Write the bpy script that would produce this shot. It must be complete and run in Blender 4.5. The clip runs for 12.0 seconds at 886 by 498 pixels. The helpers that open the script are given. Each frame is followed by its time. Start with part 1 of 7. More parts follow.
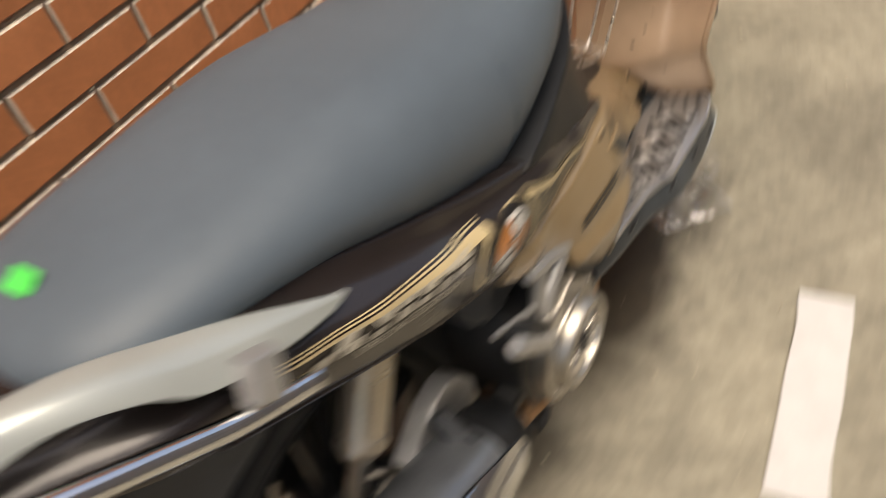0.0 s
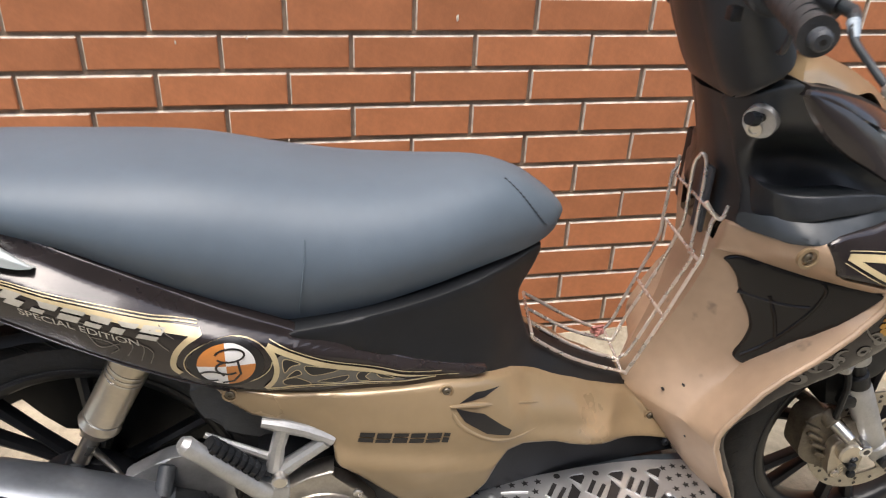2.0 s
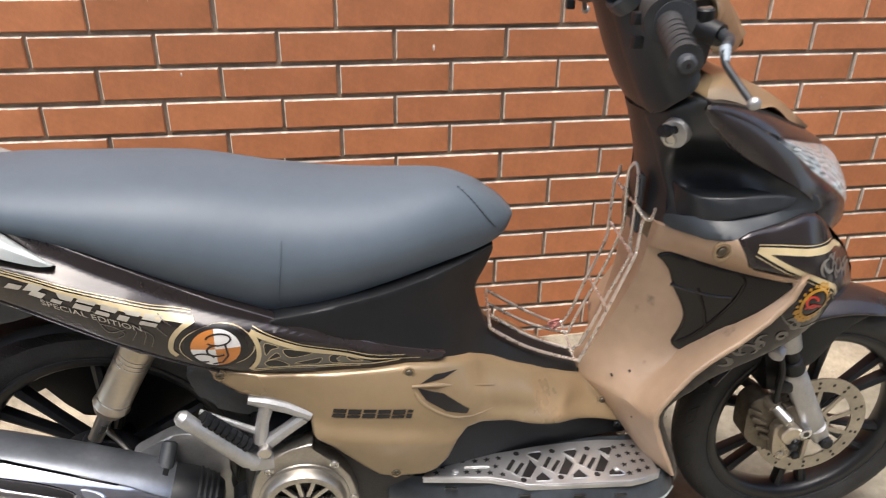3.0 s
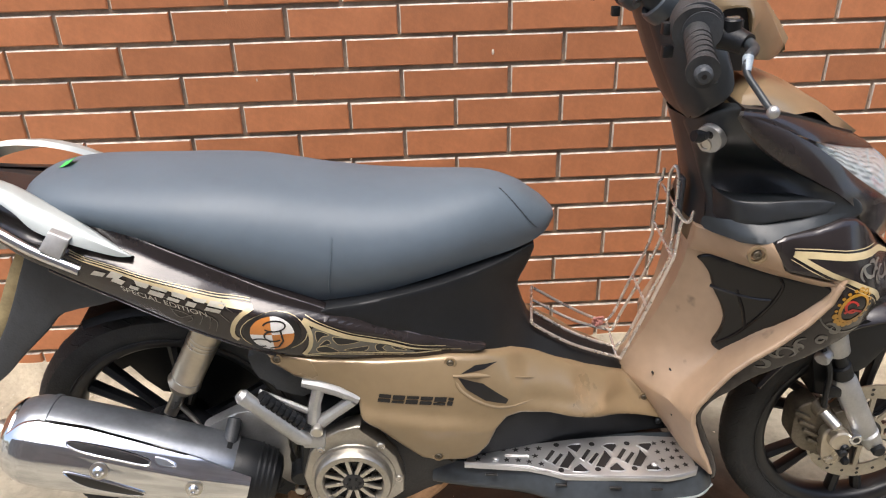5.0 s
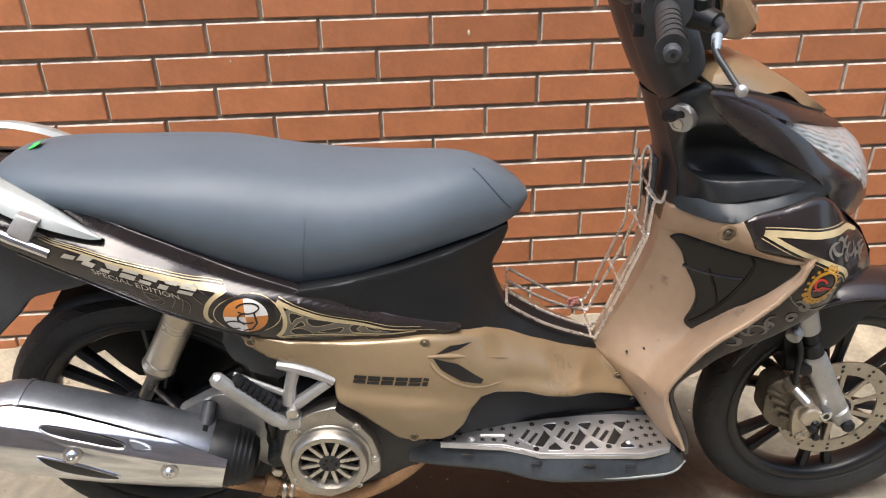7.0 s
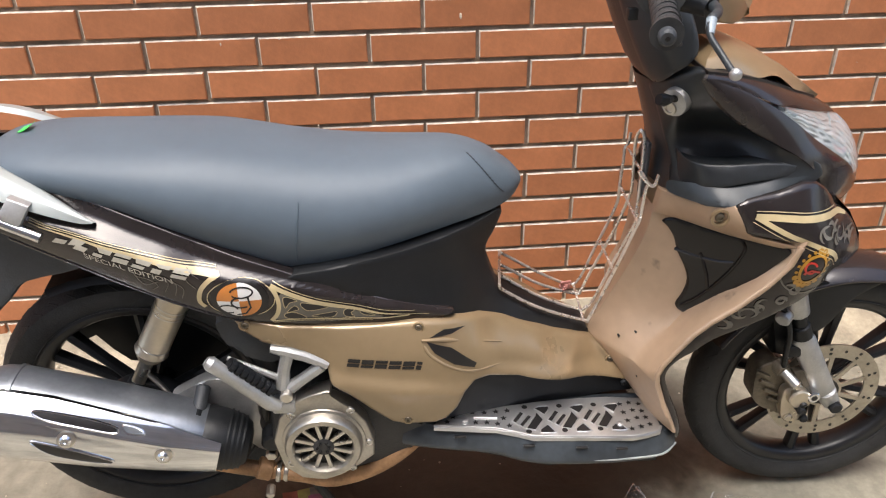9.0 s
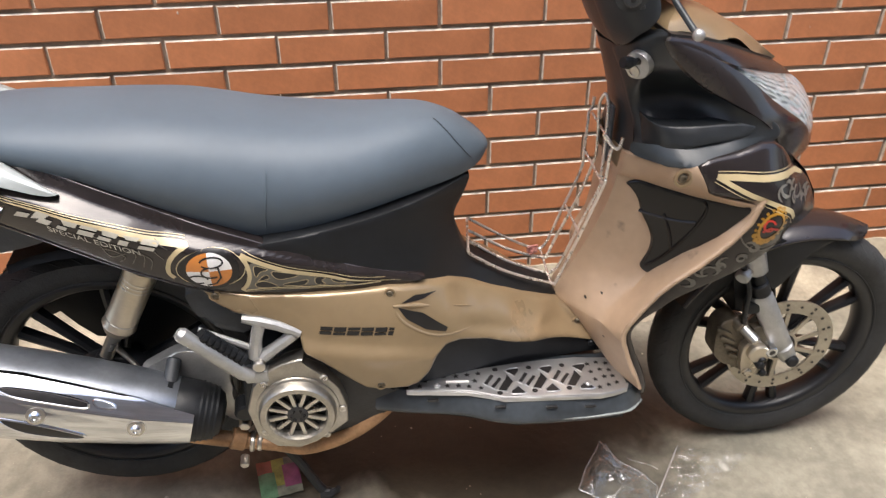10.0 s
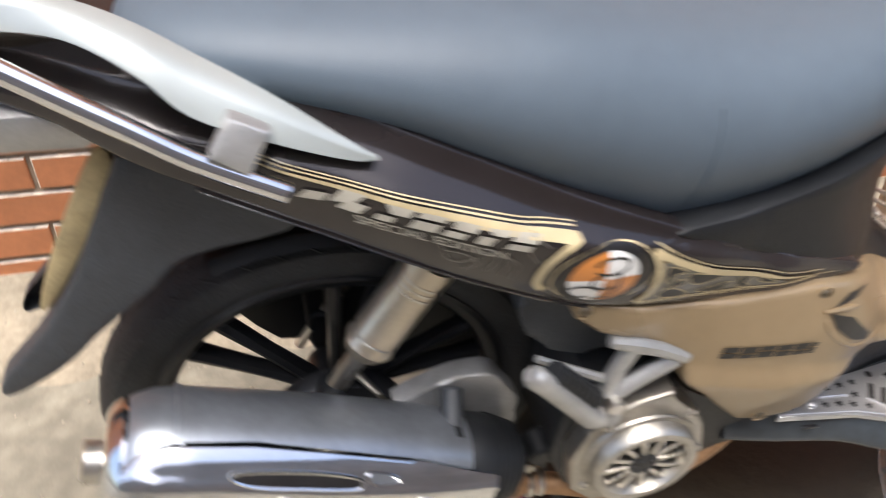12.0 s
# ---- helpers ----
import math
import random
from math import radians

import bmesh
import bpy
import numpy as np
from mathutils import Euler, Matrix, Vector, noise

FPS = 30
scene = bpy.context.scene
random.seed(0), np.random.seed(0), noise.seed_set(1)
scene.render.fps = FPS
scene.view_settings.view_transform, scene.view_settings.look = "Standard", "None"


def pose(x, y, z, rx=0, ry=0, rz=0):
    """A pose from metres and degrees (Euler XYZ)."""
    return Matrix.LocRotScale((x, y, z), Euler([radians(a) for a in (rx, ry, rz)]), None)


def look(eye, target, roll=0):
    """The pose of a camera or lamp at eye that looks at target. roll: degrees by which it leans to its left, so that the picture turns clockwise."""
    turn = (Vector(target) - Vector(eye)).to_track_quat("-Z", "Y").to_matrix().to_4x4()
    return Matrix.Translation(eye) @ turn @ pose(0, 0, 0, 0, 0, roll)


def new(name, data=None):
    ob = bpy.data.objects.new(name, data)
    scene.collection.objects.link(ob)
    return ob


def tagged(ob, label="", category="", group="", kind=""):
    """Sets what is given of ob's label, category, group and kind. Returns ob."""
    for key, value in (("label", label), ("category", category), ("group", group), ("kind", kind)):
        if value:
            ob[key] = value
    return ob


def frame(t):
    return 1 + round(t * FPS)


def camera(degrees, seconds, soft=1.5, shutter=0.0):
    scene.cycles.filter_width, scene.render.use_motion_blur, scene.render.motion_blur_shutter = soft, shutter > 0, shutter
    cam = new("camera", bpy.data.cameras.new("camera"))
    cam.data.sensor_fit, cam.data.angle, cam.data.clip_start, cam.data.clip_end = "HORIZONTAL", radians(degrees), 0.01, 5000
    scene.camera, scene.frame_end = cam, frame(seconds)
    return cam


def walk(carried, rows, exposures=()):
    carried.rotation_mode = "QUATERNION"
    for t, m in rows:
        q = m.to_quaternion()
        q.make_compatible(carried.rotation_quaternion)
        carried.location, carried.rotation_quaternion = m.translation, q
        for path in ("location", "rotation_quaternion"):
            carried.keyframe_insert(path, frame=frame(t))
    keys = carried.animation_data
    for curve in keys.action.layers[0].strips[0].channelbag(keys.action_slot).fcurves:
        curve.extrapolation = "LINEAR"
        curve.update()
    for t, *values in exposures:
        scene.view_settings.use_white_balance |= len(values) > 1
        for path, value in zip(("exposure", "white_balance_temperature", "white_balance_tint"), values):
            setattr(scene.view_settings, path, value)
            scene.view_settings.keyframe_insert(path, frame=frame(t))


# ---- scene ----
cam = camera(60.7, 12.0, soft=1.15, shutter=0.5)
PATH = [
    (0, (0.075, -1.02, 1.177), (1.172, -0.129, -0.238), -14.8),
    (0.3, (0.257, -1.172, 1.125), (1.449, -0.099, -0.07), -1.4),
    (0.5, (0.335, -1.24, 1.116), (1.476, -0.072, -0.04), 2.2),
    (0.8, (0.401, -1.317, 1.129), (1.465, -0.005, 0.058), 4.7),
    (1, (0.43, -1.367, 1.142), (1.366, 0.066, 0.107), 5.4),
    (1.2, (0.466, -1.399, 1.149), (1.241, 0.148, 0.145), 4.9),
    (1.5, (0.558, -1.416, 1.149), (1.1, 0.234, 0.157), 5.5),
    (2, (0.636, -1.492, 1.188), (0.996, 0.227, 0.231), 2.6),
    (2.5, (0.666, -1.592, 1.221), (0.993, 0.15, 0.296), 0.8),
    (3, (0.699, -1.654, 1.231), (1.002, 0.104, 0.326), 0.9),
    (3.2, (0.74, -1.683, 1.25), (0.927, 0.1, 0.364), -0.3),
    (5, (0.764, -1.72, 1.266), (0.834, 0.056, 0.35), -1.5),
    (5.5, (0.768, -1.725, 1.265), (0.846, 0.05, 0.347), -1.5),
    (6, (0.769, -1.717, 1.266), (0.859, 0.053, 0.339), -1.4),
    (6.5, (0.777, -1.715, 1.262), (0.88, 0.048, 0.322), -1.3),
    (7, (0.779, -1.723, 1.261), (0.89, 0.031, 0.307), -1.2),
    (9, (0.771, -1.725, 1.26), (0.91, 0.008, 0.272), -0.8),
    (9.5, (0.762, -1.73, 1.258), (0.943, -0.014, 0.246), -0.6),
    (10, (0.754, -1.738, 1.254), (0.993, -0.052, 0.205), -0.3),
    (10.4, (0.732, -1.744, 1.229), (1.041, -0.101, 0.132), 0.1),
    (10.5, (0.716, -1.741, 1.22), (1.05, -0.12, 0.096), 0.8),
    (11, (0.631, -1.579, 1.145), (1.049, -0.095, -0.129), 3.7),
    (11.5, (0.489, -1.356, 1.121), (0.836, 0.116, -0.188), 3.8),
    (11.8, (0.366, -1.245, 1.1), (0.72, 0.217, -0.217), 4.3),
    (12, (0.249, -1.177, 1.077), (0.696, 0.277, -0.222), 4.4),
]
walk(cam, [(t, look(eye, target, roll)) for t, eye, target, roll in PATH],
     exposures=((0.0, 0.55, 7700, 10), (0.2, 0.78, 7200, 10), (0.4, 0.94, 6650, 10), (0.7, 1.06, 6500, 10), (1.1, 1.14, 6500, 10), (10.3, 1.14, 6500, 10), (11.0, 1.18, 6250, 10), (12.0, 1.16, 6350, 10)))

# ---- world, sun and light ----
world = bpy.data.worlds.new("sky")
scene.world = world
world.use_nodes = True
wn = world.node_tree
sky = wn.nodes.new("ShaderNodeTexSky")
sky.sky_type, sky.sun_disc = "NISHITA", False
sky.sun_elevation, sky.sun_rotation = radians(78), radians(212)
sky.air_density, sky.dust_density = 1.0, 4.0
wn.links.new(sky.outputs[0], wn.nodes["Background"].inputs[0])
wn.nodes["Background"].inputs[1].default_value = 0.15
sun = new("sun", bpy.data.lights.new("sun", "SUN"))
sun.data.energy, sun.data.angle, sun.data.color = 1.7, radians(40), (1.0, 0.97, 0.93)
sun.matrix_world = look((0.3, -1.35, 5.5), (0.9, -0.4, 0.3))


# ---- materials ----
def material(name, color, rough=0.5, metal=0.0, vary=0.08, scale=20.0, bump=0.0, bump_scale=200.0, rvary=0.1,
             coat=0.0, second=None, spots=0.0, island=False, spec=0.5):
    """A procedural material: base colour varied at two scales, roughness variation, fine relief."""
    m = bpy.data.materials.new(name)
    m.use_nodes = True
    nt = m.node_tree
    n, l = nt.nodes, nt.links
    b = n["Principled BSDF"]
    b.inputs["Metallic"].default_value = metal
    b.inputs["Coat Weight"].default_value = coat
    b.inputs["Coat Roughness"].default_value = 0.08
    b.inputs["Specular IOR Level"].default_value = spec
    tc = n.new("ShaderNodeTexCoord")
    n1 = n.new("ShaderNodeTexNoise")
    n1.inputs["Scale"].default_value, n1.inputs["Detail"].default_value = scale, 6
    n2 = n.new("ShaderNodeTexNoise")
    n2.inputs["Scale"].default_value, n2.inputs["Detail"].default_value = scale * 9, 4
    add = n.new("ShaderNodeMath")
    add.operation = "MULTIPLY_ADD"
    add.inputs[1].default_value = 0.35
    ramp = n.new("ShaderNodeValToRGB")
    c2 = second or [min(1.0, c * (1 + vary * 2)) for c in color]
    c1 = [c * (1 - vary * 2) for c in color]
    ramp.color_ramp.elements[0].position, ramp.color_ramp.elements[1].position = 0.38, 0.92
    ramp.color_ramp.elements[0].color, ramp.color_ramp.elements[1].color = (*c1, 1), (*c2, 1)
    l.new(tc.outputs["Object"], n1.inputs["Vector"])
    l.new(tc.outputs["Object"], n2.inputs["Vector"])
    l.new(n2.outputs["Fac"], add.inputs[0])
    l.new(n1.outputs["Fac"], add.inputs[2])
    l.new(add.outputs[0], ramp.inputs["Fac"])
    col = ramp.outputs["Color"]
    if island:
        info = n.new("ShaderNodeObjectInfo")
        geo = n.new("ShaderNodeNewGeometry")
        sm = n.new("ShaderNodeMath")
        sm.operation = "ADD"
        l.new(info.outputs["Random"], sm.inputs[0])
        l.new(geo.outputs["Random Per Island"], sm.inputs[1])
        fr = n.new("ShaderNodeMath")
        fr.operation = "FRACT"
        l.new(sm.outputs[0], fr.inputs[0])
        mr = n.new("ShaderNodeMapRange")
        mr.inputs["To Min"].default_value, mr.inputs["To Max"].default_value = 0.88, 1.12
        l.new(fr.outputs[0], mr.inputs["Value"])
        hsv = n.new("ShaderNodeHueSaturation")
        l.new(mr.outputs[0], hsv.inputs["Value"])
        l.new(col, hsv.inputs["Color"])
        col = hsv.outputs["Color"]
    if spots:
        n3 = n.new("ShaderNodeTexNoise")
        n3.inputs["Scale"].default_value, n3.inputs["Detail"].default_value = spots, 3
        r3 = n.new("ShaderNodeValToRGB")
        r3.color_ramp.elements[0].position, r3.color_ramp.elements[1].position = 0.66, 0.74
        mx = n.new("ShaderNodeMix")
        mx.data_type = "RGBA"
        mx.inputs["B"].default_value = (*[c * 0.45 + 0.02 for c in color], 1)
        l.new(tc.outputs["Object"], n3.inputs["Vector"])
        l.new(n3.outputs["Fac"], r3.inputs["Fac"])
        l.new(r3.outputs["Color"], mx.inputs["Factor"])
        l.new(col, mx.inputs["A"])
        col = mx.outputs["Result"]
    l.new(col, b.inputs["Base Color"])
    rr = n.new("ShaderNodeMapRange")
    rr.inputs["To Min"].default_value = max(0.02, rough - rvary)
    rr.inputs["To Max"].default_value = min(1.0, rough + rvary)
    l.new(n1.outputs["Fac"], rr.inputs["Value"])
    l.new(rr.outputs[0], b.inputs["Roughness"])
    if bump:
        n4 = n.new("ShaderNodeTexNoise")
        n4.inputs["Scale"].default_value, n4.inputs["Detail"].default_value = bump_scale, 5
        bp = n.new("ShaderNodeBump")
        bp.inputs["Strength"].default_value, bp.inputs["Distance"].default_value = bump, 0.004
        l.new(tc.outputs["Object"], n4.inputs["Vector"])
        l.new(n4.outputs["Fac"], bp.inputs["Height"])
        l.new(bp.outputs["Normal"], b.inputs["Normal"])
    return m


def concrete():
    """Worn concrete: large patches, fine grain, pale scuffs, and under the motorcycle a damp oily stain with painted
    shade.
    """
    m = material("concrete", (0.25, 0.231, 0.18), 0.72, vary=0.2, scale=2.6, bump=0.6, bump_scale=55, rvary=0.2)
    n, l = m.node_tree.nodes, m.node_tree.links
    b = n["Principled BSDF"]
    old = b.inputs["Base Color"].links[0].from_socket
    # Dark noisy ellipse below the motorcycle: damp stain with shade painted into the colour.
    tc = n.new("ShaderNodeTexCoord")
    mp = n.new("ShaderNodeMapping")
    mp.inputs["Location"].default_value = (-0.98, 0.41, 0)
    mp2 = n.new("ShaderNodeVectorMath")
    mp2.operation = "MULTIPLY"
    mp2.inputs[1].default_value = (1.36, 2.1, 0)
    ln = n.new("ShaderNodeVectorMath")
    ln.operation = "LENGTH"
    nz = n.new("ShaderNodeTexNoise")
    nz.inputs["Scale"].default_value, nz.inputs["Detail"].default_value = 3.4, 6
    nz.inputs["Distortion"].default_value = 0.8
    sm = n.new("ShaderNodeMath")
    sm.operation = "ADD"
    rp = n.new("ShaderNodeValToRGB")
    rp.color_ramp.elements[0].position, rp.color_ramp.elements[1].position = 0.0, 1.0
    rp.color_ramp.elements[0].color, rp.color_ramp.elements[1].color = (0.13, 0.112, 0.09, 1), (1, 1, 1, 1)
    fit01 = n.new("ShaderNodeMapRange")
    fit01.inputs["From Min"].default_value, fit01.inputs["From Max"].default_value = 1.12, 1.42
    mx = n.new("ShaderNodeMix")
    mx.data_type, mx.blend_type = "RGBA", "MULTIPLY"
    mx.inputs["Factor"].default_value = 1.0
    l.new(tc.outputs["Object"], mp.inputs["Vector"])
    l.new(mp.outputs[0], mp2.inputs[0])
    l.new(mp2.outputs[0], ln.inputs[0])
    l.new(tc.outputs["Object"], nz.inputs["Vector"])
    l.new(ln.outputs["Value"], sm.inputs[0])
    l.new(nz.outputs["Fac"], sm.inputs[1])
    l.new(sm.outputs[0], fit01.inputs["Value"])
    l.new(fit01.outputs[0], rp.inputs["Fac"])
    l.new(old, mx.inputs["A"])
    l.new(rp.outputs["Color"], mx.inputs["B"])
    # pale scuffs and dark specks
    n5 = n.new("ShaderNodeTexNoise")
    n5.inputs["Scale"].default_value, n5.inputs["Detail"].default_value, n5.inputs["Roughness"].default_value = 24, 9, 0.7
    r5 = n.new("ShaderNodeValToRGB")
    r5.color_ramp.elements[0].position, r5.color_ramp.elements[1].position = 0.40, 0.64
    r5.color_ramp.elements[0].color, r5.color_ramp.elements[1].color = (0.8, 0.79, 0.77, 1), (1.1, 1.09, 1.07, 1)
    mx2 = n.new("ShaderNodeMix")
    mx2.data_type, mx2.blend_type = "RGBA", "MULTIPLY"
    mx2.inputs["Factor"].default_value = 1.0
    l.new(tc.outputs["Object"], n5.inputs["Vector"])
    l.new(n5.outputs["Fac"], r5.inputs["Fac"])
    l.new(mx.outputs["Result"], mx2.inputs["A"])
    l.new(r5.outputs["Color"], mx2.inputs["B"])
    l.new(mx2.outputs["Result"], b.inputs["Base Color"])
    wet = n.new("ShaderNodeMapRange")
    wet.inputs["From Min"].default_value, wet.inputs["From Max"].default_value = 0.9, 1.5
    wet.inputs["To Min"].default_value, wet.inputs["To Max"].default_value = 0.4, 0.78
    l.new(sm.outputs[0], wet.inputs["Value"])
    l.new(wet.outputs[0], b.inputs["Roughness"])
    return m


M_BRICK = material("brick_face", (0.525, 0.202, 0.088), 0.46, vary=0.12, scale=9, bump=0.12, bump_scale=260, island=True)
M_GROUT = material("grout", (0.30, 0.225, 0.165), 0.9, vary=0.22, scale=14, bump=0.5, bump_scale=150)
# pale cream of painted edge highlights, cement smear and wall flecks
M_PALE = material("pale_brick_mark", (0.60, 0.52, 0.42), 0.9, vary=0.3, scale=30, bump=0.4, bump_scale=300)
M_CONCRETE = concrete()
M_SEAT = material("seat_vinyl", (0.093, 0.119, 0.145), 0.46, vary=0.06, scale=5, bump=0.1, bump_scale=900, spec=0.35)
M_BROWN = material("brown_gloss", (0.026, 0.0205, 0.02), 0.24, metal=0.25, vary=0.15, scale=6, coat=0.38, rvary=0.05)
M_BLACK = material("black_plastic", (0.011, 0.012, 0.0135), 0.42, vary=0.15, scale=12, bump=0.15, bump_scale=500, spec=0.3)
M_GOLD = material("gold_paint", (0.295, 0.214, 0.122), 0.3, metal=0.35, vary=0.06, scale=7, coat=0.45)
M_COPPER = material("copper_paint", (0.425, 0.302, 0.203), 0.38, metal=0.2, vary=0.08, scale=5, coat=0.1, spots=22.0)
M_RUBBER = material("tyre_rubber", (0.030, 0.0305, 0.0305), 0.6, vary=0.25, scale=12, bump=0.3, bump_scale=300, spec=0.3)
M_WHEEL = material("wheel_black", (0.011, 0.0115, 0.013), 0.36, vary=0.2, scale=20)
M_CHROME = material("chrome", (0.70, 0.71, 0.73), 0.1, metal=1.0, vary=0.05, scale=9, rvary=0.06)
M_STEEL = material("brushed_steel", (0.56, 0.53, 0.48), 0.3, metal=0.95, vary=0.06, scale=25)
M_CLUTCH = material("dull_clutch_metal", (0.40, 0.375, 0.33), 0.36, metal=0.9, vary=0.14, scale=22, bump=0.08, bump_scale=500)
M_ALU = material("cast_aluminium", (0.46, 0.46, 0.45), 0.45, metal=0.75, vary=0.1, scale=30, bump=0.2, bump_scale=600)
M_SILVER = material("silver_paint", (0.385, 0.415, 0.40), 0.34, metal=0.3, vary=0.03, scale=10, coat=0.3)


# ---- building helpers ----
def link_bm(name, bm, mat, smooth=True, angle=35):
    bmesh.ops.recalc_face_normals(bm, faces=bm.faces)
    me = bpy.data.meshes.new(name)
    bm.to_mesh(me)
    bm.free()
    for p in me.polygons:
        p.use_smooth = smooth
    if smooth:
        me.set_sharp_from_angle(angle=radians(angle))
    for mm in (mat if isinstance(mat, (list, tuple)) else [mat]):
        me.materials.append(mm)
    return new(name, me)


def part(name, bm, mat, parent, label="", smooth=True, angle=35):
    ob = link_bm(name, bm, mat, smooth, angle)
    ob.parent = parent
    if label:
        ob["label"] = label
    return ob


def thing(name, m, label, category, group="", kind=""):
    ob = new(name)
    ob.matrix_world = m
    return tagged(ob, label, category, group, kind)


def spline(pts, n=8, closed=False):
    """Points along a smooth curve through pts (any dimension)."""
    P = [np.array(p, float) for p in pts]
    out = []
    k = len(P)
    segs = k if closed else k - 1
    for i in range(segs):
        p0 = P[(i - 1) % k] if closed or i > 0 else 2 * P[0] - P[1]
        p1, p2 = P[i], P[(i + 1) % k]
        p3 = P[(i + 2) % k] if closed or i + 2 < k else 2 * P[-1] - P[-2]
        for j in range(n):
            t = j / n
            out.append(0.5 * (2 * p1 + (p2 - p0) * t + (2 * p0 - 5 * p1 + 4 * p2 - p3) * t * t + (3 * p1 - p0 - 3 * p2 + p3) * t ** 3))
    if not closed:
        out.append(P[-1])
    return out


def bm_box(bm, x0, x1, y0, y1, z0, z1, bevel=0.0, m=None):
    r = bmesh.ops.create_cube(bm, size=1)
    vs = r["verts"]
    for v in vs:
        v.co = Vector(((x0 + x1) / 2 + v.co.x * (x1 - x0), (y0 + y1) / 2 + v.co.y * (y1 - y0), (z0 + z1) / 2 + v.co.z * (z1 - z0)))
    if m is not None:
        bmesh.ops.transform(bm, matrix=m, verts=vs)
    if bevel:
        es = list({e for v in vs for e in v.link_edges})
        bmesh.ops.bevel(bm, geom=es, offset=bevel, segments=2, affect="EDGES", profile=0.5)
    return bm


def bm_lathe(bm, profile, axis="y", centre=(0, 0, 0), seg=32, arc=None, tilt=None, close=False):
    """Turn (radius, along) pairs round an axis through centre."""
    rings = []
    a0, a1 = arc or (0, 2 * math.pi)
    full = arc is None
    cnt = seg if full else seg + 1
    for i in range(cnt):
        a = a0 + (a1 - a0) * i / seg
        ring = []
        for r, h in profile:
            c, s = r * math.cos(a), r * math.sin(a)
            v = {"y": (c, h, s), "z": (c, s, h), "x": (h, c, s)}[axis]
            v = Vector(v)
            if tilt is not None:
                v = tilt @ v
            ring.append(bm.verts.new(v + Vector(centre)))
        rings.append(ring)
    k = len(profile)
    for i in range(cnt if full else cnt - 1):
        a, b = rings[i], rings[(i + 1) % cnt]
        for j in range(k if close else k - 1):
            try:
                bm.faces.new((a[j], a[(j + 1) % k], b[(j + 1) % k], b[j]))
            except ValueError:
                pass
    return bm


def bm_tube(bm, pts, radius, seg=8, closed=False, cap=True):
    """A round bar along pts; radius may be one number or one for each point."""
    P = [Vector(p) for p in pts]
    n = len(P)
    rings = []
    up = None
    for i in range(n):
        a = P[(i - 1) % n] if closed or i > 0 else P[i]
        b = P[(i + 1) % n] if closed or i < n - 1 else P[i]
        d = (b - a).normalized()
        if up is None:
            up = d.orthogonal().normalized()
        up = (up - d * up.dot(d)).normalized()
        side = d.cross(up)
        r = radius[i] if isinstance(radius, (list, tuple)) else radius
        rings.append([bm.verts.new(P[i] + r * (math.cos(2 * math.pi * k / seg) * up + math.sin(2 * math.pi * k / seg) * side)) for k in range(seg)])
    for i in range(n if closed else n - 1):
        a, b = rings[i], rings[(i + 1) % n]
        for k in range(seg):
            bm.faces.new((a[k], a[(k + 1) % seg], b[(k + 1) % seg], b[k]))
    if cap and not closed:
        bm.faces.new(rings[0][::-1])
        bm.faces.new(rings[-1])
    return bm


def bm_cyl(bm, p0, p1, r0, r1=None, seg=20, bevel=0.0):
    """A rod from p0 to p1 with softened ends."""
    p0, p1 = Vector(p0), Vector(p1)
    r1 = r0 if r1 is None else r1
    d = (p1 - p0)
    u = d.normalized()
    if bevel:
        pts = [p0, p0 + u * bevel, p1 - u * bevel, p1]
        rad = [r0 - bevel, r0, r1, r1 - bevel]
    else:
        pts, rad = [p0, p1], [r0, r1]
    return bm_tube(bm, pts, rad, seg)


def bm_prism(bm, outline, y0, y1, bevel=0.0, top=None):
    """An (x, z) outline given thickness from y0 to y1. top: function (x, z) giving the outer y."""
    A = [bm.verts.new((x, top(x, z) if top else y0, z)) for x, z in outline]
    B = [bm.verts.new((x, y1, z)) for x, z in outline]
    n = len(outline)
    f = [bm.faces.new(A), bm.faces.new(B[::-1])]
    for i in range(n):
        f.append(bm.faces.new((A[i], B[i], B[(i + 1) % n], A[(i + 1) % n])))
    if bevel:
        es = list({e for v in A for e in v.link_edges if e.other_vert(v) in set(A)})
        bmesh.ops.bevel(bm, geom=es, offset=bevel, segments=3, affect="EDGES", profile=0.6)
    return bm


def bm_loft(bm, sections, closed=True, cap=True):
    """A skin over sections with equal counts of points."""
    rings = [[bm.verts.new(p) for p in s] for s in sections]
    k = len(rings[0])
    for a, b in zip(rings, rings[1:]):
        for j in range(k if closed else k - 1):
            bm.faces.new((a[j], a[(j + 1) % k], b[(j + 1) % k], b[j]))
    if cap and closed:
        bm.faces.new(rings[0][::-1])
        bm.faces.new(rings[-1])
    return bm


# ---- ground ----
bm = bmesh.new()
NX, NY = 90, 60
GX = [-3 + 8 * i / NX for i in range(NX + 1)]
GY = [-3.2 + 3.4 * j / NY for j in range(NY + 1)]
grid = [[bm.verts.new((x, y, 0.004 * noise.noise((x * 2.1, y * 2.1, 0.3)) + 0.0015 * noise.noise((x * 11, y * 11, 1.7)) - 0.004)) for y in GY] for x in GX]
for i in range(NX):
    for j in range(NY):
        bm.faces.new((grid[i][j], grid[i + 1][j], grid[i + 1][j + 1], grid[i][j + 1]))
for a, b in (((-40, -40), (-3, 30)), ((5, -40), (40, 30)), ((-3, -40), (5, -3.2)), ((-3, 0.2), (5, 30))):
    bm.faces.new([bm.verts.new((x, y, -0.004)) for x, y in ((a[0], a[1]), (b[0], a[1]), (b[0], b[1]), (a[0], b[1]))])
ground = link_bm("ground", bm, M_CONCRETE)
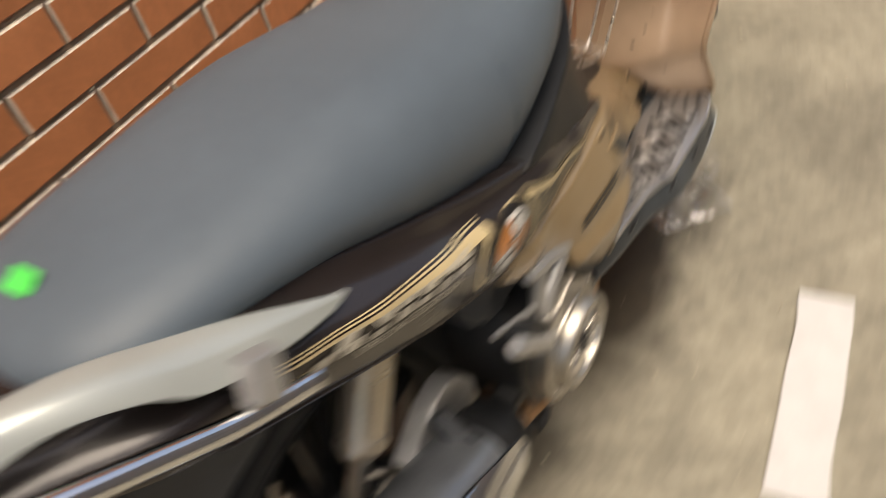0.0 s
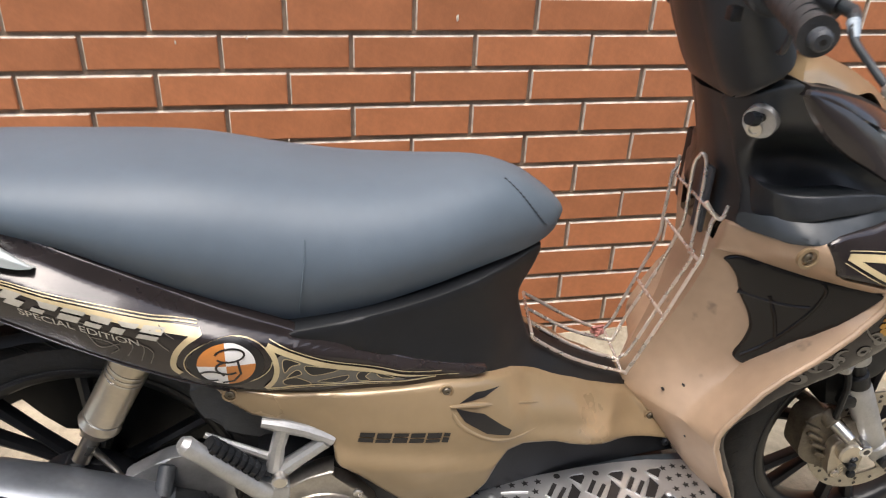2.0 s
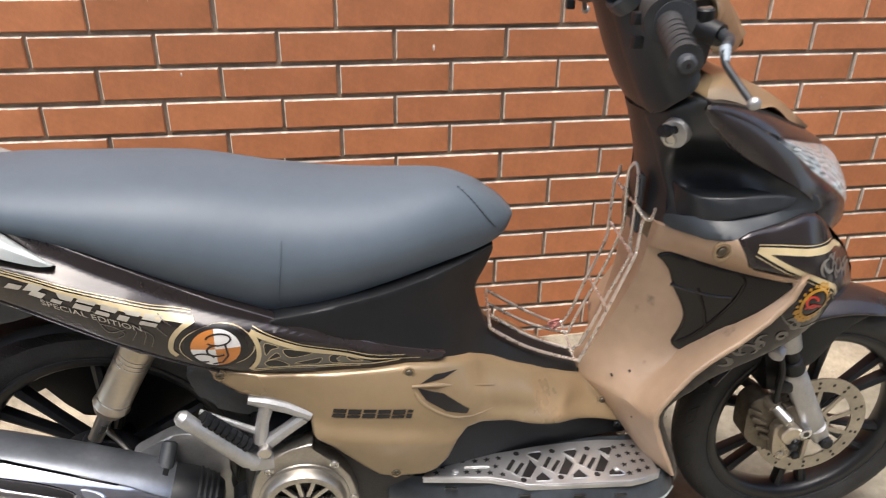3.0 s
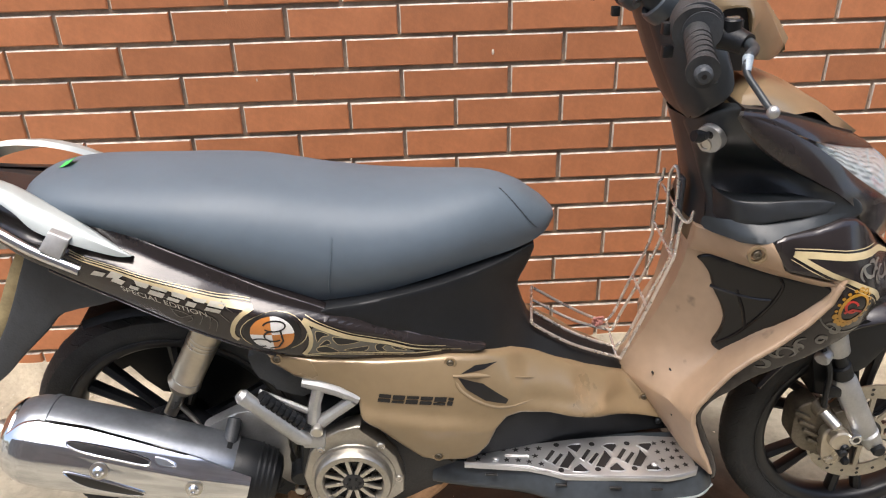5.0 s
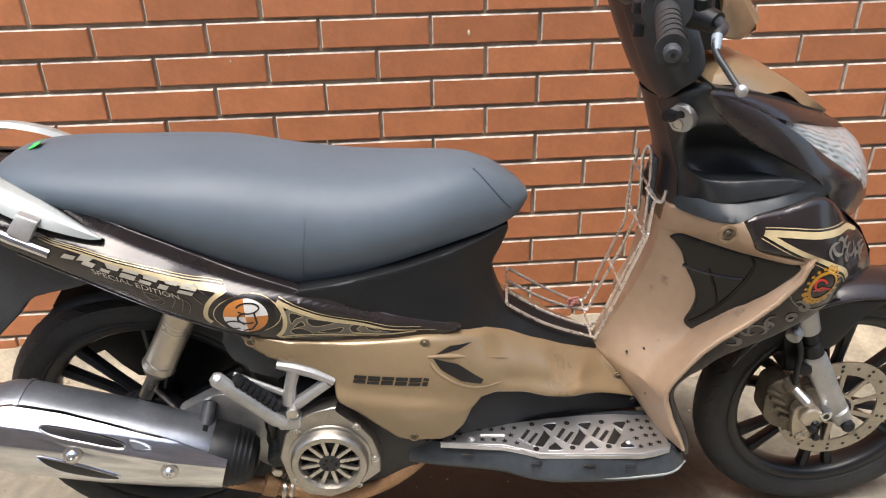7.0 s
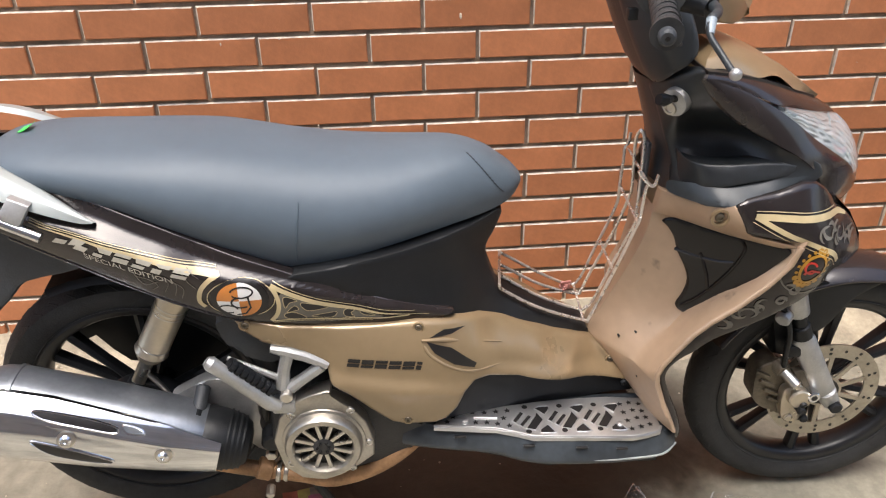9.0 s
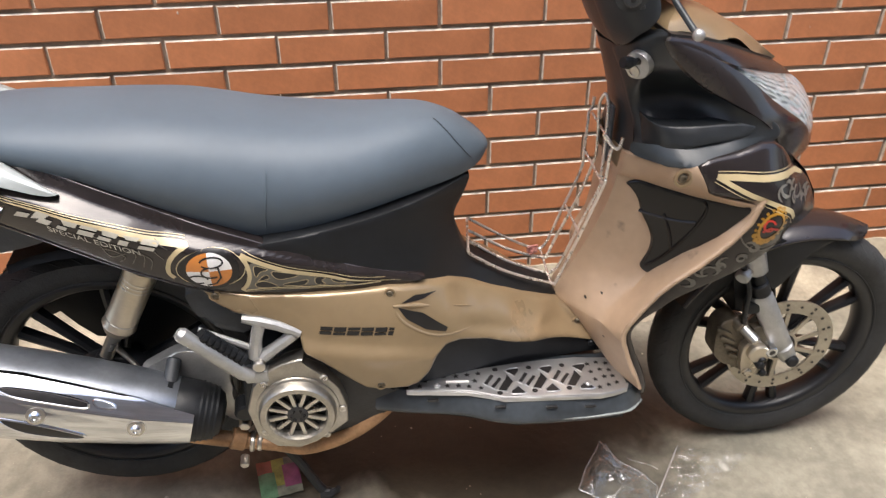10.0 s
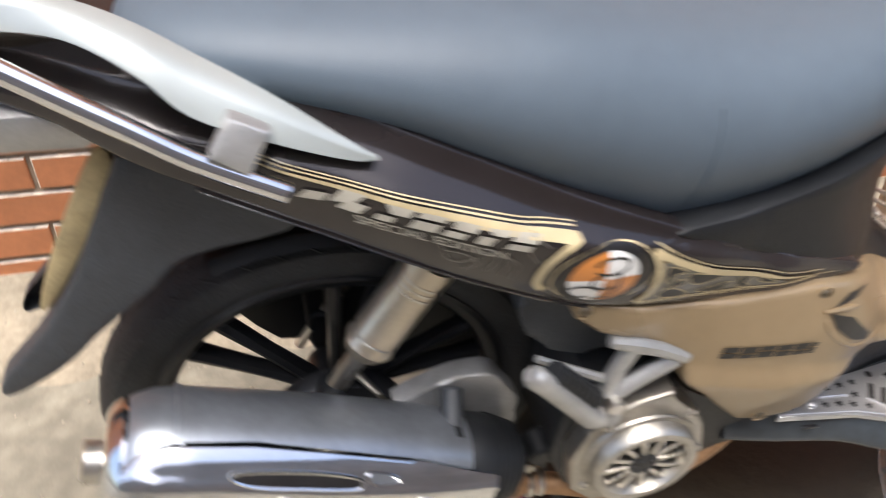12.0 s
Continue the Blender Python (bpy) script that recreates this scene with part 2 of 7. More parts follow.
tagged(ground, "worn grey-beige concrete ground with damp stains, painted shade below the motorcycle and grit", "ground", kind="structure")

# ---- brick wall: face at y = 0, bricks 240 x 62 mm ----
PX, PZ, ZT = 0.2478, 0.072, 0.985
bm = bmesh.new()
bm_box(bm, -4.0, 6.0, 0.006, 0.22, -0.05, 3.4)
wall = link_bm("wall_north", bm, M_GROUT, smooth=False)
tagged(wall, "orange-red brick-tiled wall with recessed grey grout joints", "wall", kind="structure")

# Unseen wall, added to hold back low sky light from the south.
bm = bmesh.new()
bm_box(bm, -6.0, 8.0, -3.9, -3.6, -0.05, 3.8)
south = link_bm("wall_south", bm, material("grey_plaster", (0.32, 0.31, 0.29), 0.85, vary=0.12, scale=2.0, bump=0.3, bump_scale=60), smooth=False)
tagged(south, "added unseen grey wall that holds back low sky light", "wall", kind="structure")
# rough mortar skirting along the foot of the brick wall
bm = bmesh.new()
rows = []
for i in range(221):
    x = -3.0 + 8.0 * i / 220
    k = noise.noise((x * 3.1, 0.2, 4.0)) + 0.5 * noise.noise((x * 13, 0.2, 9.0))
    prof = ((0.02, 0.098 + 0.012 * k), (-0.006, 0.094 + 0.014 * k), (-0.03, 0.062 + 0.016 * k), (-0.07, 0.036 + 0.012 * k), (-0.13, 0.014 + 0.010 * k), (-0.21 + 0.03 * k, -0.012))
    rows.append([bm.verts.new((x, y, z + 0.006 * noise.noise((x * 25, y * 40, 2.0)))) for y, z in prof])
for a, b in zip(rows, rows[1:]):
    for j in range(5):
        bm.faces.new((a[j], a[j + 1], b[j + 1], b[j]))
skirt = link_bm("skirting_mortar", bm, material("rough_mortar", (0.34, 0.29, 0.21), 0.9, vary=0.25, scale=9, bump=0.8, bump_scale=90))
tagged(skirt, "rough crumbling mortar skirting along the brick wall", "skirting", kind="structure")

# ---- panels as bulged shells ----
from mathutils.bvhtree import BVHTree


def field(ctrl, soft=1e-5):
    """A smooth half-width over (x, z), through (x, z, w) samples."""
    C = np.array(ctrl, float)
    n = len(C)

    def k(a, b):
        r2 = ((a[:, None, :] - b[None, :, :]) ** 2).sum(2)
        return 0.5 * r2 * np.log(r2 + 1e-9)
    A = np.zeros((n + 3, n + 3))
    A[:n, :n] = k(C[:, :2], C[:, :2]) + soft * np.eye(n)
    A[:n, n], A[:n, n + 1:] = 1, C[:, :2]
    A[n, :n], A[n + 1:, :n] = 1, C[:, :2].T
    s = np.linalg.solve(A, np.r_[C[:, 2], 0, 0, 0])

    def w(P):
        P = np.atleast_2d(np.array(P, float))
        return k(P, C[:, :2]) @ s[:n] + s[n] + P @ s[n + 1:]
    return w


def rim_distance(P, poly):
    P, A = np.array(P, float), np.array(poly, float)
    B = np.roll(A, -1, axis=0)
    d = np.full(len(P), 9.0)
    for a, b in zip(A, B):
        ab = b - a
        t = np.clip(((P - a) @ ab) / max(ab @ ab, 1e-12), 0, 1)
        d = np.minimum(d, np.hypot(*(P - a - t[:, None] * ab).T))
    return d


def grid_cut(bm, step):
    xs, zs = [v.co.x for v in bm.verts], [v.co.z for v in bm.verts]
    for axis, lo, hi in (((1, 0, 0), min(xs), max(xs)), ((0, 0, 1), min(zs), max(zs))):
        c = math.ceil(lo / step) * step
        while c < hi:
            bmesh.ops.bisect_plane(bm, geom=bm.verts[:] + bm.edges[:] + bm.faces[:], dist=1e-6, plane_co=Vector(axis) * c, plane_no=axis)
            c += step


def ngon(bm, outline):
    return bm.faces.new([bm.verts.new((x, 0, z)) for x, z in outline])


def shell(name, outline, mat, parent, inner=(), label="", thick=0.012, edge=0.006, step=0.02, smooth=3, offset=0.0, mirror=False, w=None, soft=1e-5):
    """A bulged panel on the right side of the machine. outline: (x, z, half-width); inner: more samples of the half-width."""
    out = [tuple(p[:2]) for p in outline]
    if smooth:
        out = [tuple(p) for p in spline(out, smooth, True)]
    fine = []
    for a, b in zip(out, out[1:] + out[:1]):
        k = max(1, int(math.hypot(b[0] - a[0], b[1] - a[1]) / 0.006))
        fine += [(a[0] + (b[0] - a[0]) * i / k, a[1] + (b[1] - a[1]) * i / k) for i in range(k)]
    out = fine
    w = w or field([*outline, *inner], soft)
    bm = bmesh.new()
    f = ngon(bm, out)
    if f.normal.y > 0:
        f.normal_flip()
    for t in (edge * 0.12, edge * 0.28, edge * 0.6):
        faces = [max(bm.faces, key=lambda q: q.calc_area())]
        bmesh.ops.inset_region(bm, faces=faces, thickness=t, use_even_offset=True, use_boundary=True)
    grid_cut(bm, step)
    bmesh.ops.remove_doubles(bm, verts=bm.verts, dist=0.0004)
    P = [(v.co.x, v.co.z) for v in bm.verts]
    d = np.clip(rim_distance(P, out) / edge, 0, 1)
    drop = edge * (1 - np.sqrt(1 - (1 - d) ** 2))
    for v, a in zip(bm.verts, w(P) + offset - drop):
        v.co.y = -a
    rim = [e for e in bm.edges if len(e.link_faces) == 1]
    ext = bmesh.ops.extrude_edge_only(bm, edges=rim)["geom"]
    for v in ext:
        if isinstance(v, bmesh.types.BMVert):
            v.co.y += thick
    tree = BVHTree.FromBMesh(bm)
    if mirror:
        other = bm.copy()
        bmesh.ops.scale(other, vec=(1, -1, 1), verts=other.verts)
        part(name, other, mat, parent, label)
    ob = part(name, bm, mat, parent, label)
    return ob, tree, w


def decal(name, polys, tree, mat, parent, label="", off=0.0014, step=0.008):
    """A sticker: (x, z) polygons laid on a panel."""
    bm = bmesh.new()
    for p in polys:
        ngon(bm, p)
    grid_cut(bm, step)
    lay(bm, tree, off)
    return part(name, bm, mat, parent, label)


def lay(bm, tree, off):
    for v in bm.verts:
        hit = tree.ray_cast(Vector((v.co.x, -1, v.co.z)), Vector((0, 1, 0)))
        v.co.y = (hit[0].y if hit[0] is not None else -0.16) - off


def letters(name, body, size, x, z, slope, shear, tree, mat, parent, label="", stretch=1.0):
    """Lettering laid on a panel, with the built-in font."""
    cu = bpy.data.curves.new(name, "FONT")
    cu.body, cu.size, cu.shear = body, size, shear
    tmp = bpy.data.objects.new(name, cu)
    scene.collection.objects.link(tmp)
    me = bpy.data.meshes.new_from_object(tmp.evaluated_get(bpy.context.evaluated_depsgraph_get()))
    bpy.data.objects.remove(tmp)
    bm = bmesh.new()
    bm.from_mesh(me)
    c, s = math.cos(slope), math.sin(slope)
    for v in bm.verts:
        a, b = v.co.x * stretch, v.co.y
        v.co = Vector((x + c * a - s * b, 0, z + s * a + c * b))
    lay(bm, tree, 0.002)
    return part(name, bm, mat, parent, label, smooth=False)


def strip(pts, width):
    """A polygon that follows a line with a width (one number, or one for each point)."""
    P = [np.array(p, float) for p in pts]
    L, R = [], []
    for i, p in enumerate(P):
        d = P[min(i + 1, len(P) - 1)] - P[max(i - 1, 0)]
        n = np.array((-d[1], d[0])) / max(np.hypot(*d), 1e-9)
        h = (width[i] if isinstance(width, (list, tuple)) else width) / 2
        L.append(tuple(p + n * h))
        R.append(tuple(p - n * h))
    return L + R[::-1]


def disc(x, z, r, n=28, a0=0.0, a1=360.0, r2=None):
    pts = [(x + r * math.cos(radians(a0 + (a1 - a0) * i / n)), z + (r2 or r) * math.sin(radians(a0 + (a1 - a0) * i / n))) for i in range(n + (a1 - a0 < 360))]
    return pts


def screw(x, z, y, r, mat, parent, name="screw"):
    bm = bmesh.new()
    bm_lathe(bm, [(r, 0.003), (r, -0.001), (r * 0.8, -0.0025), (r * 0.5, -0.0028), (r * 0.45, -0.0008), (0.0002, -0.0008)], "y", (x, y, z), 14)
    return part(name, bm, mat, parent)


M_DECAL = material("cream_gold_film", (0.52, 0.42, 0.24), 0.35, vary=0.06, scale=40, coat=0.4)
M_LETTER = material("pale_cream_film", (0.46, 0.43, 0.36), 0.35, vary=0.08, scale=60, coat=0.4)
M_DECALGREY = material("pewter_film", (0.125, 0.115, 0.095), 0.35, vary=0.12, scale=60, coat=0.4)
M_WHITE = material("white_film", (0.78, 0.77, 0.74), 0.35, vary=0.04, scale=30, coat=0.4)
M_ORANGE = material("orange_film", (0.55, 0.2, 0.04), 0.35, vary=0.08, scale=30, coat=0.4)
M_INK = material("black_film", (0.012, 0.011, 0.011), 0.35, vary=0.1, scale=30)
M_GLOSSBLACK = material("gloss_black_plastic", (0.008, 0.0068, 0.0068), 0.24, vary=0.2, scale=7, coat=0.25, spec=0.3)
M_AMBER = material("amber_film", (0.390, 0.195, 0.019), 0.35, vary=0.12, scale=60, coat=0.4)
M_TIE = material("faded_red_tie", (0.33, 0.14, 0.12), 0.6, vary=0.3, scale=60)
M_WIRE = material("shiny_wire_steel", (0.72, 0.68, 0.63), 0.28, metal=0.75, vary=0.1, scale=40)
M_RED = material("red_film", (0.45, 0.03, 0.02), 0.35, vary=0.12, scale=60, coat=0.4)
M_DARKSTEEL = material("tarnished_screw_steel", (0.16, 0.135, 0.10), 0.45, metal=0.8, vary=0.25, scale=90)
M_PIPE = material("heat_stained_pipe", (0.36, 0.21, 0.11), 0.5, metal=0.5, vary=0.25, scale=18, bump=0.2, bump_scale=300)
M_WORN = material("worn_pale_blue_paint", (0.26, 0.31, 0.35), 0.45, vary=0.25, scale=50)
M_GREYPL = material("grey_plastic", (0.04, 0.044, 0.049), 0.5, vary=0.15, scale=14, bump=0.2, bump_scale=300)
M_GRIP = material("dusty_grip_rubber", (0.028, 0.029, 0.03), 0.6, vary=0.25, scale=40, bump=0.3, bump_scale=500)
M_BLUEGREY = material("worn_blue_grey_plastic", (0.042, 0.05, 0.058), 0.36, vary=0.25, scale=9)
M_CASE = material("engine_casing", (0.034, 0.034, 0.034), 0.5, metal=0.3, vary=0.15, scale=20, bump=0.2, bump_scale=300)
M_DISC = material("brake_disc_steel", (0.4, 0.365, 0.3), 0.38, metal=0.8, vary=0.15, scale=18)
M_CALIPER = material("gold_caliper", (0.125, 0.105, 0.075), 0.5, metal=0.4, vary=0.35, scale=30, bump=0.2, bump_scale=400)
M_SHOCK = material("shock_champagne_metal", (0.52, 0.46, 0.36), 0.3, metal=0.7, vary=0.08, scale=16)
M_MUFFLER = material("satin_muffler_steel", (0.27, 0.29, 0.32), 0.32, metal=0.75, vary=0.12, scale=12)
M_PLATE = material("polished_plate", (0.52, 0.52, 0.52), 0.33, metal=0.85, vary=0.05, scale=30)


def glass(name, color, rough):
    m = bpy.data.materials.new(name)
    m.use_nodes = True
    b = m.node_tree.nodes["Principled BSDF"]
    b.inputs["Base Color"].default_value = (*color, 1)
    b.inputs["Roughness"].default_value = rough
    b.inputs["Transmission Weight"].default_value = 1.0
    b.inputs["IOR"].default_value = 1.45
    return m


M_TAN = material("plain_tan", (0.42, 0.33, 0.17), 0.6, vary=0.2, scale=20)
M_LEDGE = material("worn_ledge_plastic", (0.030, 0.036, 0.040), 0.42, vary=0.25, scale=9)
M_COWL = material("blue_black_plastic", (0.019, 0.0215, 0.0235), 0.36, vary=0.2, scale=9, bump=0.08, bump_scale=500)
M_REFLECT = material("silvered_reflector", (0.56, 0.59, 0.60), 0.2, metal=0.55, vary=0.1, scale=30)
M_LENS = glass("headlight_glass", (0.95, 0.96, 0.97), 0.04)


def film(name, white, gloss):
    """Clear plastic film: see-through, with a faint milky body and sharp gloss on its creases."""
    m = bpy.data.materials.new(name)
    m.use_nodes = True
    n, l = m.node_tree.nodes, m.node_tree.links
    clear, milk, shine = n.new("ShaderNodeBsdfTransparent"), n.new("ShaderNodeBsdfDiffuse"), n.new("ShaderNodeBsdfGlossy")
    milk.inputs["Color"].default_value = (0.75, 0.75, 0.72, 1)
    shine.inputs["Roughness"].default_value = 0.16
    tc, nz, bp = n.new("ShaderNodeTexCoord"), n.new("ShaderNodeTexNoise"), n.new("ShaderNodeBump")
    nz.inputs["Scale"].default_value, nz.inputs["Detail"].default_value = 60, 4
    bp.inputs["Strength"].default_value, bp.inputs["Distance"].default_value = 0.7, 0.006
    l.new(tc.outputs["Object"], nz.inputs["Vector"])
    l.new(nz.outputs["Fac"], bp.inputs["Height"])
    l.new(bp.outputs["Normal"], shine.inputs["Normal"])
    a, b = n.new("ShaderNodeMixShader"), n.new("ShaderNodeMixShader")
    a.inputs[0].default_value, b.inputs[0].default_value = white, gloss
    l.new(clear.outputs[0], a.inputs[1])
    l.new(milk.outputs[0], a.inputs[2])
    l.new(a.outputs[0], b.inputs[1])
    l.new(shine.outputs[0], b.inputs[2])
    l.new(b.outputs[0], n["Material Output"].inputs["Surface"])
    return m


M_FILM = film("clear_film", 0.07, 0.17)
M_HEMGLINT = film("film_hem_glint", 0.25, 0.25)

# ==== the motorcycle: x forward from the rear axle, right side at -y ====
bike = thing("motorcycle", pose(0.33, -0.552, 0, 0, 0, -1.5), "dark brown and copper-gold motorcycle on its centre stand by a wall", "motorcycle")
RX, RZ, RR = -0.02, 0.308, 0.274
FX, FZ, FR = 1.283, 0.264, 0.263


def wheel(cx, cz, R, half, first, name):
    hub = part(name, bm_lathe(bmesh.new(), [(0.012, -0.045), (0.03, -0.045), (0.034, -0.03), (0.034, 0.03), (0.03, 0.045), (0.012, 0.045)], "y", (cx, 0, cz), 24, close=True), M_WHEEL, bike)
    ri = R - 0.062
    prof = [(ri - 0.004, -half * 0.62), (ri + 0.012, -half * 0.86), (R - 0.034, -half), (R - 0.018, -half * 0.93), (R - 0.006, -half * 0.62), (R, -half * 0.25), (R, half * 0.25),
            (R - 0.006, half * 0.62), (R - 0.018, half * 0.93), (R - 0.034, half), (ri + 0.012, half * 0.86), (ri - 0.004, half * 0.62)]
    part("tyre", bm_lathe(bmesh.new(), prof, "y", (cx, 0, cz), 72, close=True), M_RUBBER, hub)
    # tread blocks
    bm = bmesh.new()
    for i in range(44):
        for s in (-1, 1):
            a = radians(i * 360 / 44 + (4 if s > 0 else 0))
            t = Matrix.Translation((cx, 0, cz)) @ Matrix.Rotation(-a, 4, "Y")
            bm_box(bm, -0.010, 0.010, s * half * 0.1, s * half * 0.9, R - 0.004, R + 0.0005, m=t @ Matrix.Rotation(radians(26 * s), 4, "Z"))
    for v in bm.verts:
        q = Vector((v.co.x - cx, 0, v.co.z - cz))
        rim_r = float(np.interp(abs(v.co.y), [half * 0.25, half * 0.62, half * 0.93], [R, R - 0.006, R - 0.018]))
        q *= (rim_r + (0.0012 if q.length > R - 0.002 else -0.003)) / q.length
        v.co.x, v.co.z = cx + q.x, cz + q.z
    part("tread", bm, M_RUBBER, hub, smooth=False)
    rp = [(ri - 0.002, -half * 0.66), (ri + 0.003, -half * 0.72), (ri - 0.002, -half * 0.76), (ri - 0.012, -half * 0.68), (ri - 0.018, -half * 0.5), (ri - 0.022, 0), (ri - 0.018, half * 0.5),
          (ri - 0.012, half * 0.68), (ri + 0.003, half * 0.72), (ri, half * 0.5), (ri - 0.004, 0), (ri, -half * 0.5)]
    part("rim_lip", bm_lathe(bmesh.new(), [(ri + 0.004, -half * 0.80), (ri + 0.0052, -half * 0.83), (ri + 0.0064, -half * 0.80), (ri + 0.0052, -half * 0.76)], "y", (cx, 0, cz), 72, close=True), M_CASE, hub)
    part("rim", bm_lathe(bmesh.new(), rp, "y", (cx, 0, cz), 64, close=True), M_WHEEL, hub)
    for k in range(6):
        for d in (-8.6, 8.6):
            a = radians(first + 60 * k + d)
            a2 = radians(first + 60 * k + d * 0.4)
            bm = bmesh.new()
            u = Vector((math.cos(a), 0, math.sin(a)))
            p0 = Vector((cx, 0, cz)) + 0.026 * Vector((math.cos(a2), 0, math.sin(a2)))
            p1 = Vector((cx, 0, cz)) + (ri - 0.014) * u
            n = Vector((-u.z, 0, u.x))
            sec = []
            for p, wd, th in ((p0, 0.009, 0.016), (p0.lerp(p1, 0.5), 0.0085, 0.013), (p1, 0.012, 0.014)):
                sec.append([p + n * (wd * math.cos(q)) + Vector((0, th * math.sin(q), 0)) for q in (radians(z) for z in range(0, 360, 45))])
            bm_loft(bm, sec)
            part("spoke", bm, M_WHEEL, hub)
    return hub


rear_wheel = wheel(RX, RZ, RR, 0.042, 140, "rear_wheel")
front_wheel = wheel(FX, FZ, FR, 0.037, -85, "front_wheel")

# -- front brake --
bm = bmesh.new()
DY = -0.041
arms = []
bm_lathe(bm, [(0.082, DY), (0.112, DY), (0.112, DY + 0.004), (0.082, DY + 0.004)], "y", (FX, 0, FZ), 48, close=True)
for i in range(10):
    a = radians(i * 36)
    m = Matrix.Translation((FX, 0, FZ)) @ Matrix.Rotation(-a, 4, "Y")
    arms.append(bm_box(bmesh.new(), 0.028, 0.086, DY, DY + 0.004, -0.0045, 0.0045, m=m @ Matrix.Rotation(radians(18), 4, "Y")))
carrier_bm = bmesh.new()
bm_lathe(carrier_bm, [(0.012, DY - 0.002), (0.036, DY - 0.002), (0.036, DY + 0.006), (0.012, DY + 0.006)], "y", (FX, 0, FZ), 32, close=True)
brake = part("brake_disc", bm, M_DISC, bike, "drilled steel brake disc")
part("disc_carrier", carrier_bm, M_DISC, brake)
for a in arms:
    part("disc_arm", a, M_DISC, brake)
for i in range(20):
    a = radians(i * 18 + 4)
    for r in ((0.092, 0.103) if i % 2 else (0.098,)):
        bm = bmesh.new()
        bm_lathe(bm, [(0.0036, DY - 0.0008), (0.0002, DY - 0.0008)], "y", (FX + r * math.cos(a), 0, FZ + r * math.sin(a)), 8)
        part("vent_hole", bm, M_INK, brake)
bm = bmesh.new()
bm_prism(bm, [tuple(p) for p in spline([(1.127, 0.347), (1.156, 0.362), (1.176, 0.345), (1.189, 0.306), (1.198, 0.25), (1.19, 0.231), (1.1735, 0.243), (1.1527, 0.251), (1.132, 0.27), (1.125, 0.295)], 4, True)], -0.066, -0.022, bevel=0.006)
caliper = part("brake_caliper", bm, M_CALIPER, bike, "worn brown-gold brake caliper")
for i in range(4):
    c = Vector((1.135 + 0.012 * i, -0.066, 0.337 - 0.022 * i))
    part("caliper_rib", bm_box(bmesh.new(), -0.017, 0.017, -0.007, 0.002, -0.0035, 0.0035, bevel=0.0015, m=Matrix.Translation(c) @ Matrix.Rotation(radians(28), 4, "Y")), M_CALIPER, caliper)
part("caliper_block", bm_prism(bmesh.new(), [tuple(p) for p in spline([(1.177, 0.305), (1.2, 0.316), (1.2155, 0.309), (1.222, 0.286), (1.2265, 0.262), (1.2255, 0.236), (1.206, 0.228), (1.1895, 0.232), (1.178, 0.262)], 4, True)], -0.084, -0.05, bevel=0.005), M_SHOCK, caliper, "pale gold caliper block")
for x, z, r, l, mt in ((1.2033, 0.293, 0.0205, 0.098, M_SHOCK), (1.228, 0.236, 0.008, 0.092, M_BLACK), (1.2086, 0.270, 0.0085, 0.106, M_BLACK), (1.196, 0.24, 0.009, 0.09, M_SHOCK)):
    part("piston_cap", bm_cyl(bmesh.new(), (x, -0.075, z), (x, -l, z), r, bevel=0.003), mt, caliper)
part("slide_pin", bm_cyl(bmesh.new(), (1.164, -0.06, 0.352), (1.188, -0.102, 0.330), 0.0105, bevel=0.002), M_STEEL, caliper)
part("pin_collar", bm_cyl(bmesh.new(), (1.160, -0.053, 0.356), (1.172, -0.074, 0.345), 0.0155, bevel=0.003), M_CALIPER, caliper)
part("bracket_bolt", bm_cyl(bmesh.new(), (1.229, -0.07, 0.299), (1.229, -0.1, 0.298), 0.0125, seg=12, bevel=0.002), M_CHROME, caliper)
part("bolt_socket", bm_lathe(bmesh.new(), [(0.006, -0.1004), (0.0002, -0.1004)], "y", (1.229, 0, 0.298), 10), M_INK, caliper)
part("bleed_nipple", bm_cyl(bmesh.new(), (1.2095, -0.085, 0.285), (1.2135, -0.1, 0.277), 0.0085, bevel=0.002), M_BLACK, caliper)
part("caliper_arm", bm_prism(bmesh.new(), [(1.19, 0.345), (1.215, 0.352), (1.225, 0.318), (1.238, 0.31), (1.24, 0.285), (1.222, 0.28), (1.205, 0.3)], -0.078, -0.062, bevel=0.003), M_CALIPER, caliper)

# -- fork --
for s in (-1, 1):
    leg = bmesh.new()
    bm_loft(leg, [[Vector((x + 0.021 * k * math.cos(q), s * (0.072 + 0.0165 * math.sin(q) * k), z + 0.008 * k * math.cos(q))) for q in (radians(a) for a in range(0, 360, 20))] for x, z, k in ((1.190, 0.424, 0.85), (1.1925, 0.419, 1.0), (1.2325, 0.345, 1.02), (1.262, 0.292, 1.0), (1.266, 0.285, 0.86))])
    fork = part("fork_leg", leg, M_ALU, bike, "grey alloy fork leg")
    part("stanchion", bm_cyl(bmesh.new(), (1.128, s * 0.072, 0.58), (1.19, s * 0.072, 0.43), 0.0135), M_BLACK, fork)
    part("dust_seal", bm_cyl(bmesh.new(), (1.178, s * 0.072, 0.452), (1.191, s * 0.072, 0.424), 0.0185, bevel=0.003), M_BLACK, fork)
    part("upper_tube", bm_cyl(bmesh.new(), (1.125, s * 0.075, 0.60), (1.168, s * 0.075, 0.478), 0.0225, 0.021, bevel=0.004), M_ALU, fork)
    part("axle_clamp", bm_cyl(bmesh.new(), (1.262, s * 0.072, 0.296), (1.286, s * 0.072, 0.258), 0.0205, 0.0165, bevel=0.004), M_ALU, fork)
    part("axle_nut", bm_cyl(bmesh.new(), (FX, s * 0.05, FZ), (FX, s * 0.097, FZ), 0.0125, seg=12, bevel=0.003), M_BLACK, fork)
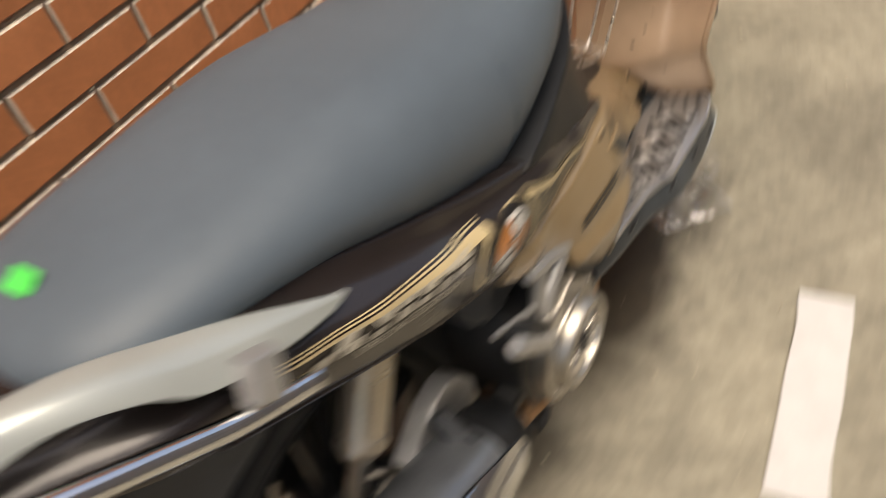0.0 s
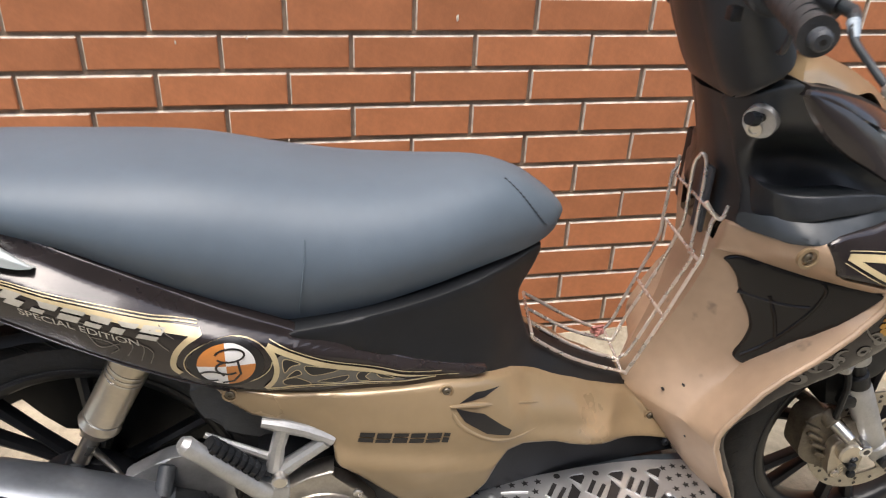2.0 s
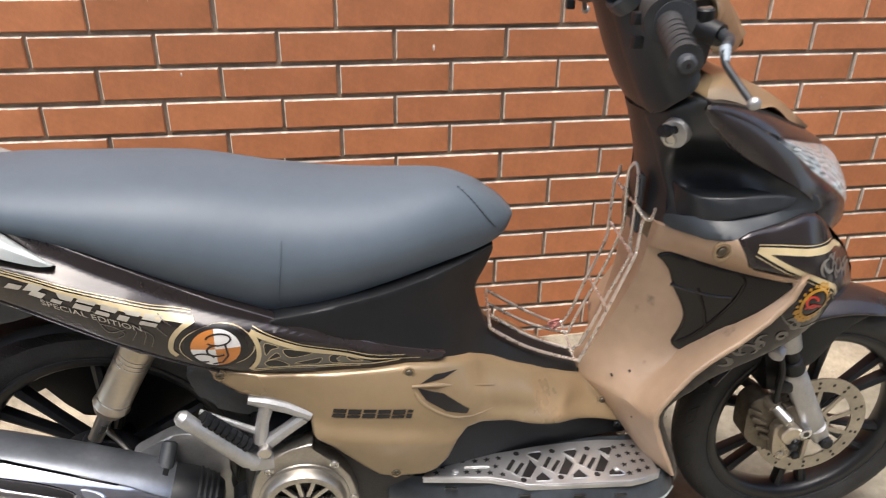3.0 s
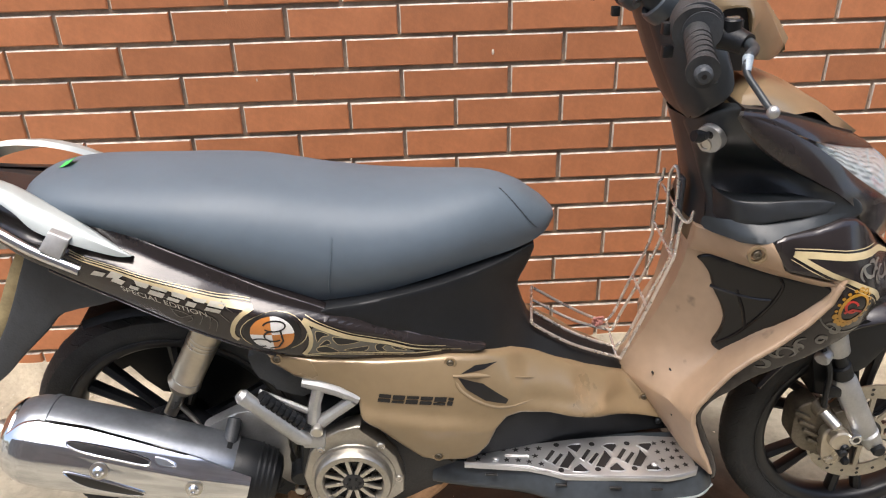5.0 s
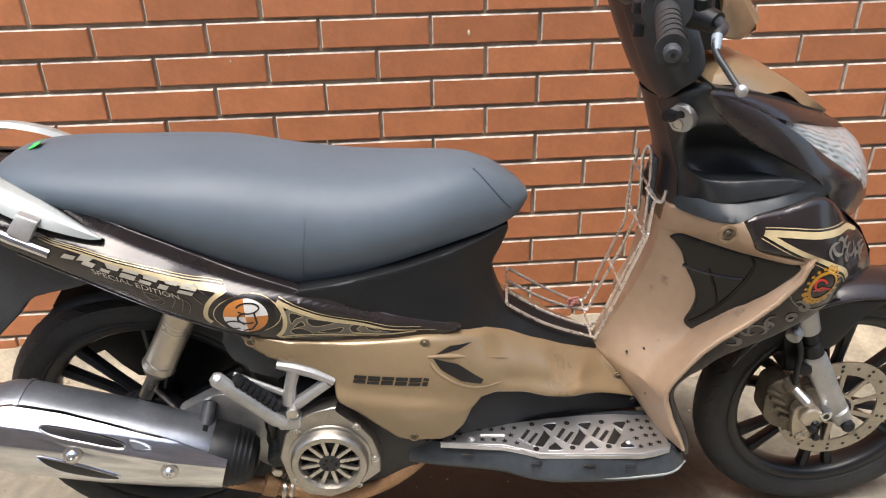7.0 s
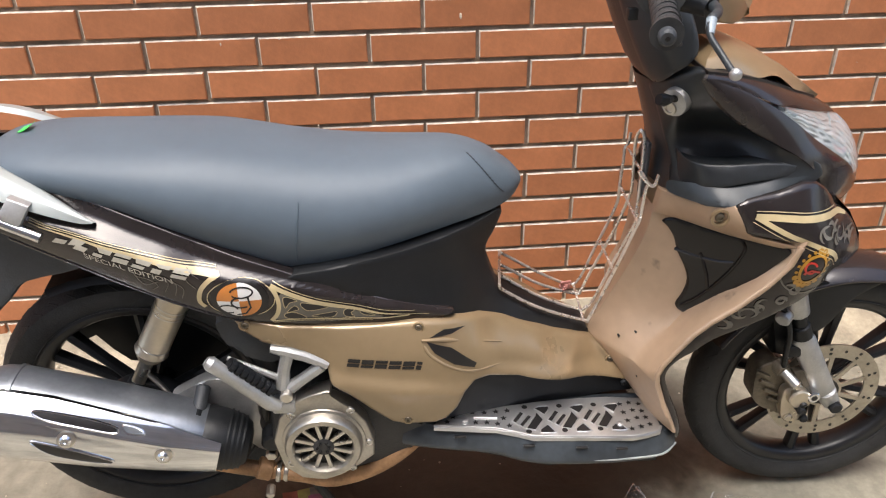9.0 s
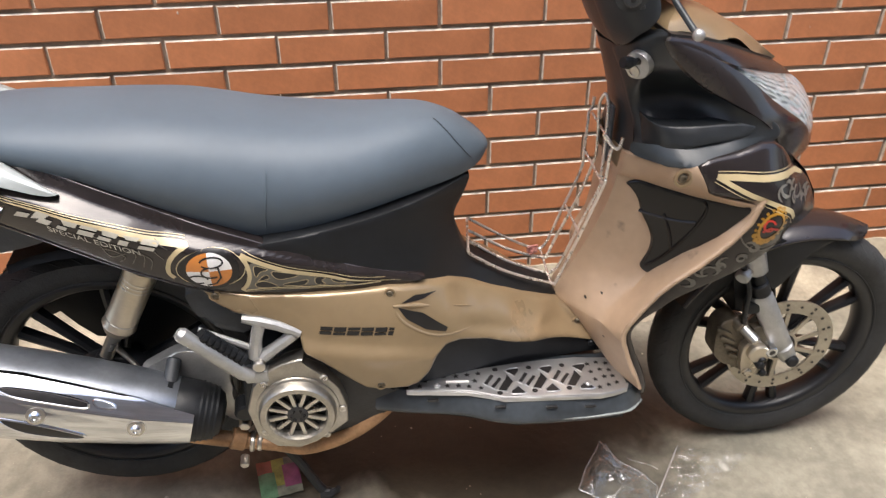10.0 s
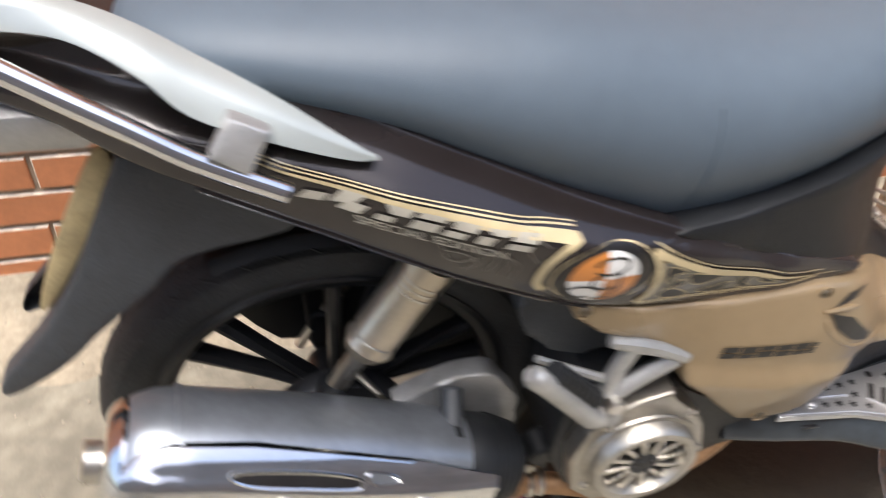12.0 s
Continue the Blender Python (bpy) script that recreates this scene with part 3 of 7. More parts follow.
part("fork_clamp", bm_cyl(bmesh.new(), (1.150, -0.075, 0.486), (1.1293, -0.094, 0.4772), 0.0135, bevel=0.003), M_ALU, bike)
bm = bmesh.new()
bm_prism(bm, [(1.12, 0.50), (1.16, 0.51), (1.20, 0.44), (1.19, 0.36), (1.155, 0.37), (1.15, 0.44)], -0.05, 0.05, bevel=0.006)
part("lower_yoke", bm, M_BLACK, bike)
part("brake_hose", bm_tube(bmesh.new(), [tuple(p) for p in spline([(1.10, -0.08, 0.56), (1.150, -0.088, 0.46), (1.158, -0.086, 0.40), (1.168, -0.075, 0.36)], 6)], 0.0055, 8), M_BLACK, bike)
part("hose_clip", bm_box(bmesh.new(), 1.165, 1.19, -0.085, -0.06, 0.385, 0.41, bevel=0.004), M_BLACK, bike)

# -- front fender --
bm = bmesh.new()
sec = []
for i in range(19):
    a = radians(61 + 5.0 * i)
    ring = []
    for r, y in ((0.264, -0.059), (0.2665, -0.0595), (0.276, -0.052), (0.285, -0.03), (0.290, 0), (0.285, 0.03), (0.276, 0.052), (0.2665, 0.0595), (0.264, 0.059), (0.271, 0.05), (0.280, 0.028), (0.284, 0), (0.280, -0.028), (0.271, -0.05)):
        tip = 1 - 0.75 * max(0, (1 - i / 4)) ** 2 if i < 4 else 1
        ring.append(Vector((FX + r * math.cos(a), y * tip, FZ + r * math.sin(a))))
    sec.append(ring)
bm_loft(bm, sec)
fender = part("front_fender", bm, M_BROWN, bike, "glossy dark brown front mudguard")
shell("fender_side", [(1.325, 0.524, 0.054), (1.256, 0.527, 0.056), (1.20, 0.530, 0.057), (1.165, 0.50, 0.057), (1.172, 0.46, 0.058), (1.193, 0.429, 0.058), (1.215, 0.421, 0.058), (1.2382, 0.431, 0.058), (1.2753, 0.486, 0.057), (1.298, 0.505, 0.056)],
      M_BLACK, fender, edge=0.004, thick=0.006, mirror=True)

# -- seat --
SX = [-0.178, -0.165, -0.14, -0.10, -0.05, 0.04, 0.10, 0.174, 0.24, 0.289, 0.37, 0.456, 0.548, 0.60, 0.63, 0.65, 0.664]
ST = [0.820, 0.831, 0.839, 0.843, 0.843, 0.841, 0.840, 0.836, 0.825, 0.816, 0.805, 0.801, 0.803, 0.790, 0.772, 0.757, 0.742]
SB = [0.808, 0.803, 0.796, 0.787, 0.776, 0.749, 0.724, 0.695, 0.670, 0.655, 0.662, 0.678, 0.693, 0.701, 0.708, 0.718, 0.732]
SW = [0.03, 0.068, 0.095, 0.114, 0.126, 0.142, 0.152, 0.159, 0.161, 0.160, 0.154, 0.137, 0.10, 0.076, 0.058, 0.042, 0.02]


def seat_section(x, k=17):
    zt, zb, w = (float(np.interp(x, SX, q)) for q in (ST, SB, SW))
    pts = []
    for i in range(k):
        a = math.pi * i / (k - 1)
        c, s = math.cos(a), math.sin(a)
        pts.append(Vector((x, -math.copysign(abs(c) ** 0.66, c) * w * (1 - 0.17 * (1 - s) ** 5), zb + (zt - zb) * s ** 0.85)))
    return pts


xs = []
for a, b in zip(SX, SX[1:]):
    xs += [a + (b - a) * i / 4 for i in range(4)]
xs.append(SX[-1])
knots = np.array(list(zip(SX, ST, SB, SW)))
dense = spline(knots, 4)
SX, ST, SB, SW = (list(q) for q in np.array(dense).T)
bm = bmesh.new()
bm_loft(bm, [seat_section(x) for x in SX])
seat = part("seat", bm, M_SEAT, bike, "blue-grey black vinyl seat cover")
# stitched seam of the seat's nose
seam = []
for i in range(20):
    t = i / 19
    x, a = 0.556 + 0.082 * t, math.pi * (0.5 - 0.43 * t)
    q = seat_section(x, 401)
    p = q[int(round(a / math.pi * 400))]
    seam.append(p + Vector((0.0, -0.0004, 0.0006)))
for p in seam[4:18:1]:
    bm = bmesh.new()
    bm_tube(bm, [p + Vector((-0.002, -0.0006, 0.001)), p + Vector((0.002, -0.0006, -0.001))], 0.0008, 6)
    part("stitch", bm, M_COWL, seat)
side = [seat_section(x, 401)[i] for x, i in ((0.30, 6), (0.302, 22), (0.305, 40), (0.308, 58), (0.310, 74), (0.311, 90))]
part("side_seam", bm_tube(bmesh.new(), [p + Vector((0, -0.0002, 0)) for p in side], 0.0011, 6), M_SEAT, seat)
# green tape tag on the seat
bm = bmesh.new()
rows = []
for i in range(5):
    x = -0.130 + 0.0045 * i
    rows.append([bm.verts.new((x, y, float(np.interp(x, SX, ST)) + 0.001 - 0.3 * y * y + 0.006 * (i / 4) ** 2)) for y in (-0.005, 0.002, 0.009, 0.016, 0.023)])
for a, b in zip(rows, rows[1:]):
    for k in range(4):
        bm.faces.new((a[k], a[k + 1], b[k + 1], b[k]))
M_GREEN = material("green_tape", (0.06, 0.62, 0.1), 0.5, vary=0.06, scale=30)
ext = bmesh.ops.extrude_face_region(bm, geom=bm.faces[:])["geom"]
for v in ext:
    if isinstance(v, bmesh.types.BMVert):
        v.co.z += 0.0008
part("tape_tag", bm, M_GREEN, seat, "bright green tape tag")

# -- dark core of frame and engine, behind the covers --
bm = bmesh.new()
bm_prism(bm, [(-0.12, 0.76), (0.1, 0.70), (0.28, 0.64), (0.585, 0.66), (0.585, 0.57), (0.62, 0.48), (0.70, 0.43), (0.78, 0.40), (0.84, 0.38), (0.86, 0.36), (0.5, 0.36), (0.42, 0.36), (0.25, 0.46), (0.17, 0.56), (0.05, 0.66), (-0.1, 0.72)], -0.05, 0.05, bevel=0.01)
part("frame", bm, M_BLACK, bike)
bm = bmesh.new()
bm_prism(bm, [tuple(p) for p in spline([(0.165, 0.575), (0.157, 0.545), (0.177, 0.50), (0.215, 0.478), (0.26, 0.47), (0.30, 0.5), (0.29, 0.56), (0.22, 0.60)], 4, True)], -0.135, 0.12, bevel=0.012)
part("airbox", bm, M_GREYPL, bike)

# -- black centre cover under the seat --
centre, centre_tree, _ = shell("centre_cover", [(0.285, 0.652, 0.163), (0.344, 0.660, 0.157), (0.422, 0.669, 0.142), (0.513, 0.681, 0.115), (0.58, 0.690, 0.08), (0.629, 0.700, 0.05), (0.62, 0.662, 0.048), (0.605, 0.63, 0.05), (0.608, 0.60, 0.05), (0.6244, 0.5507, 0.05), (0.64, 0.529, 0.048), (0.702, 0.489, 0.045),
    (0.755, 0.462, 0.038), (0.794, 0.442, 0.032), (0.794, 0.418, 0.035), (0.727, 0.445, 0.062), (0.661, 0.480, 0.082), (0.609, 0.502, 0.095), (0.588, 0.512, 0.105), (0.547, 0.530, 0.128), (0.504, 0.560, 0.142), (0.419, 0.598, 0.153), (0.341, 0.626, 0.16)],
    M_BLACK, bike, inner=[(0.52, 0.62, 0.118), (0.58, 0.58, 0.09), (0.44, 0.64, 0.143)], thick=0.05, edge=0.005, label="matt black centre cover")
part("far_centre_cover", bm_prism(bmesh.new(), [(0.29, 0.64), (0.513, 0.675), (0.60, 0.68), (0.59, 0.56), (0.63, 0.49), (0.71, 0.44), (0.79, 0.40), (0.66, 0.42), (0.5, 0.50), (0.34, 0.60)], 0.035, 0.06, bevel=0.006), M_BLACK, bike)
bm = bmesh.new()
bm_loft(bm, [[Vector((x, y, z + dz)) for y, dz in ((-w, 0), (-w * 0.6, -0.006), (0, -0.022), (w * 0.7, -0.034), (w, -0.044), (w, -0.06), (-w, -0.03))] for x, z, w in ((0.605, 0.598, 0.048), (0.6244, 0.547, 0.048), (0.64, 0.526, 0.046), (0.702, 0.486, 0.043), (0.755, 0.459, 0.037), (0.80, 0.435, 0.03))])
part("tunnel_top", bm, M_BLACK, bike)

# -- side cover with graphics --
COVER = [(-0.30, 0.838, 0.058), (-0.22, 0.828, 0.080), (-0.121, 0.806, 0.110), (-0.052, 0.792, 0.126), (0.02, 0.768, 0.143), (0.1, 0.735, 0.158), (0.173, 0.702, 0.164), (0.239, 0.676, 0.166), (0.289, 0.657, 0.165), (0.409, 0.609, 0.156), (0.499, 0.576, 0.144), (0.54, 0.562, 0.139),
         (0.538, 0.556, 0.139), (0.498, 0.551, 0.143), (0.406, 0.553, 0.153), (0.316, 0.564, 0.162), (0.211, 0.580, 0.166), (0.16, 0.597, 0.164), (0.093, 0.625, 0.16), (0.027, 0.656, 0.153), (-0.023, 0.680, 0.146), (-0.074, 0.702, 0.137), (-0.125, 0.723, 0.126), (-0.22, 0.764, 0.09), (-0.30, 0.79, 0.06)]
cover_top = np.array([p[:2] for p in spline(COVER[:12], 8)])
cover_base = field([*COVER, (0.21, 0.632, 0.178), (0.1, 0.685, 0.173), (0.02, 0.717, 0.164), (0.32, 0.607, 0.171), (-0.06, 0.748, 0.147), (-0.15, 0.775, 0.124), (0.42, 0.581, 0.161)], 2e-4)


def cover_w(P):
    """The cover's half-width, rolled over along its upper edge."""
    P = np.atleast_2d(np.array(P, float))
    top_z = np.interp(P[:, 0], cover_top[:, 0], cover_top[:, 1])
    roll = np.interp(P[:, 0], [-0.2, 0.15, 0.30, 0.5], [0.046, 0.044, 0.016, 0.007])
    d = np.clip((top_z - P[:, 1]) * 0.92 / roll, 0.02, 1)
    k = np.clip((0.93 - d) / 0.55, 0, 1)
    return cover_base(P) + 0.002 - 0.52 * roll * k * k * (3 - 2 * k)


cover, cover_tree, _ = shell("side_cover", COVER, M_BROWN, bike, w=cover_w, edge=0.003, thick=0.015, step=0.0045, mirror=True, label="glossy dark brown side cover")
bm = bmesh.new()
bm_loft(bm, [[Vector((x, -w, z)), Vector((x, 0, z + 0.014)), Vector((x, w, z)), Vector((x, w * 0.9, z - 0.02)), Vector((x, 0, z - 0.012)), Vector((x, -w * 0.9, z - 0.02))] for x, z, w in ((-0.30, 0.832, 0.05), (-0.22, 0.820, 0.062), (-0.12, 0.798, 0.080), (-0.05, 0.782, 0.09))])
part("tail_top", bm, M_BROWN, bike)
gold_line = spline([(-0.0810, 0.7533), (-0.0355, 0.7387), (0.0216, 0.7208), (0.0614, 0.7071), (0.1014, 0.6933), (0.1409, 0.6787), (0.1815, 0.6679)], 6)
decal("gold_stripe", [strip(gold_line, [0.0012 + 0.0068 * min(1, i / 26) for i in range(len(gold_line))]), strip(spline([(0.1859, 0.6688), (0.1701, 0.6601), (0.1576, 0.6463), (0.1516, 0.6311), (0.1515, 0.6197), (0.1579, 0.6113)], 5), 0.0072)], cover_tree, M_DECAL, cover, "cream-gold stripe")
decal("pinstripe", [strip([(x, z + 0.0035 + 0.0035 * i / len(gold_line)) for i, (x, z) in enumerate(gold_line)], 0.0012), strip([(x, z + 0.006 + 0.0035 * i / len(gold_line)) for i, (x, z) in enumerate(gold_line)], 0.0008)], cover_tree, M_DECAL, cover)
ring = spline([(0.2654, 0.6231), (0.2600, 0.6103), (0.2475, 0.6000), (0.2299, 0.5938), (0.2099, 0.5928), (0.1905, 0.5964), (0.1747, 0.6043), (0.1652, 0.6157), (0.1634, 0.6288), (0.1694, 0.6416), (0.1822, 0.6522), (0.1999, 0.6590), (0.2193, 0.6601), (0.2381, 0.6561), (0.2535, 0.6477), (0.2631, 0.6361)], 3, True)
decal("emblem_ring", [strip(ring[k:k + 25], 0.0012) for k in (0, 24)], cover_tree, M_DECAL, cover, "cream-gold ring", step=0.02)
decal("emblem_disc", [disc(0.212, 0.625, 0.044, r2=0.036)], cover_tree, M_INK, cover, off=0.0018)
emb = (0.212, 0.625)
decal("emblem_quarter", [[emb] + disc(*emb, 0.034, 12, 0, 90, 0.031)], cover_tree, M_WHITE, cover, off=0.0024)
decal("emblem_quarter", [[emb] + disc(*emb, 0.034, 12, 180, 270, 0.031)], cover_tree, M_WHITE, cover, off=0.0024)
decal("emblem_quarter", [[emb] + disc(*emb, 0.034, 12, 90, 180, 0.031)], cover_tree, M_ORANGE, cover, off=0.0024)
decal("emblem_quarter", [[emb] + disc(*emb, 0.034, 12, 270, 360, 0.031)], cover_tree, M_ORANGE, cover, off=0.0024)
swirl = [strip([(0.217 + 0.017 * math.cos(radians(a)), 0.640 + 0.009 * math.sin(radians(a))) for a in range(-150, 190, 20)], 0.0026),
         strip([(0.214 + 0.014 * math.cos(radians(a)), 0.622 + 0.010 * math.sin(radians(a))) for a in range(90, 320, 20)], 0.003),
         strip([(0.226, 0.632), (0.228, 0.612), (0.219, 0.600), (0.205, 0.597)], 0.003),
         strip([(0.193 + 0.015 * math.cos(radians(a)), 0.609 + 0.008 * math.sin(radians(a))) for a in range(0, 320, 20)], 0.0028)]
decal("emblem_swirl", swirl, cover_tree, M_INK, cover, off=0.003)
tri_top, tri_bot = [(0.2603, 0.6450), (0.2949, 0.6260), (0.3446, 0.6049), (0.3960, 0.5882), (0.4487, 0.5735), (0.5028, 0.5638)], [(0.2578, 0.5805), (0.3076, 0.5806), (0.3597, 0.5743), (0.4216, 0.5697), (0.4710, 0.5671)]
decal("panel_ground", [spline([(0.2748, 0.6306), (0.3109, 0.6140), (0.3612, 0.5945), (0.4219, 0.5761), (0.4217, 0.5707), (0.3599, 0.5764), (0.3078, 0.5827), (0.2624, 0.5823), (0.2705, 0.6071)], 4, True)], cover_tree, M_DECALGREY, cover, "pewter ground of the scroll panel", off=0.001)
decal("gold_stripe", [strip(spline(tri_top, 6), [0.0072] * 14 + [0.0068, 0.0064, 0.006, 0.0055, 0.005, 0.0045, 0.004, 0.0035, 0.003, 0.0025, 0.002, 0.0015, 0.001, 0.001, 0.0008, 0.0008, 0.0008]), strip(spline(tri_bot, 6), 0.0022), strip(spline([(0.2603, 0.6450), (0.2678, 0.6291), (0.2700, 0.6102), (0.2655, 0.5937), (0.2552, 0.5807)], 5), 0.0066)], cover_tree, M_DECAL, cover, "cream-gold stripe", off=0.0018)
decal("pinstripe", [strip([(x + 0.003, z + 0.0058) for x, z in spline(tri_top, 6)][:28], 0.001), strip([(x, z - 0.0035) for x, z in spline(tri_bot, 6)][:18], 0.001)], cover_tree, M_DECAL, cover)
LEAVES = [[(0.2785, 0.6252), (0.2983, 0.6175), (0.2868, 0.6142), (0.2789, 0.6054)],
          [(0.3048, 0.6137), (0.3444, 0.6017), (0.3249, 0.5977), (0.3095, 0.5995)],
          [(0.2767, 0.5929), (0.2926, 0.5959), (0.3104, 0.5824), (0.2818, 0.5840)],
          [(0.3177, 0.5858), (0.3433, 0.5891), (0.3573, 0.5885), (0.3477, 0.5790)],
          [(0.3725, 0.5921), (0.3846, 0.5896), (0.3780, 0.5829), (0.3837, 0.5757), (0.3705, 0.5773), (0.3668, 0.5863)],
          [(0.3932, 0.5864), (0.4166, 0.5769), (0.3989, 0.5782)],
          [(0.2993, 0.6017), (0.2931, 0.6085), (0.2806, 0.5968), (0.2894, 0.5982)]]
for leaf in LEAVES:
    loop = spline(leaf, 4, True)
    decal("scroll_leaf", [loop], cover_tree, M_INK, cover, off=0.0016)
    decal("scroll_line", [strip(loop + loop[:1], 0.001)], cover_tree, M_DECAL, cover, off=0.002)


def scrolls(cx, cz, n, r, seed, clip):
    rnd = random.Random(seed)
    out = []
    for _ in range(n):
        x, z = cx + rnd.uniform(-clip[0], clip[0]), cz + rnd.uniform(-clip[1], clip[1])
        a0, rr, e = rnd.uniform(0, 360), r * rnd.uniform(0.6, 1.4), rnd.uniform(0.5, 0.9)
        out.append(strip([(x + rr * (1 - 0.002 * i) * math.cos(radians(a0 + i)), z + e * rr * math.sin(radians(a0 + i))) for i in range(0, 190, 15)], [0.0012 + 0.0042 * math.sin(math.pi * i / 12) for i in range(13)]))
    return out


decal("scroll_line", [strip(spline(c, 6), 0.001) for c in [[(0.0639, 0.6699), (0.0827, 0.6643), (0.0935, 0.6524), (0.0831, 0.6441)], [(0.0966, 0.6686), (0.1101, 0.6584), (0.1016, 0.6404)], [(0.1038, 0.6705), (0.1215, 0.6551), (0.1158, 0.6329)], [(0.1097, 0.6654), (0.1304, 0.6479), (0.1252, 0.6275)], [(0.0599, 0.6797), (0.0722, 0.6550), (0.0951, 0.6605)], [(0.1310, 0.6799), (0.1393, 0.6598), (0.1492, 0.6475)], [(0.1377, 0.6846), (0.1481, 0.6716), (0.1571, 0.6644)], [(0.0500, 0.6943), (0.0676, 0.6878), (0.0823, 0.6920)]]], cover_tree, M_DECALGREY, cover)
# model script on the cover as plain slanted bars
base, band, rise = np.array((0.0046, 0.7070)), np.array((0.1368, -0.0453)), np.array((0.0093, 0.0147))
at = lambda u, v: tuple(base + band * u + rise * v)
blocks = [[(-0.0522, 0.7247), (-0.0330, 0.7219), (-0.0264, 0.7283), (-0.0438, 0.7320)], [(-0.0280, 0.7217), (-0.0080, 0.7206), (0.0017, 0.7269), (-0.0168, 0.7325)], [(-0.0217, 0.7155), (-0.0056, 0.7099), (0.0028, 0.7173), (-0.0141, 0.7228)]]
for k in range(5):
    u, c, d = 0.01 + 0.2 * k, (0.45, 0.6)[k % 2], (0.06, 0.0, 0.03)[k % 3]
    blocks.append([at(u + d, c + 0.08), at(u + 0.165, c + 0.08), at(u + 0.175, 1), at(u + 0.01, 1)])
    blocks.append([at(u, 0), at(u + 0.155 - d, 0), at(u + 0.16 - d, c - 0.08), at(u + 0.005, c - 0.08)])
decal("model_script", blocks, cover_tree, M_LETTER, cover, "cream slanted script shapes", off=0.002)
letters("edition_lettering", "SPECIAL EDITION", 0.0118, -0.0076, 0.7005, -0.330, -0.3, cover_tree, M_LETTER, cover, "cream edition lettering", 1.45)
# gap filler between seat and cover
part("lower_bead", bm_tube(bmesh.new(), [(x, -float(cover_w([(x, z)])[0]) + 0.004, z - 0.002) for x, z, _ in COVER[16:23]], 0.004, 8), M_BROWN, cover)

# -- grab rail --
# upper and lower edge of the rail, each (x, half-width, z)
RAIL = [((0.013, 0.147, 0.7515), (0.012, 0.149, 0.7505)), ((-0.012, 0.141, 0.7675), (-0.010, 0.151, 0.7535)), ((-0.062, 0.122, 0.797), (-0.062, 0.1535, 0.7735)), ((-0.112, 0.106, 0.823), (-0.118, 0.147, 0.796)),
        ((-0.158, 0.092, 0.846), (-0.150, 0.134, 0.822)), ((-0.205, 0.08, 0.860), (-0.195, 0.115, 0.842)), ((-0.255, 0.066, 0.864), (-0.25, 0.092, 0.840)), ((-0.30, 0.05, 0.844), (-0.295, 0.066, 0.826))]
rails = []
for s in (1, -1):
    bm = bmesh.new()
    sec = []
    for a, b in zip(spline([p for p, _ in RAIL], 5), spline([q for _, q in RAIL], 5)):
        top, low = Vector((a[0], -s * a[1], a[2])), Vector((b[0], -s * b[1], b[2]))
        wide = (top - low).length
        out = Vector((0, -s * 0.75, 0.66))
        sec.append([top, top.lerp(low, 0.18) + out * 0.10 * wide, top.lerp(low, 0.45) + out * 0.16 * wide, top.lerp(low, 0.55) + out * 0.14 * wide, low - Vector((0, -s * 0.001, -0.002)), low, low + Vector((0, s * 0.012, -0.002)), top + Vector((0, s * 0.010, -0.006))])
    bm_loft(bm, sec)
    rails.append(part("grab_rail", bm, M_SILVER, bike, "silver painted grab rail", angle=30))
rail = rails[0]
part("rear_bar", bm_tube(bmesh.new(), [tuple(p) for p in spline([(-0.295, -0.052, 0.834), (-0.312, -0.03, 0.832), (-0.316, 0, 0.831), (-0.312, 0.03, 0.832), (-0.295, 0.052, 0.834)], 6)], 0.012, 12), M_SILVER, rail)
bar = part("side_bar", bm_tube(bmesh.new(), [tuple(p) for p in spline([(-0.30, -0.115, 0.868), (-0.23, -0.137, 0.832), (-0.165, -0.152, 0.796), (-0.118, -0.160, 0.768), (-0.058, -0.166, 0.739)], 6)], 0.0085, 12), M_CHROME, bike, "chrome side bar")
shell("bar_bracket", [(-0.109, 0.776, 0.17), (-0.093, 0.800, 0.158), (-0.066, 0.786, 0.158), (-0.083, 0.758, 0.17)], M_ALU, bar, thick=0.012, edge=0.002, smooth=0)

# -- gold engine cover --
GOLD = [(0.186, 0.589, 0.163), (0.221, 0.576, 0.165), (0.318, 0.562, 0.167), (0.407, 0.558, 0.165), (0.48, 0.557, 0.158), (0.546, 0.546, 0.14), (0.587, 0.531, 0.117), (0.608, 0.519, 0.104), (0.661, 0.492, 0.09), (0.727, 0.459, 0.07), (0.795, 0.430, 0.048), (0.829, 0.403, 0.055), (0.859, 0.369, 0.074), (0.875, 0.349, 0.085),
        (0.763, 0.384, 0.112), (0.654, 0.419, 0.14), (0.602, 0.432, 0.152), (0.577, 0.432, 0.162), (0.56, 0.418, 0.168), (0.547, 0.385, 0.17), (0.527, 0.361, 0.173), (0.507, 0.354, 0.175), (0.453, 0.357, 0.176), (0.434, 0.363, 0.176), (0.397, 0.401, 0.177), (0.362, 0.439, 0.177), (0.336, 0.460, 0.177), (0.333, 0.491, 0.176), (0.278, 0.522, 0.17), (0.233, 0.533, 0.166), (0.205, 0.555, 0.164)]
GOLD_IN = [(0.42, 0.51, 0.182), (0.35, 0.53, 0.178), (0.5, 0.50, 0.178), (0.36, 0.474, 0.183), (0.42, 0.470, 0.186), (0.49, 0.455, 0.182), (0.45, 0.41, 0.186), (0.7, 0.45, 0.112), (0.63, 0.47, 0.135), (0.76, 0.42, 0.098), (0.58, 0.49, 0.152), (0.27, 0.55, 0.175)]
gold_base = field([*GOLD, *GOLD_IN])


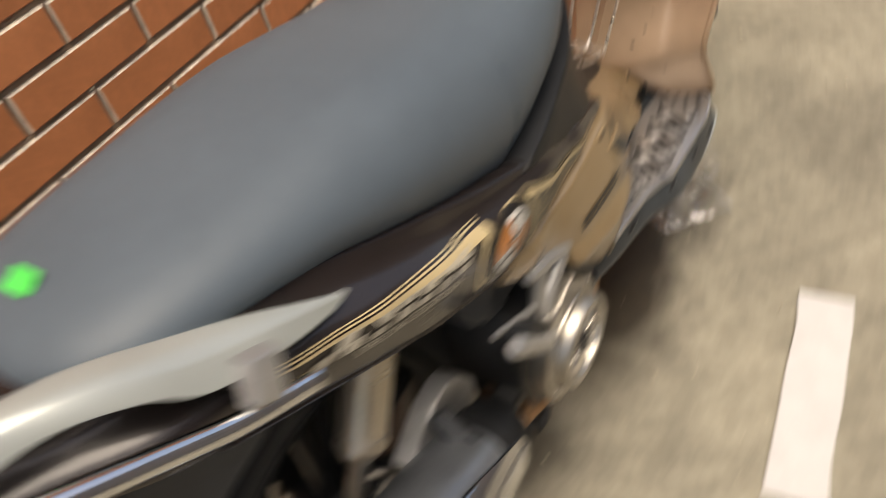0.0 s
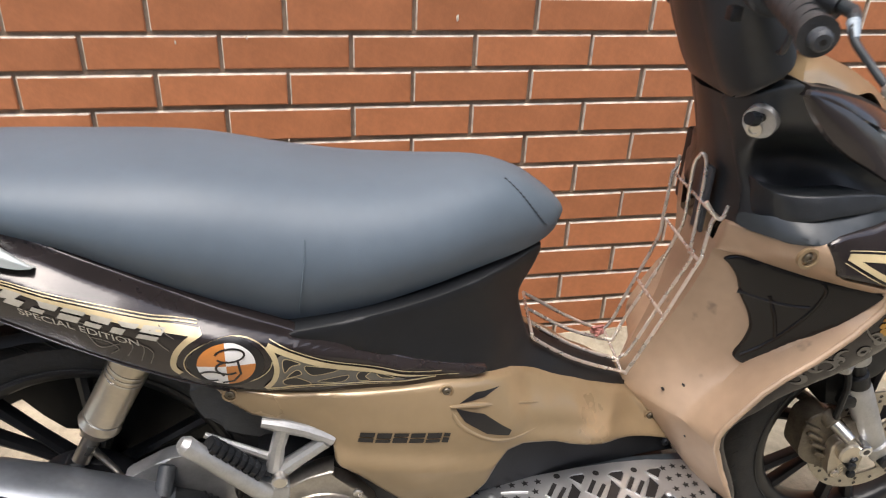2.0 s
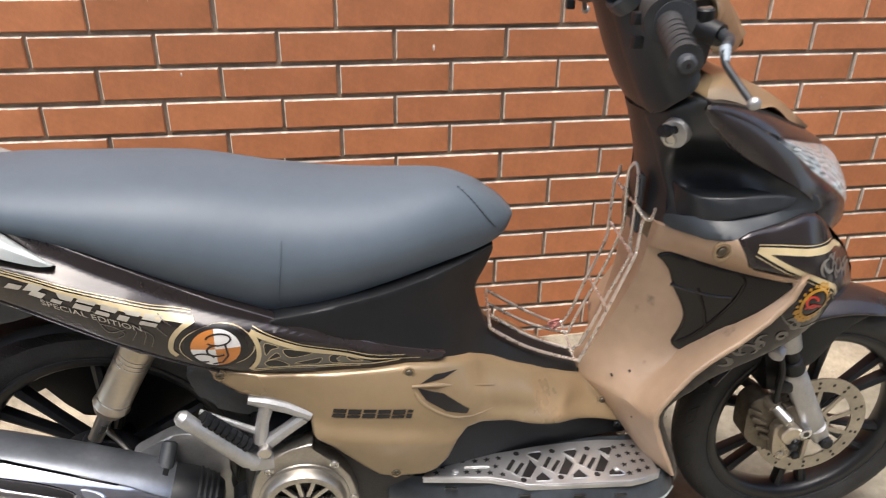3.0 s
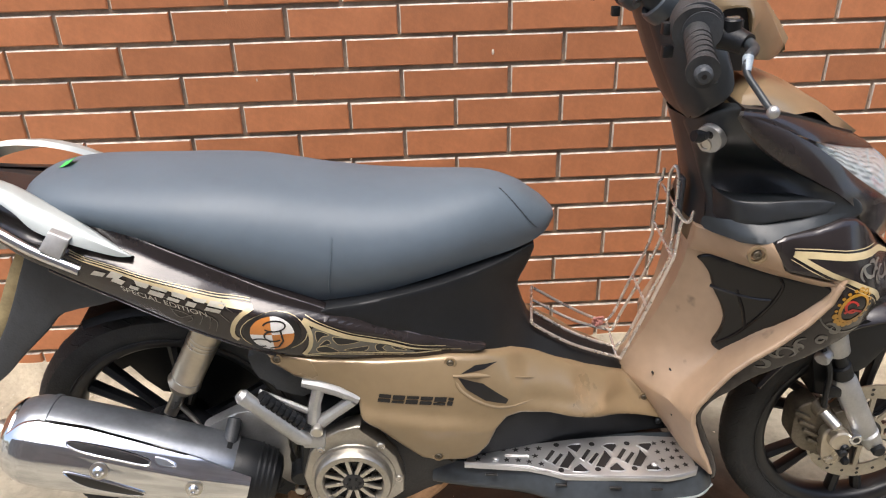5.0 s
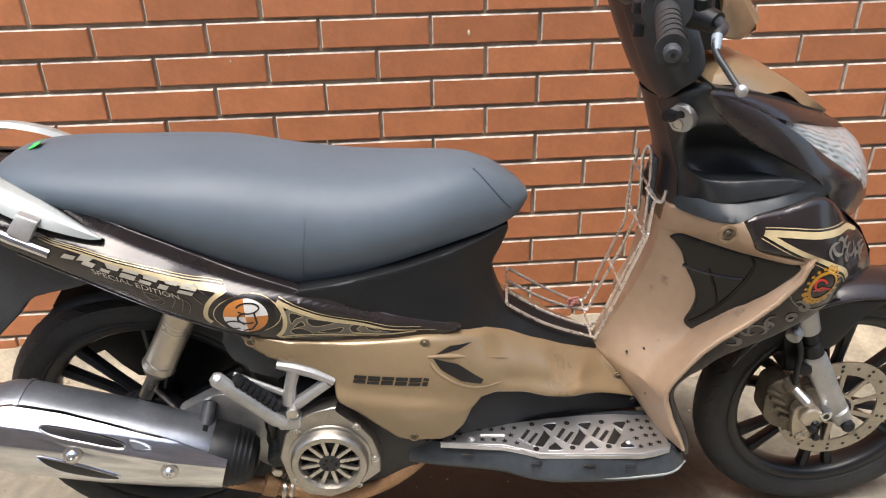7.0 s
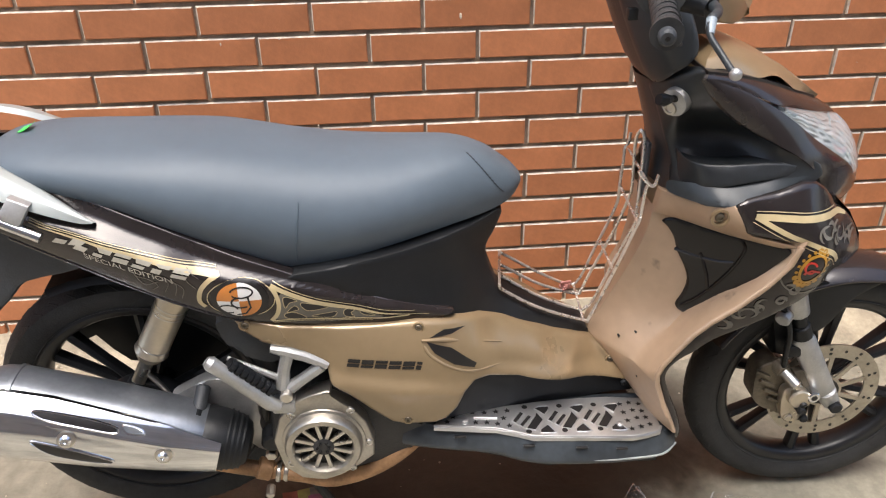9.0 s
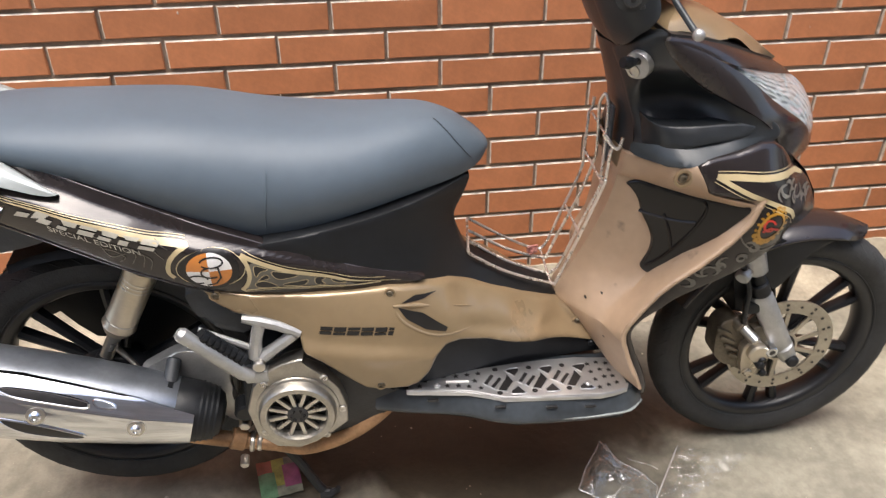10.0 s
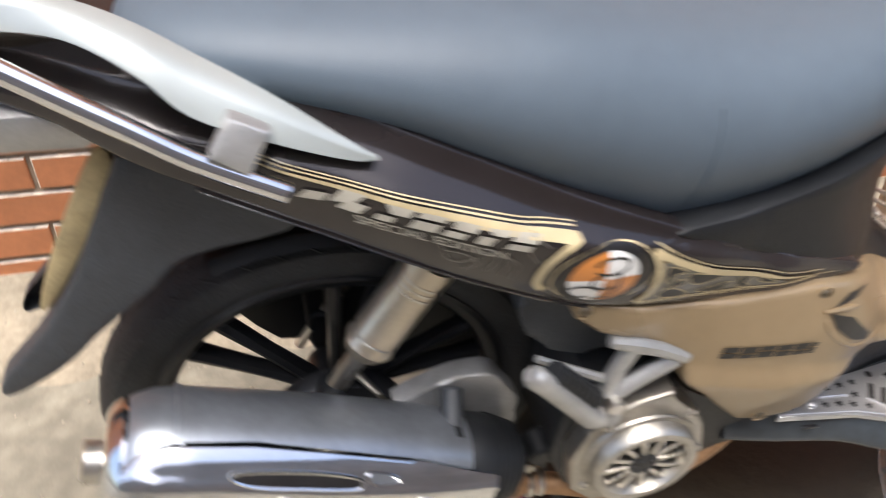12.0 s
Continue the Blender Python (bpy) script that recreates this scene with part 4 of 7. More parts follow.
def gold_w(P):
    """The cover's half-width, with a shelf above its lower facet and a dished front part between two rims."""
    P = np.atleast_2d(np.array(P, float))
    x, z = P[:, 0], P[:, 1]
    crest = np.interp(x, [0.334, 0.358, 0.421, 0.491, 0.541, 0.578], [0.479, 0.471, 0.462, 0.448, 0.432, 0.428])
    t = np.clip((crest + 0.012 - z) / 0.026, 0, 1)
    fade = np.clip((0.60 - x) / 0.06, 0, 1) * np.clip((z - 0.355) / 0.09, 0, 1) * np.clip((x - 0.33) / 0.012, 0, 1)
    up, low = np.interp(x, [0.514, 0.556, 0.592, 0.666, 0.778, 0.833], [0.562, 0.567, 0.561, 0.524, 0.468, 0.398]), np.interp(x, [0.494, 0.517, 0.549, 0.578, 0.671, 0.768, 0.845], [0.529, 0.500, 0.465, 0.446, 0.418, 0.389, 0.364])
    d = np.clip(np.minimum(up - z, z - low) / 0.02, 0, 1) * np.clip((x - 0.575) / 0.05, 0, 1) * np.clip((0.86 - x) / 0.03, 0, 1)
    return gold_base(P) + 0.0125 * t * t * (3 - 2 * t) * fade - 0.0095 * d * d * (3 - 2 * d)


gold, gold_tree, _ = shell("engine_cover", GOLD, M_GOLD, bike, w=gold_w, edge=0.006, thick=0.02, step=0.005, smooth=0, mirror=True, label="gold painted engine side cover")
# vent slots and the fin between them
decal("vent_slot", [[(0.5009, 0.5302), (0.5245, 0.538), (0.5625, 0.5316), (0.5377, 0.5285)]], gold_tree, M_INK, gold, step=0.02)
decal("vent_slot", [[(0.4959, 0.5255), (0.537, 0.5079), (0.5796, 0.4694), (0.5753, 0.4628), (0.5414, 0.478), (0.5086, 0.5053)]], gold_tree, M_INK, gold, step=0.02)
part("vent_fin", bm_tube(bmesh.new(), [(x, -float(gold_w([(x, z)])[0]) - 0.001, z) for x, z in [(0.488, 0.5281), (0.5234, 0.523), (0.6264, 0.4811)]], [0.002, 0.0042, 0.0008], 10), M_GOLD, gold)
part("vent_lip", bm_tube(bmesh.new(), [(x, -float(gold_w([(x, z)])[0]) + 0.001, z) for x, z in spline([(0.4879, 0.5275), (0.5016, 0.5013), (0.5394, 0.47), (0.5793, 0.4538), (0.6353, 0.4468)], 6)], [0.001] * 3 + [0.003] * 15 + [0.002] * 4 + [0.001] * 3, 10), M_GOLD, gold)
for x, z in ((0.21, 0.569), (0.484, 0.548), (0.838, 0.386), (0.461, 0.372)):
    y = -float(gold_w([(x, z)])[0])
    cup = part("screw_cup", bm_lathe(bmesh.new(), [(0.010, 0.001), (0.0098, -0.0022), (0.0075, -0.002), (0.007, 0.0005)], "y", (x, y, z), 18), M_GOLD, gold)
    screw(x, z, y - 0.0004, 0.0058, M_DARKSTEEL, cup)
# maker's name as plain dark shapes
marks = []
for i in range(6):
    k = 0.0195 if i < 5 else 0.0085
    c = (0.5, 0.38, 0.6)[i % 3]
    spot = lambda u, v: (0.3655 + 0.0222 * i + k * u + 0.004 * v, 0.4935 - 0.0026 * i - 0.002 * u + 0.0145 * v)
    marks.append([spot(*p) for p in ((0, 0), (1, 0), (1, c - 0.06), (0, c - 0.06))])
    marks.append([spot(*p) for p in ((0, c + 0.06), (1, c + 0.06), (1, 1), (0, 1))])
decal("maker_mark", marks, gold_tree, M_INK, gold, "plain dark name shapes")

# -- lower black panel beside the footboard --
shell("lower_panel", [(0.505, 0.335, 0.155), (0.53, 0.385, 0.152), (0.57, 0.428, 0.143), (0.602, 0.438, 0.133), (0.654, 0.425, 0.12), (0.763, 0.390, 0.092), (0.872, 0.355, 0.066), (0.885, 0.322, 0.08), (0.70, 0.322, 0.103), (0.56, 0.322, 0.14)], M_BLACK, bike, thick=0.02, step=0.025, smooth=0, mirror=True)
screw(0.862, 0.348, -0.086, 0.006, M_BLACK, bike)


# -- footboard with its pierced plate --
def zprism(bm, outline, z0, z1, bevel=0.0):
    A = [bm.verts.new((x, y, z1)) for x, y in outline]
    B = [bm.verts.new((x, y, z0)) for x, y in outline]
    n = len(outline)
    bm.faces.new(A), bm.faces.new(B[::-1])
    for i in range(n):
        bm.faces.new((A[i], B[i], B[(i + 1) % n], A[(i + 1) % n]))
    if bevel:
        sa = set(A)
        es = [e for v in A for e in v.link_edges if e.other_vert(v) in sa]
        bmesh.ops.bevel(bm, geom=list(set(es)), offset=bevel, segments=3, affect="EDGES", profile=0.5)
    return bm


BOARD = [(0.452, -0.140), (0.50, -0.12), (0.54, -0.10), (0.9, -0.09), (0.925, -0.14)] + [(0.9386, -0.1758), (0.9063, -0.2027), (0.852, -0.2108), (0.8, -0.2134), (0.7097, -0.2096), (0.6563, -0.1983), (0.6039, -0.1758), (0.5144, -0.1595), (0.4594, -0.1464)]
bm = bmesh.new()
outer = [tuple(p) for p in spline(BOARD, 3, True)]
lift = []
for x, y in outer:
    k = 0.5 if y > -0.13 else 1.0
    lift.append((x + (0.006 if x < 0.6 else -0.008 if x > 0.9 else 0.0), y + 0.017 * k))
bm_loft(bm, [[Vector((x, y, z)) for x, y in [(a[0] + (b[0] - a[0]) * f, a[1] + (b[1] - a[1]) * f) for a, b in zip(outer, lift)]] for z, f in ((0.272, 0.25), (0.277, 0.04), (0.281, 0.0), (0.286, 0.05), (0.300, 0.42), (0.312, 0.72), (0.3165, 0.86), (0.3175, 1.0))])
board = part("footboard", bm, M_BLUEGREY, bike, "worn blue-black rubber footboard")
part("footboard_edge", bm_tube(bmesh.new(), [(x, y - 0.001, 0.2825) for x, y in spline(BOARD[5:], 4)], 0.0019, 8), M_SILVER, board)
part("underside", zprism(bmesh.new(), [(0.48, -0.135), (0.62, -0.172), (0.70, -0.198), (0.9, -0.194), (0.88, 0.2), (0.48, 0.15)], 0.258, 0.275, bevel=0.0), M_BLACK, board)
for x, y in [(0.5522, -0.1802), (0.6691, -0.2056), (0.7602, -0.2135), (0.8295, -0.2182)]:
    part("drain_slot", bm_box(bmesh.new(), x - 0.012, x + 0.008, y + 0.001, y + 0.006, 0.3075, 0.3105, bevel=0.0006), M_INK, board)
PLATE = [(0.5047, -0.1563), (0.5121, -0.1338), (0.5252, -0.12), (0.5483, -0.1128), (0.6101, -0.1134), (0.6633, -0.1071), (0.7067, -0.1013), (0.7718, -0.0971), (0.8261, -0.0968), (0.8849, -0.1016), (0.8996, -0.1109), (0.9041, -0.138), (0.9052, -0.1834), (0.9014, -0.1918), (0.876, -0.1997), (0.8488, -0.2045), (0.7486, -0.1986), (0.6743, -0.1936), (0.651, -0.1831), (0.6129, -0.1699), (0.5735, -0.1651)]
plate = part("footboard_plate", zprism(bmesh.new(), PLATE, 0.317, 0.325, bevel=0.0025), M_PLATE, board, "pierced polished metal foot plate")


def star(x, y, r, name, mat, z=0.3257):
    bm = bmesh.new()
    pts = [(x + (r if i % 2 == 0 else r * 0.45) * math.sin(math.pi * i / 5), y + (r if i % 2 == 0 else r * 0.45) * math.cos(math.pi * i / 5)) for i in range(10)]
    bm.faces.new([bm.verts.new((a, b, z)) for a, b in pts])
    return part(name, bm, mat, plate, smooth=False)


for x, y in [(0.5283, -0.1454), (0.5394, -0.1331), (0.5556, -0.1225), (0.5749, -0.1242), (0.5962, -0.126), (0.617, -0.1247), (0.6378, -0.1234), (0.6289, -0.1422), (0.5782, -0.1496), (0.5982, -0.1513), (0.6168, -0.1558), (0.6372, -0.1619), (0.8461, -0.1191), (0.8643, -0.1159), (0.8814, -0.1205), (0.8474, -0.141), (0.8659, -0.1364), (0.8821, -0.1393), (0.8497, -0.1624), (0.8684, -0.1565), (0.8844, -0.1563), (0.852, -0.1832), (0.87, -0.1789), (0.8871, -0.1745)]:
    star(x, y, 0.0066, "star_hole", M_INK)


def slot(pts, mat):
    """A pierced opening in the foot plate: dark floor and a raised bright rim."""
    bm = bmesh.new()
    bm.faces.new([bm.verts.new((x, y, 0.3256)) for x, y in pts])
    hole = part("pierced_slot", bm, mat, plate, smooth=False)
    part("slot_rim", bm_tube(bmesh.new(), [(x, y, 0.3258) for x, y in pts], 0.0013, 6, closed=True), M_PLATE, hole)


for k in range(3):
    x, y = 0.0635 * k, -0.0006 * k
    for pts in (((0.643, -0.151), (0.660, -0.127), (0.667, -0.133), (0.650, -0.157)), ((0.6545, -0.1605), (0.6735, -0.1365), (0.680, -0.142), (0.6605, -0.1675)),
                ((0.6655, -0.171), (0.6855, -0.1405), (0.6905, -0.1305), (0.6993, -0.151), (0.6815, -0.176)), ((0.69, -0.1745), (0.7052, -0.1634), (0.7165, -0.183), (0.708, -0.1853), (0.6891, -0.1836)),
                ((0.6875, -0.1215), (0.6962, -0.1165), (0.7135, -0.116), (0.715, -0.1225), (0.7035, -0.138))):
        slot([(x + a, y + b) for a, b in pts], M_INK)
    for sx, sy in ((0.6705, -0.1160), (0.669, -0.1785)):
        part("pierced_hole", bm_lathe(bmesh.new(), [(0.0052, 0.3257), (0.0002, 0.3257)], "z", (x + sx, y + sy, 0), 14), M_INK, plate)
part("plate_rib", bm_tube(bmesh.new(), [(0.5765, -0.1377, 0.325), (0.6178, -0.1412, 0.325)], 0.0022, 8), M_PLATE, plate)
part("plate_hem", bm_tube(bmesh.new(), [(x, y + 0.003, 0.3255) for x, y in PLATE[12:] + PLATE[:1]], 0.0022, 8), M_PLATE, plate)
for x, y in ((0.5595, -0.1451), (0.8335, -0.1714)):
    part("rivet", bm_lathe(bmesh.new(), [(0.007, 0.324), (0.006, 0.328), (0.003, 0.3295), (0.0002, 0.3297)], "z", (x, y, 0), 14), M_PLATE, plate)

# the board rises a little towards its rear end
for ob in (board, *board.children_recursive):
    for v in ob.data.vertices:
        rise = 0.045 * (0.88 - v.co.x)
        v.co.z += rise
        v.co.y -= 0.9 * rise if ob is plate or ob.parent is not board else 0.2 * rise

# -- leg shield --
# a section for each height: (z, middle, inner crease, foot of the flange, rim), each (x, y)
SHIELD = [(0.700, (0.880, -0.064), (0.900, -0.071), (1.052, -0.190), (1.071, -0.200)), (0.685, (0.880, -0.060), (0.902, -0.070), (1.046, -0.181), (1.062, -0.200)), (0.66, (0.879, -0.054), (0.905, -0.071), (1.042, -0.178), (1.056, -0.198)),
          (0.62, (0.873, -0.045), (0.915, -0.080), (1.018, -0.160), (1.028, -0.195)), (0.58, (0.862, -0.036), (0.921, -0.087), (0.990, -0.141), (0.988, -0.192)), (0.55, (0.852, -0.031), (0.925, -0.092), (0.969, -0.124), (0.951, -0.189)),
          (0.525, (0.842, -0.027), (0.930, -0.098), (0.947, -0.112), (0.928, -0.186)), (0.49, (0.828, -0.022), (0.915, -0.100), (0.922, -0.112), (0.905, -0.183)), (0.46, (0.815, -0.019), (0.890, -0.102), (0.896, -0.112), (0.888, -0.180)),
          (0.44, (0.805, -0.016), (0.874, -0.103), (0.879, -0.112), (0.882, -0.178)), (0.418, (0.800, -0.016), (0.860, -0.104), (0.866, -0.115), (0.884, -0.178)), (0.408, (0.812, -0.030), (0.860, -0.104), (0.868, -0.118), (0.888, -0.179)),
          (0.38, (0.846, -0.066), (0.868, -0.110), (0.876, -0.125), (0.897, -0.183)), (0.345, (0.872, -0.090), (0.880, -0.115), (0.889, -0.135), (0.912, -0.192)), (0.322, (0.890, -0.110), (0.893, -0.130), (0.900, -0.150), (0.921, -0.194))]


def shield_ring(z, *pts):
    """One section of the shield: corner-softened polyline from rim to rim with a lip turned inwards."""
    line = [np.array(p) for p in pts]
    line = [line[0], *[line[i] * (1 - f) + line[i + 1] * f for i in range(3) for f in ((0.06, 0.35, 0.65, 0.94) if i == 0 else (0.2, 0.8))], line[3]]
    rim = line[-1]
    line += [rim + (0.003, -0.002), rim + (0.006, 0.0), rim + (0.009, 0.012)]
    near = [Vector((x, y, z)) for x, y in line]
    return [Vector((v.x, -v.y, v.z)) for v in near[::-1]] + near


def blend(a, b, n):
    return [(a[0] + (b[0] - a[0]) * i / n, *[tuple(p + (q - p) * i / n for p, q in zip(u, v)) for u, v in zip(a[1:], b[1:])]) for i in range(n)]


bm = bmesh.new()
bm_loft(bm, [shield_ring(*r) for a, b in zip(SHIELD, SHIELD[1:]) for r in blend(a, b, 3)] + [shield_ring(*SHIELD[-1])], closed=False, cap=False)
shield = part("leg_shield", bm, M_COPPER, bike, "copper painted leg shield with scuffs", angle=28)
shell("upper_band", [(0.880, 0.690, 0.066), (0.882, 0.737, 0.078), (0.913, 0.741, 0.13), (0.935, 0.750, 0.163), (0.962, 0.755, 0.179), (0.985, 0.711, 0.185), (0.997, 0.704, 0.187), (1.053, 0.693, 0.197), (1.074, 0.687, 0.203), (1.045, 0.682, 0.19), (1.0, 0.684, 0.162), (0.956, 0.686, 0.128), (0.915, 0.689, 0.092)], M_COPPER, shield, inner=[(0.939, 0.735, 0.168)], edge=0.004, thick=0.012, step=0.014, smooth=0, mirror=True)


def insert_w(P):
    """The knee insert lies in one slanting plane."""
    P = np.atleast_2d(np.array(P, float))
    return 0.070 + 0.793 * (P[:, 0] - 0.896) - 0.047 * (P[:, 1] - 0.679)


INSERT = [(0.8959, 0.6765), (0.9163, 0.687), (0.9594, 0.6839), (1, 0.6846), (1.045, 0.6859), (1.0549, 0.6822), (1.0542, 0.6733), (1.0378, 0.644), (1.0187, 0.6125), (0.9923, 0.5756), (0.9675, 0.5413), (0.9474, 0.5205), (0.9363, 0.5185), (0.9285, 0.5282), (0.9366, 0.5541), (0.9399, 0.5807), (0.9331, 0.6044), (0.9221, 0.6263), (0.9146, 0.6515), (0.9034, 0.6679)]
insert, insert_tree, _ = shell("knee_insert", [(x, z, 0) for x, z in INSERT], M_GLOSSBLACK, shield, w=insert_w, edge=0.003, thick=0.012, step=0.012, label="glossy black-brown insert panel")
for line in ([(0.9164, 0.6324), (0.9438, 0.6299), (0.9721, 0.6313), (0.9922, 0.6367)], [(0.9349, 0.5324), (0.9548, 0.5571), (0.9762, 0.5936), (0.9941, 0.6324), (1.0025, 0.664), (0.9983, 0.6771)], [(0.9501, 0.6377), (0.9607, 0.6057), (0.9659, 0.5762)]):
    part("insert_rib", bm_tube(bmesh.new(), [(x, -float(insert_w([(x, z)])[0]) + 0.0005, z) for x, z in spline(line, 6)], 0.003, 8), M_GLOSSBLACK, insert)
part("shield_rim", bm_tube(bmesh.new(), [(r[4][0] + 0.002, r[4][1] - 0.001, r[0]) for r in [q for a, b in zip(SHIELD, SHIELD[1:]) for q in blend(a, b, 3)][2:-3]], 0.0048, 10), M_COPPER, shield)
cup = part("screw_cup", bm_lathe(bmesh.new(), [(0.015, 0.004), (0.015, -0.0015), (0.011, -0.002), (0.0095, 0.004)], "y", (0.943, -0.176, 0.733), 18), M_GOLD, shield)
screw(0.943, 0.733, -0.1745, 0.0075, M_DARKSTEEL, cup)
for x, y, z in ((0.872, -0.082, 0.46), (0.846, -0.07, 0.445), (0.872, -0.118, 0.39)):
    screw(x, z, y, 0.002, M_INK, shield, "screw_hole")

# -- inner cowl with ignition and pocket --
COWLIN = [(0.833, 0.905, 0.05), (0.857, 0.921, 0.09), (0.887, 0.942, 0.12), (0.908, 0.947, 0.15), (0.936, 0.922, 0.150), (0.977, 0.882, 0.148), (1.028, 0.840, 0.145), (1.082, 0.812, 0.145), (1.103, 0.794, 0.145), (1.095, 0.778, 0.152), (1.027, 0.767, 0.168), (0.976, 0.757, 0.178), (0.964, 0.750, 0.18), (0.935, 0.746, 0.167), (0.913, 0.737, 0.135), (0.883, 0.736, 0.086), (0.876, 0.763, 0.077), (0.867, 0.791, 0.072), (0.854, 0.833, 0.06), (0.843, 0.872, 0.052)]
cin, cin_tree, cin_w = shell("inner_cowl", COWLIN, M_COWL, bike, inner=[(0.895, 0.83, 0.072), (0.93, 0.832, 0.070), (0.97, 0.83, 0.080), (0.95, 0.85, 0.085), (1.0, 0.828, 0.10), (0.93, 0.808, 0.08), (0.98, 0.808, 0.10), (0.90, 0.808, 0.078), (0.902, 0.762, 0.115), (0.917, 0.766, 0.132), (0.953, 0.772, 0.154), (1.03, 0.784, 0.156), (0.93, 0.757, 0.160), (0.88, 0.895, 0.108), (0.90, 0.90, 0.12), (0.87, 0.87, 0.09), (0.905, 0.865, 0.09), (0.93, 0.89, 0.13)], edge=0.005, thick=0.02, step=0.009, mirror=True, label="blue-black inner cowl with storage pocket")
POCKET = [(0.880, 0.806, 0.086), (0.893, 0.803, 0.105), (0.908, 0.802, 0.122), (0.946, 0.804, 0.140), (1.0, 0.807, 0.146), (1.04, 0.807, 0.148), (1.058, 0.803, 0.150), (1.05, 0.792, 0.155), (1.03, 0.786, 0.158), (0.985, 0.780, 0.158), (0.953, 0.774, 0.156), (0.917, 0.767, 0.134), (0.902, 0.763, 0.117), (0.889, 0.762, 0.098), (0.884, 0.775, 0.088)]
shell("pocket_front", POCKET, M_COWL, cin, edge=0.003, thick=0.03, step=0.012, soft=5e-5, mirror=True)
decal("ledge_band", [[tuple(p) for p in spline([(0.889, 0.742), (0.886, 0.760), (0.902, 0.766), (0.917, 0.770), (0.953, 0.776), (1.0, 0.782), (1.04, 0.786), (1.078, 0.786), (1.03, 0.772), (0.976, 0.760), (0.955, 0.752), (0.92, 0.745)], 3, True)]], cin_tree, M_LEDGE, cin, "worn blue-grey ledge band", off=0.001)
turn = Matrix.Rotation(radians(-48), 4, "Z") @ Matrix.Rotation(radians(8), 4, "X")
LC = (0.874, -0.106, 0.893)
lock = part("ignition_lock", bm_lathe(bmesh.new(), [(0.0215, 0.010), (0.0215, -0.002), (0.0205, -0.005), (0.0002, -0.005)], "y", LC, 28, tilt=turn), M_ALU, cin, "scratched silver ignition lock")
part("keyhole", bm_lathe(bmesh.new(), [(0.0105, -0.004), (0.010, -0.008), (0.0065, -0.008), (0.006, -0.0055), (0.0002, -0.0055)], "y", Vector(LC) + turn @ Vector((-0.004, 0, -0.009)), 16, tilt=turn), M_STEEL, lock)
part("key_slot", bm_lathe(bmesh.new(), [(0.006, -0.0056), (0.0002, -0.0056)], "y", Vector(LC) + turn @ Vector((0.002, 0, 0.008)), 12, tilt=turn), M_INK, lock)
bm = bmesh.new()
bm_tube(bm, [(0.868, -0.111, 0.901), (0.858, -0.123, 0.903)], 0.004, 8)
bm_tube(bm, [(0.861, -0.120, 0.902), (0.848, -0.133, 0.906), (0.838, -0.137, 0.908)], [0.006, 0.0095, 0.008], 10)
part("key", bm, M_BLACK, lock)
bm = bmesh.new()
bm_box(bm, 0.935, 0.99, 0.125, 0.185, 0.66, 0.785, bevel=0.006)
for f in list(bm.faces):
    if f.normal.z > 0.9:
        r = bmesh.ops.inset_region(bm, faces=[f], thickness=0.006)
        bmesh.ops.translate(bm, vec=(0, 0, -0.03), verts=f.verts)
        break
part("open_pocket", bm, M_BLACK, cin, "open black storage pocket")
bm = bmesh.new()
bm_loft(bm, [[Vector((x, -w, z)), Vector((x - 0.012, -w * 0.5, z + 0.002)), Vector((x - 0.014, 0, z)), Vector((x - 0.012, w * 0.5, z + 0.002)), Vector((x, w, z)), Vector((x + 0.03, w * 0.8, z)), Vector((x + 0.03, -w * 0.8, z))] for x, z, w in ((0.887, 0.733, 0.083), (0.869, 0.791, 0.069), (0.856, 0.833, 0.057), (0.845, 0.872, 0.049), (0.836, 0.908, 0.047))])
part("cowl_middle", bm, M_COWL, cin)

# -- headlight cowl: a flank and a top facet that meet in a crisp crease --
FLANK_LOW = [(0.894, -0.156, 0.939), (0.911, -0.156, 0.915), (0.941, -0.154, 0.886), (0.973, -0.152, 0.864), (1.019, -0.151, 0.839), (1.067, -0.150, 0.811), (1.099, -0.143, 0.783), (1.118, -0.128, 0.753), (1.147, -0.110, 0.720)]
CREASE = [(0.895, -0.158, 0.943), (0.927, -0.152, 0.932), (0.968, -0.146, 0.915), (1.016, -0.139, 0.888), (1.056, -0.130, 0.861), (1.096, -0.118, 0.831), (1.143, -0.100, 0.800), (1.185, -0.078, 0.771), (1.207, -0.062, 0.746), (1.202, -0.062, 0.719), (1.179, -0.075, 0.703)]
COWL_TOP = [(0.899, -0.152, 0.947), (0.937, -0.142, 0.940), (0.980, -0.126, 0.928), (1.029, -0.102, 0.910), (1.074, -0.072, 0.890), (1.135, -0.020, 0.863), (1.170, 0.000, 0.844), (1.186, 0.000, 0.831)]
LENS_TOP = [(1.015, -0.138, 0.895), (1.059, -0.108, 0.878), (1.110, -0.068, 0.859), (1.150, -0.034, 0.844), (1.186, 0.000, 0.831)]
FRONT = [(1.186, 0.000, 0.831), (1.216, 0.000, 0.806), (1.237, 0.000, 0.775), (1.251, 0.000, 0.743), (1.254, 0.000, 0.721), (1.254, 0.000, 0.695), (1.234, 0.000, 0.665)]


def even(curve, n):
    """n + 1 points at even steps along a smooth curve."""
    P = np.array(spline(curve, 8))
    d = np.concatenate([[0], np.cumsum(np.linalg.norm(np.diff(P, axis=0), axis=1))])
    q = np.linspace(0, d[-1], n + 1)
    return [Vector([float(np.interp(v, d, P[:, k])) for k in range(3)]) for v in q]


def mir(p):
    return Vector((p.x, -p.y, p.z))


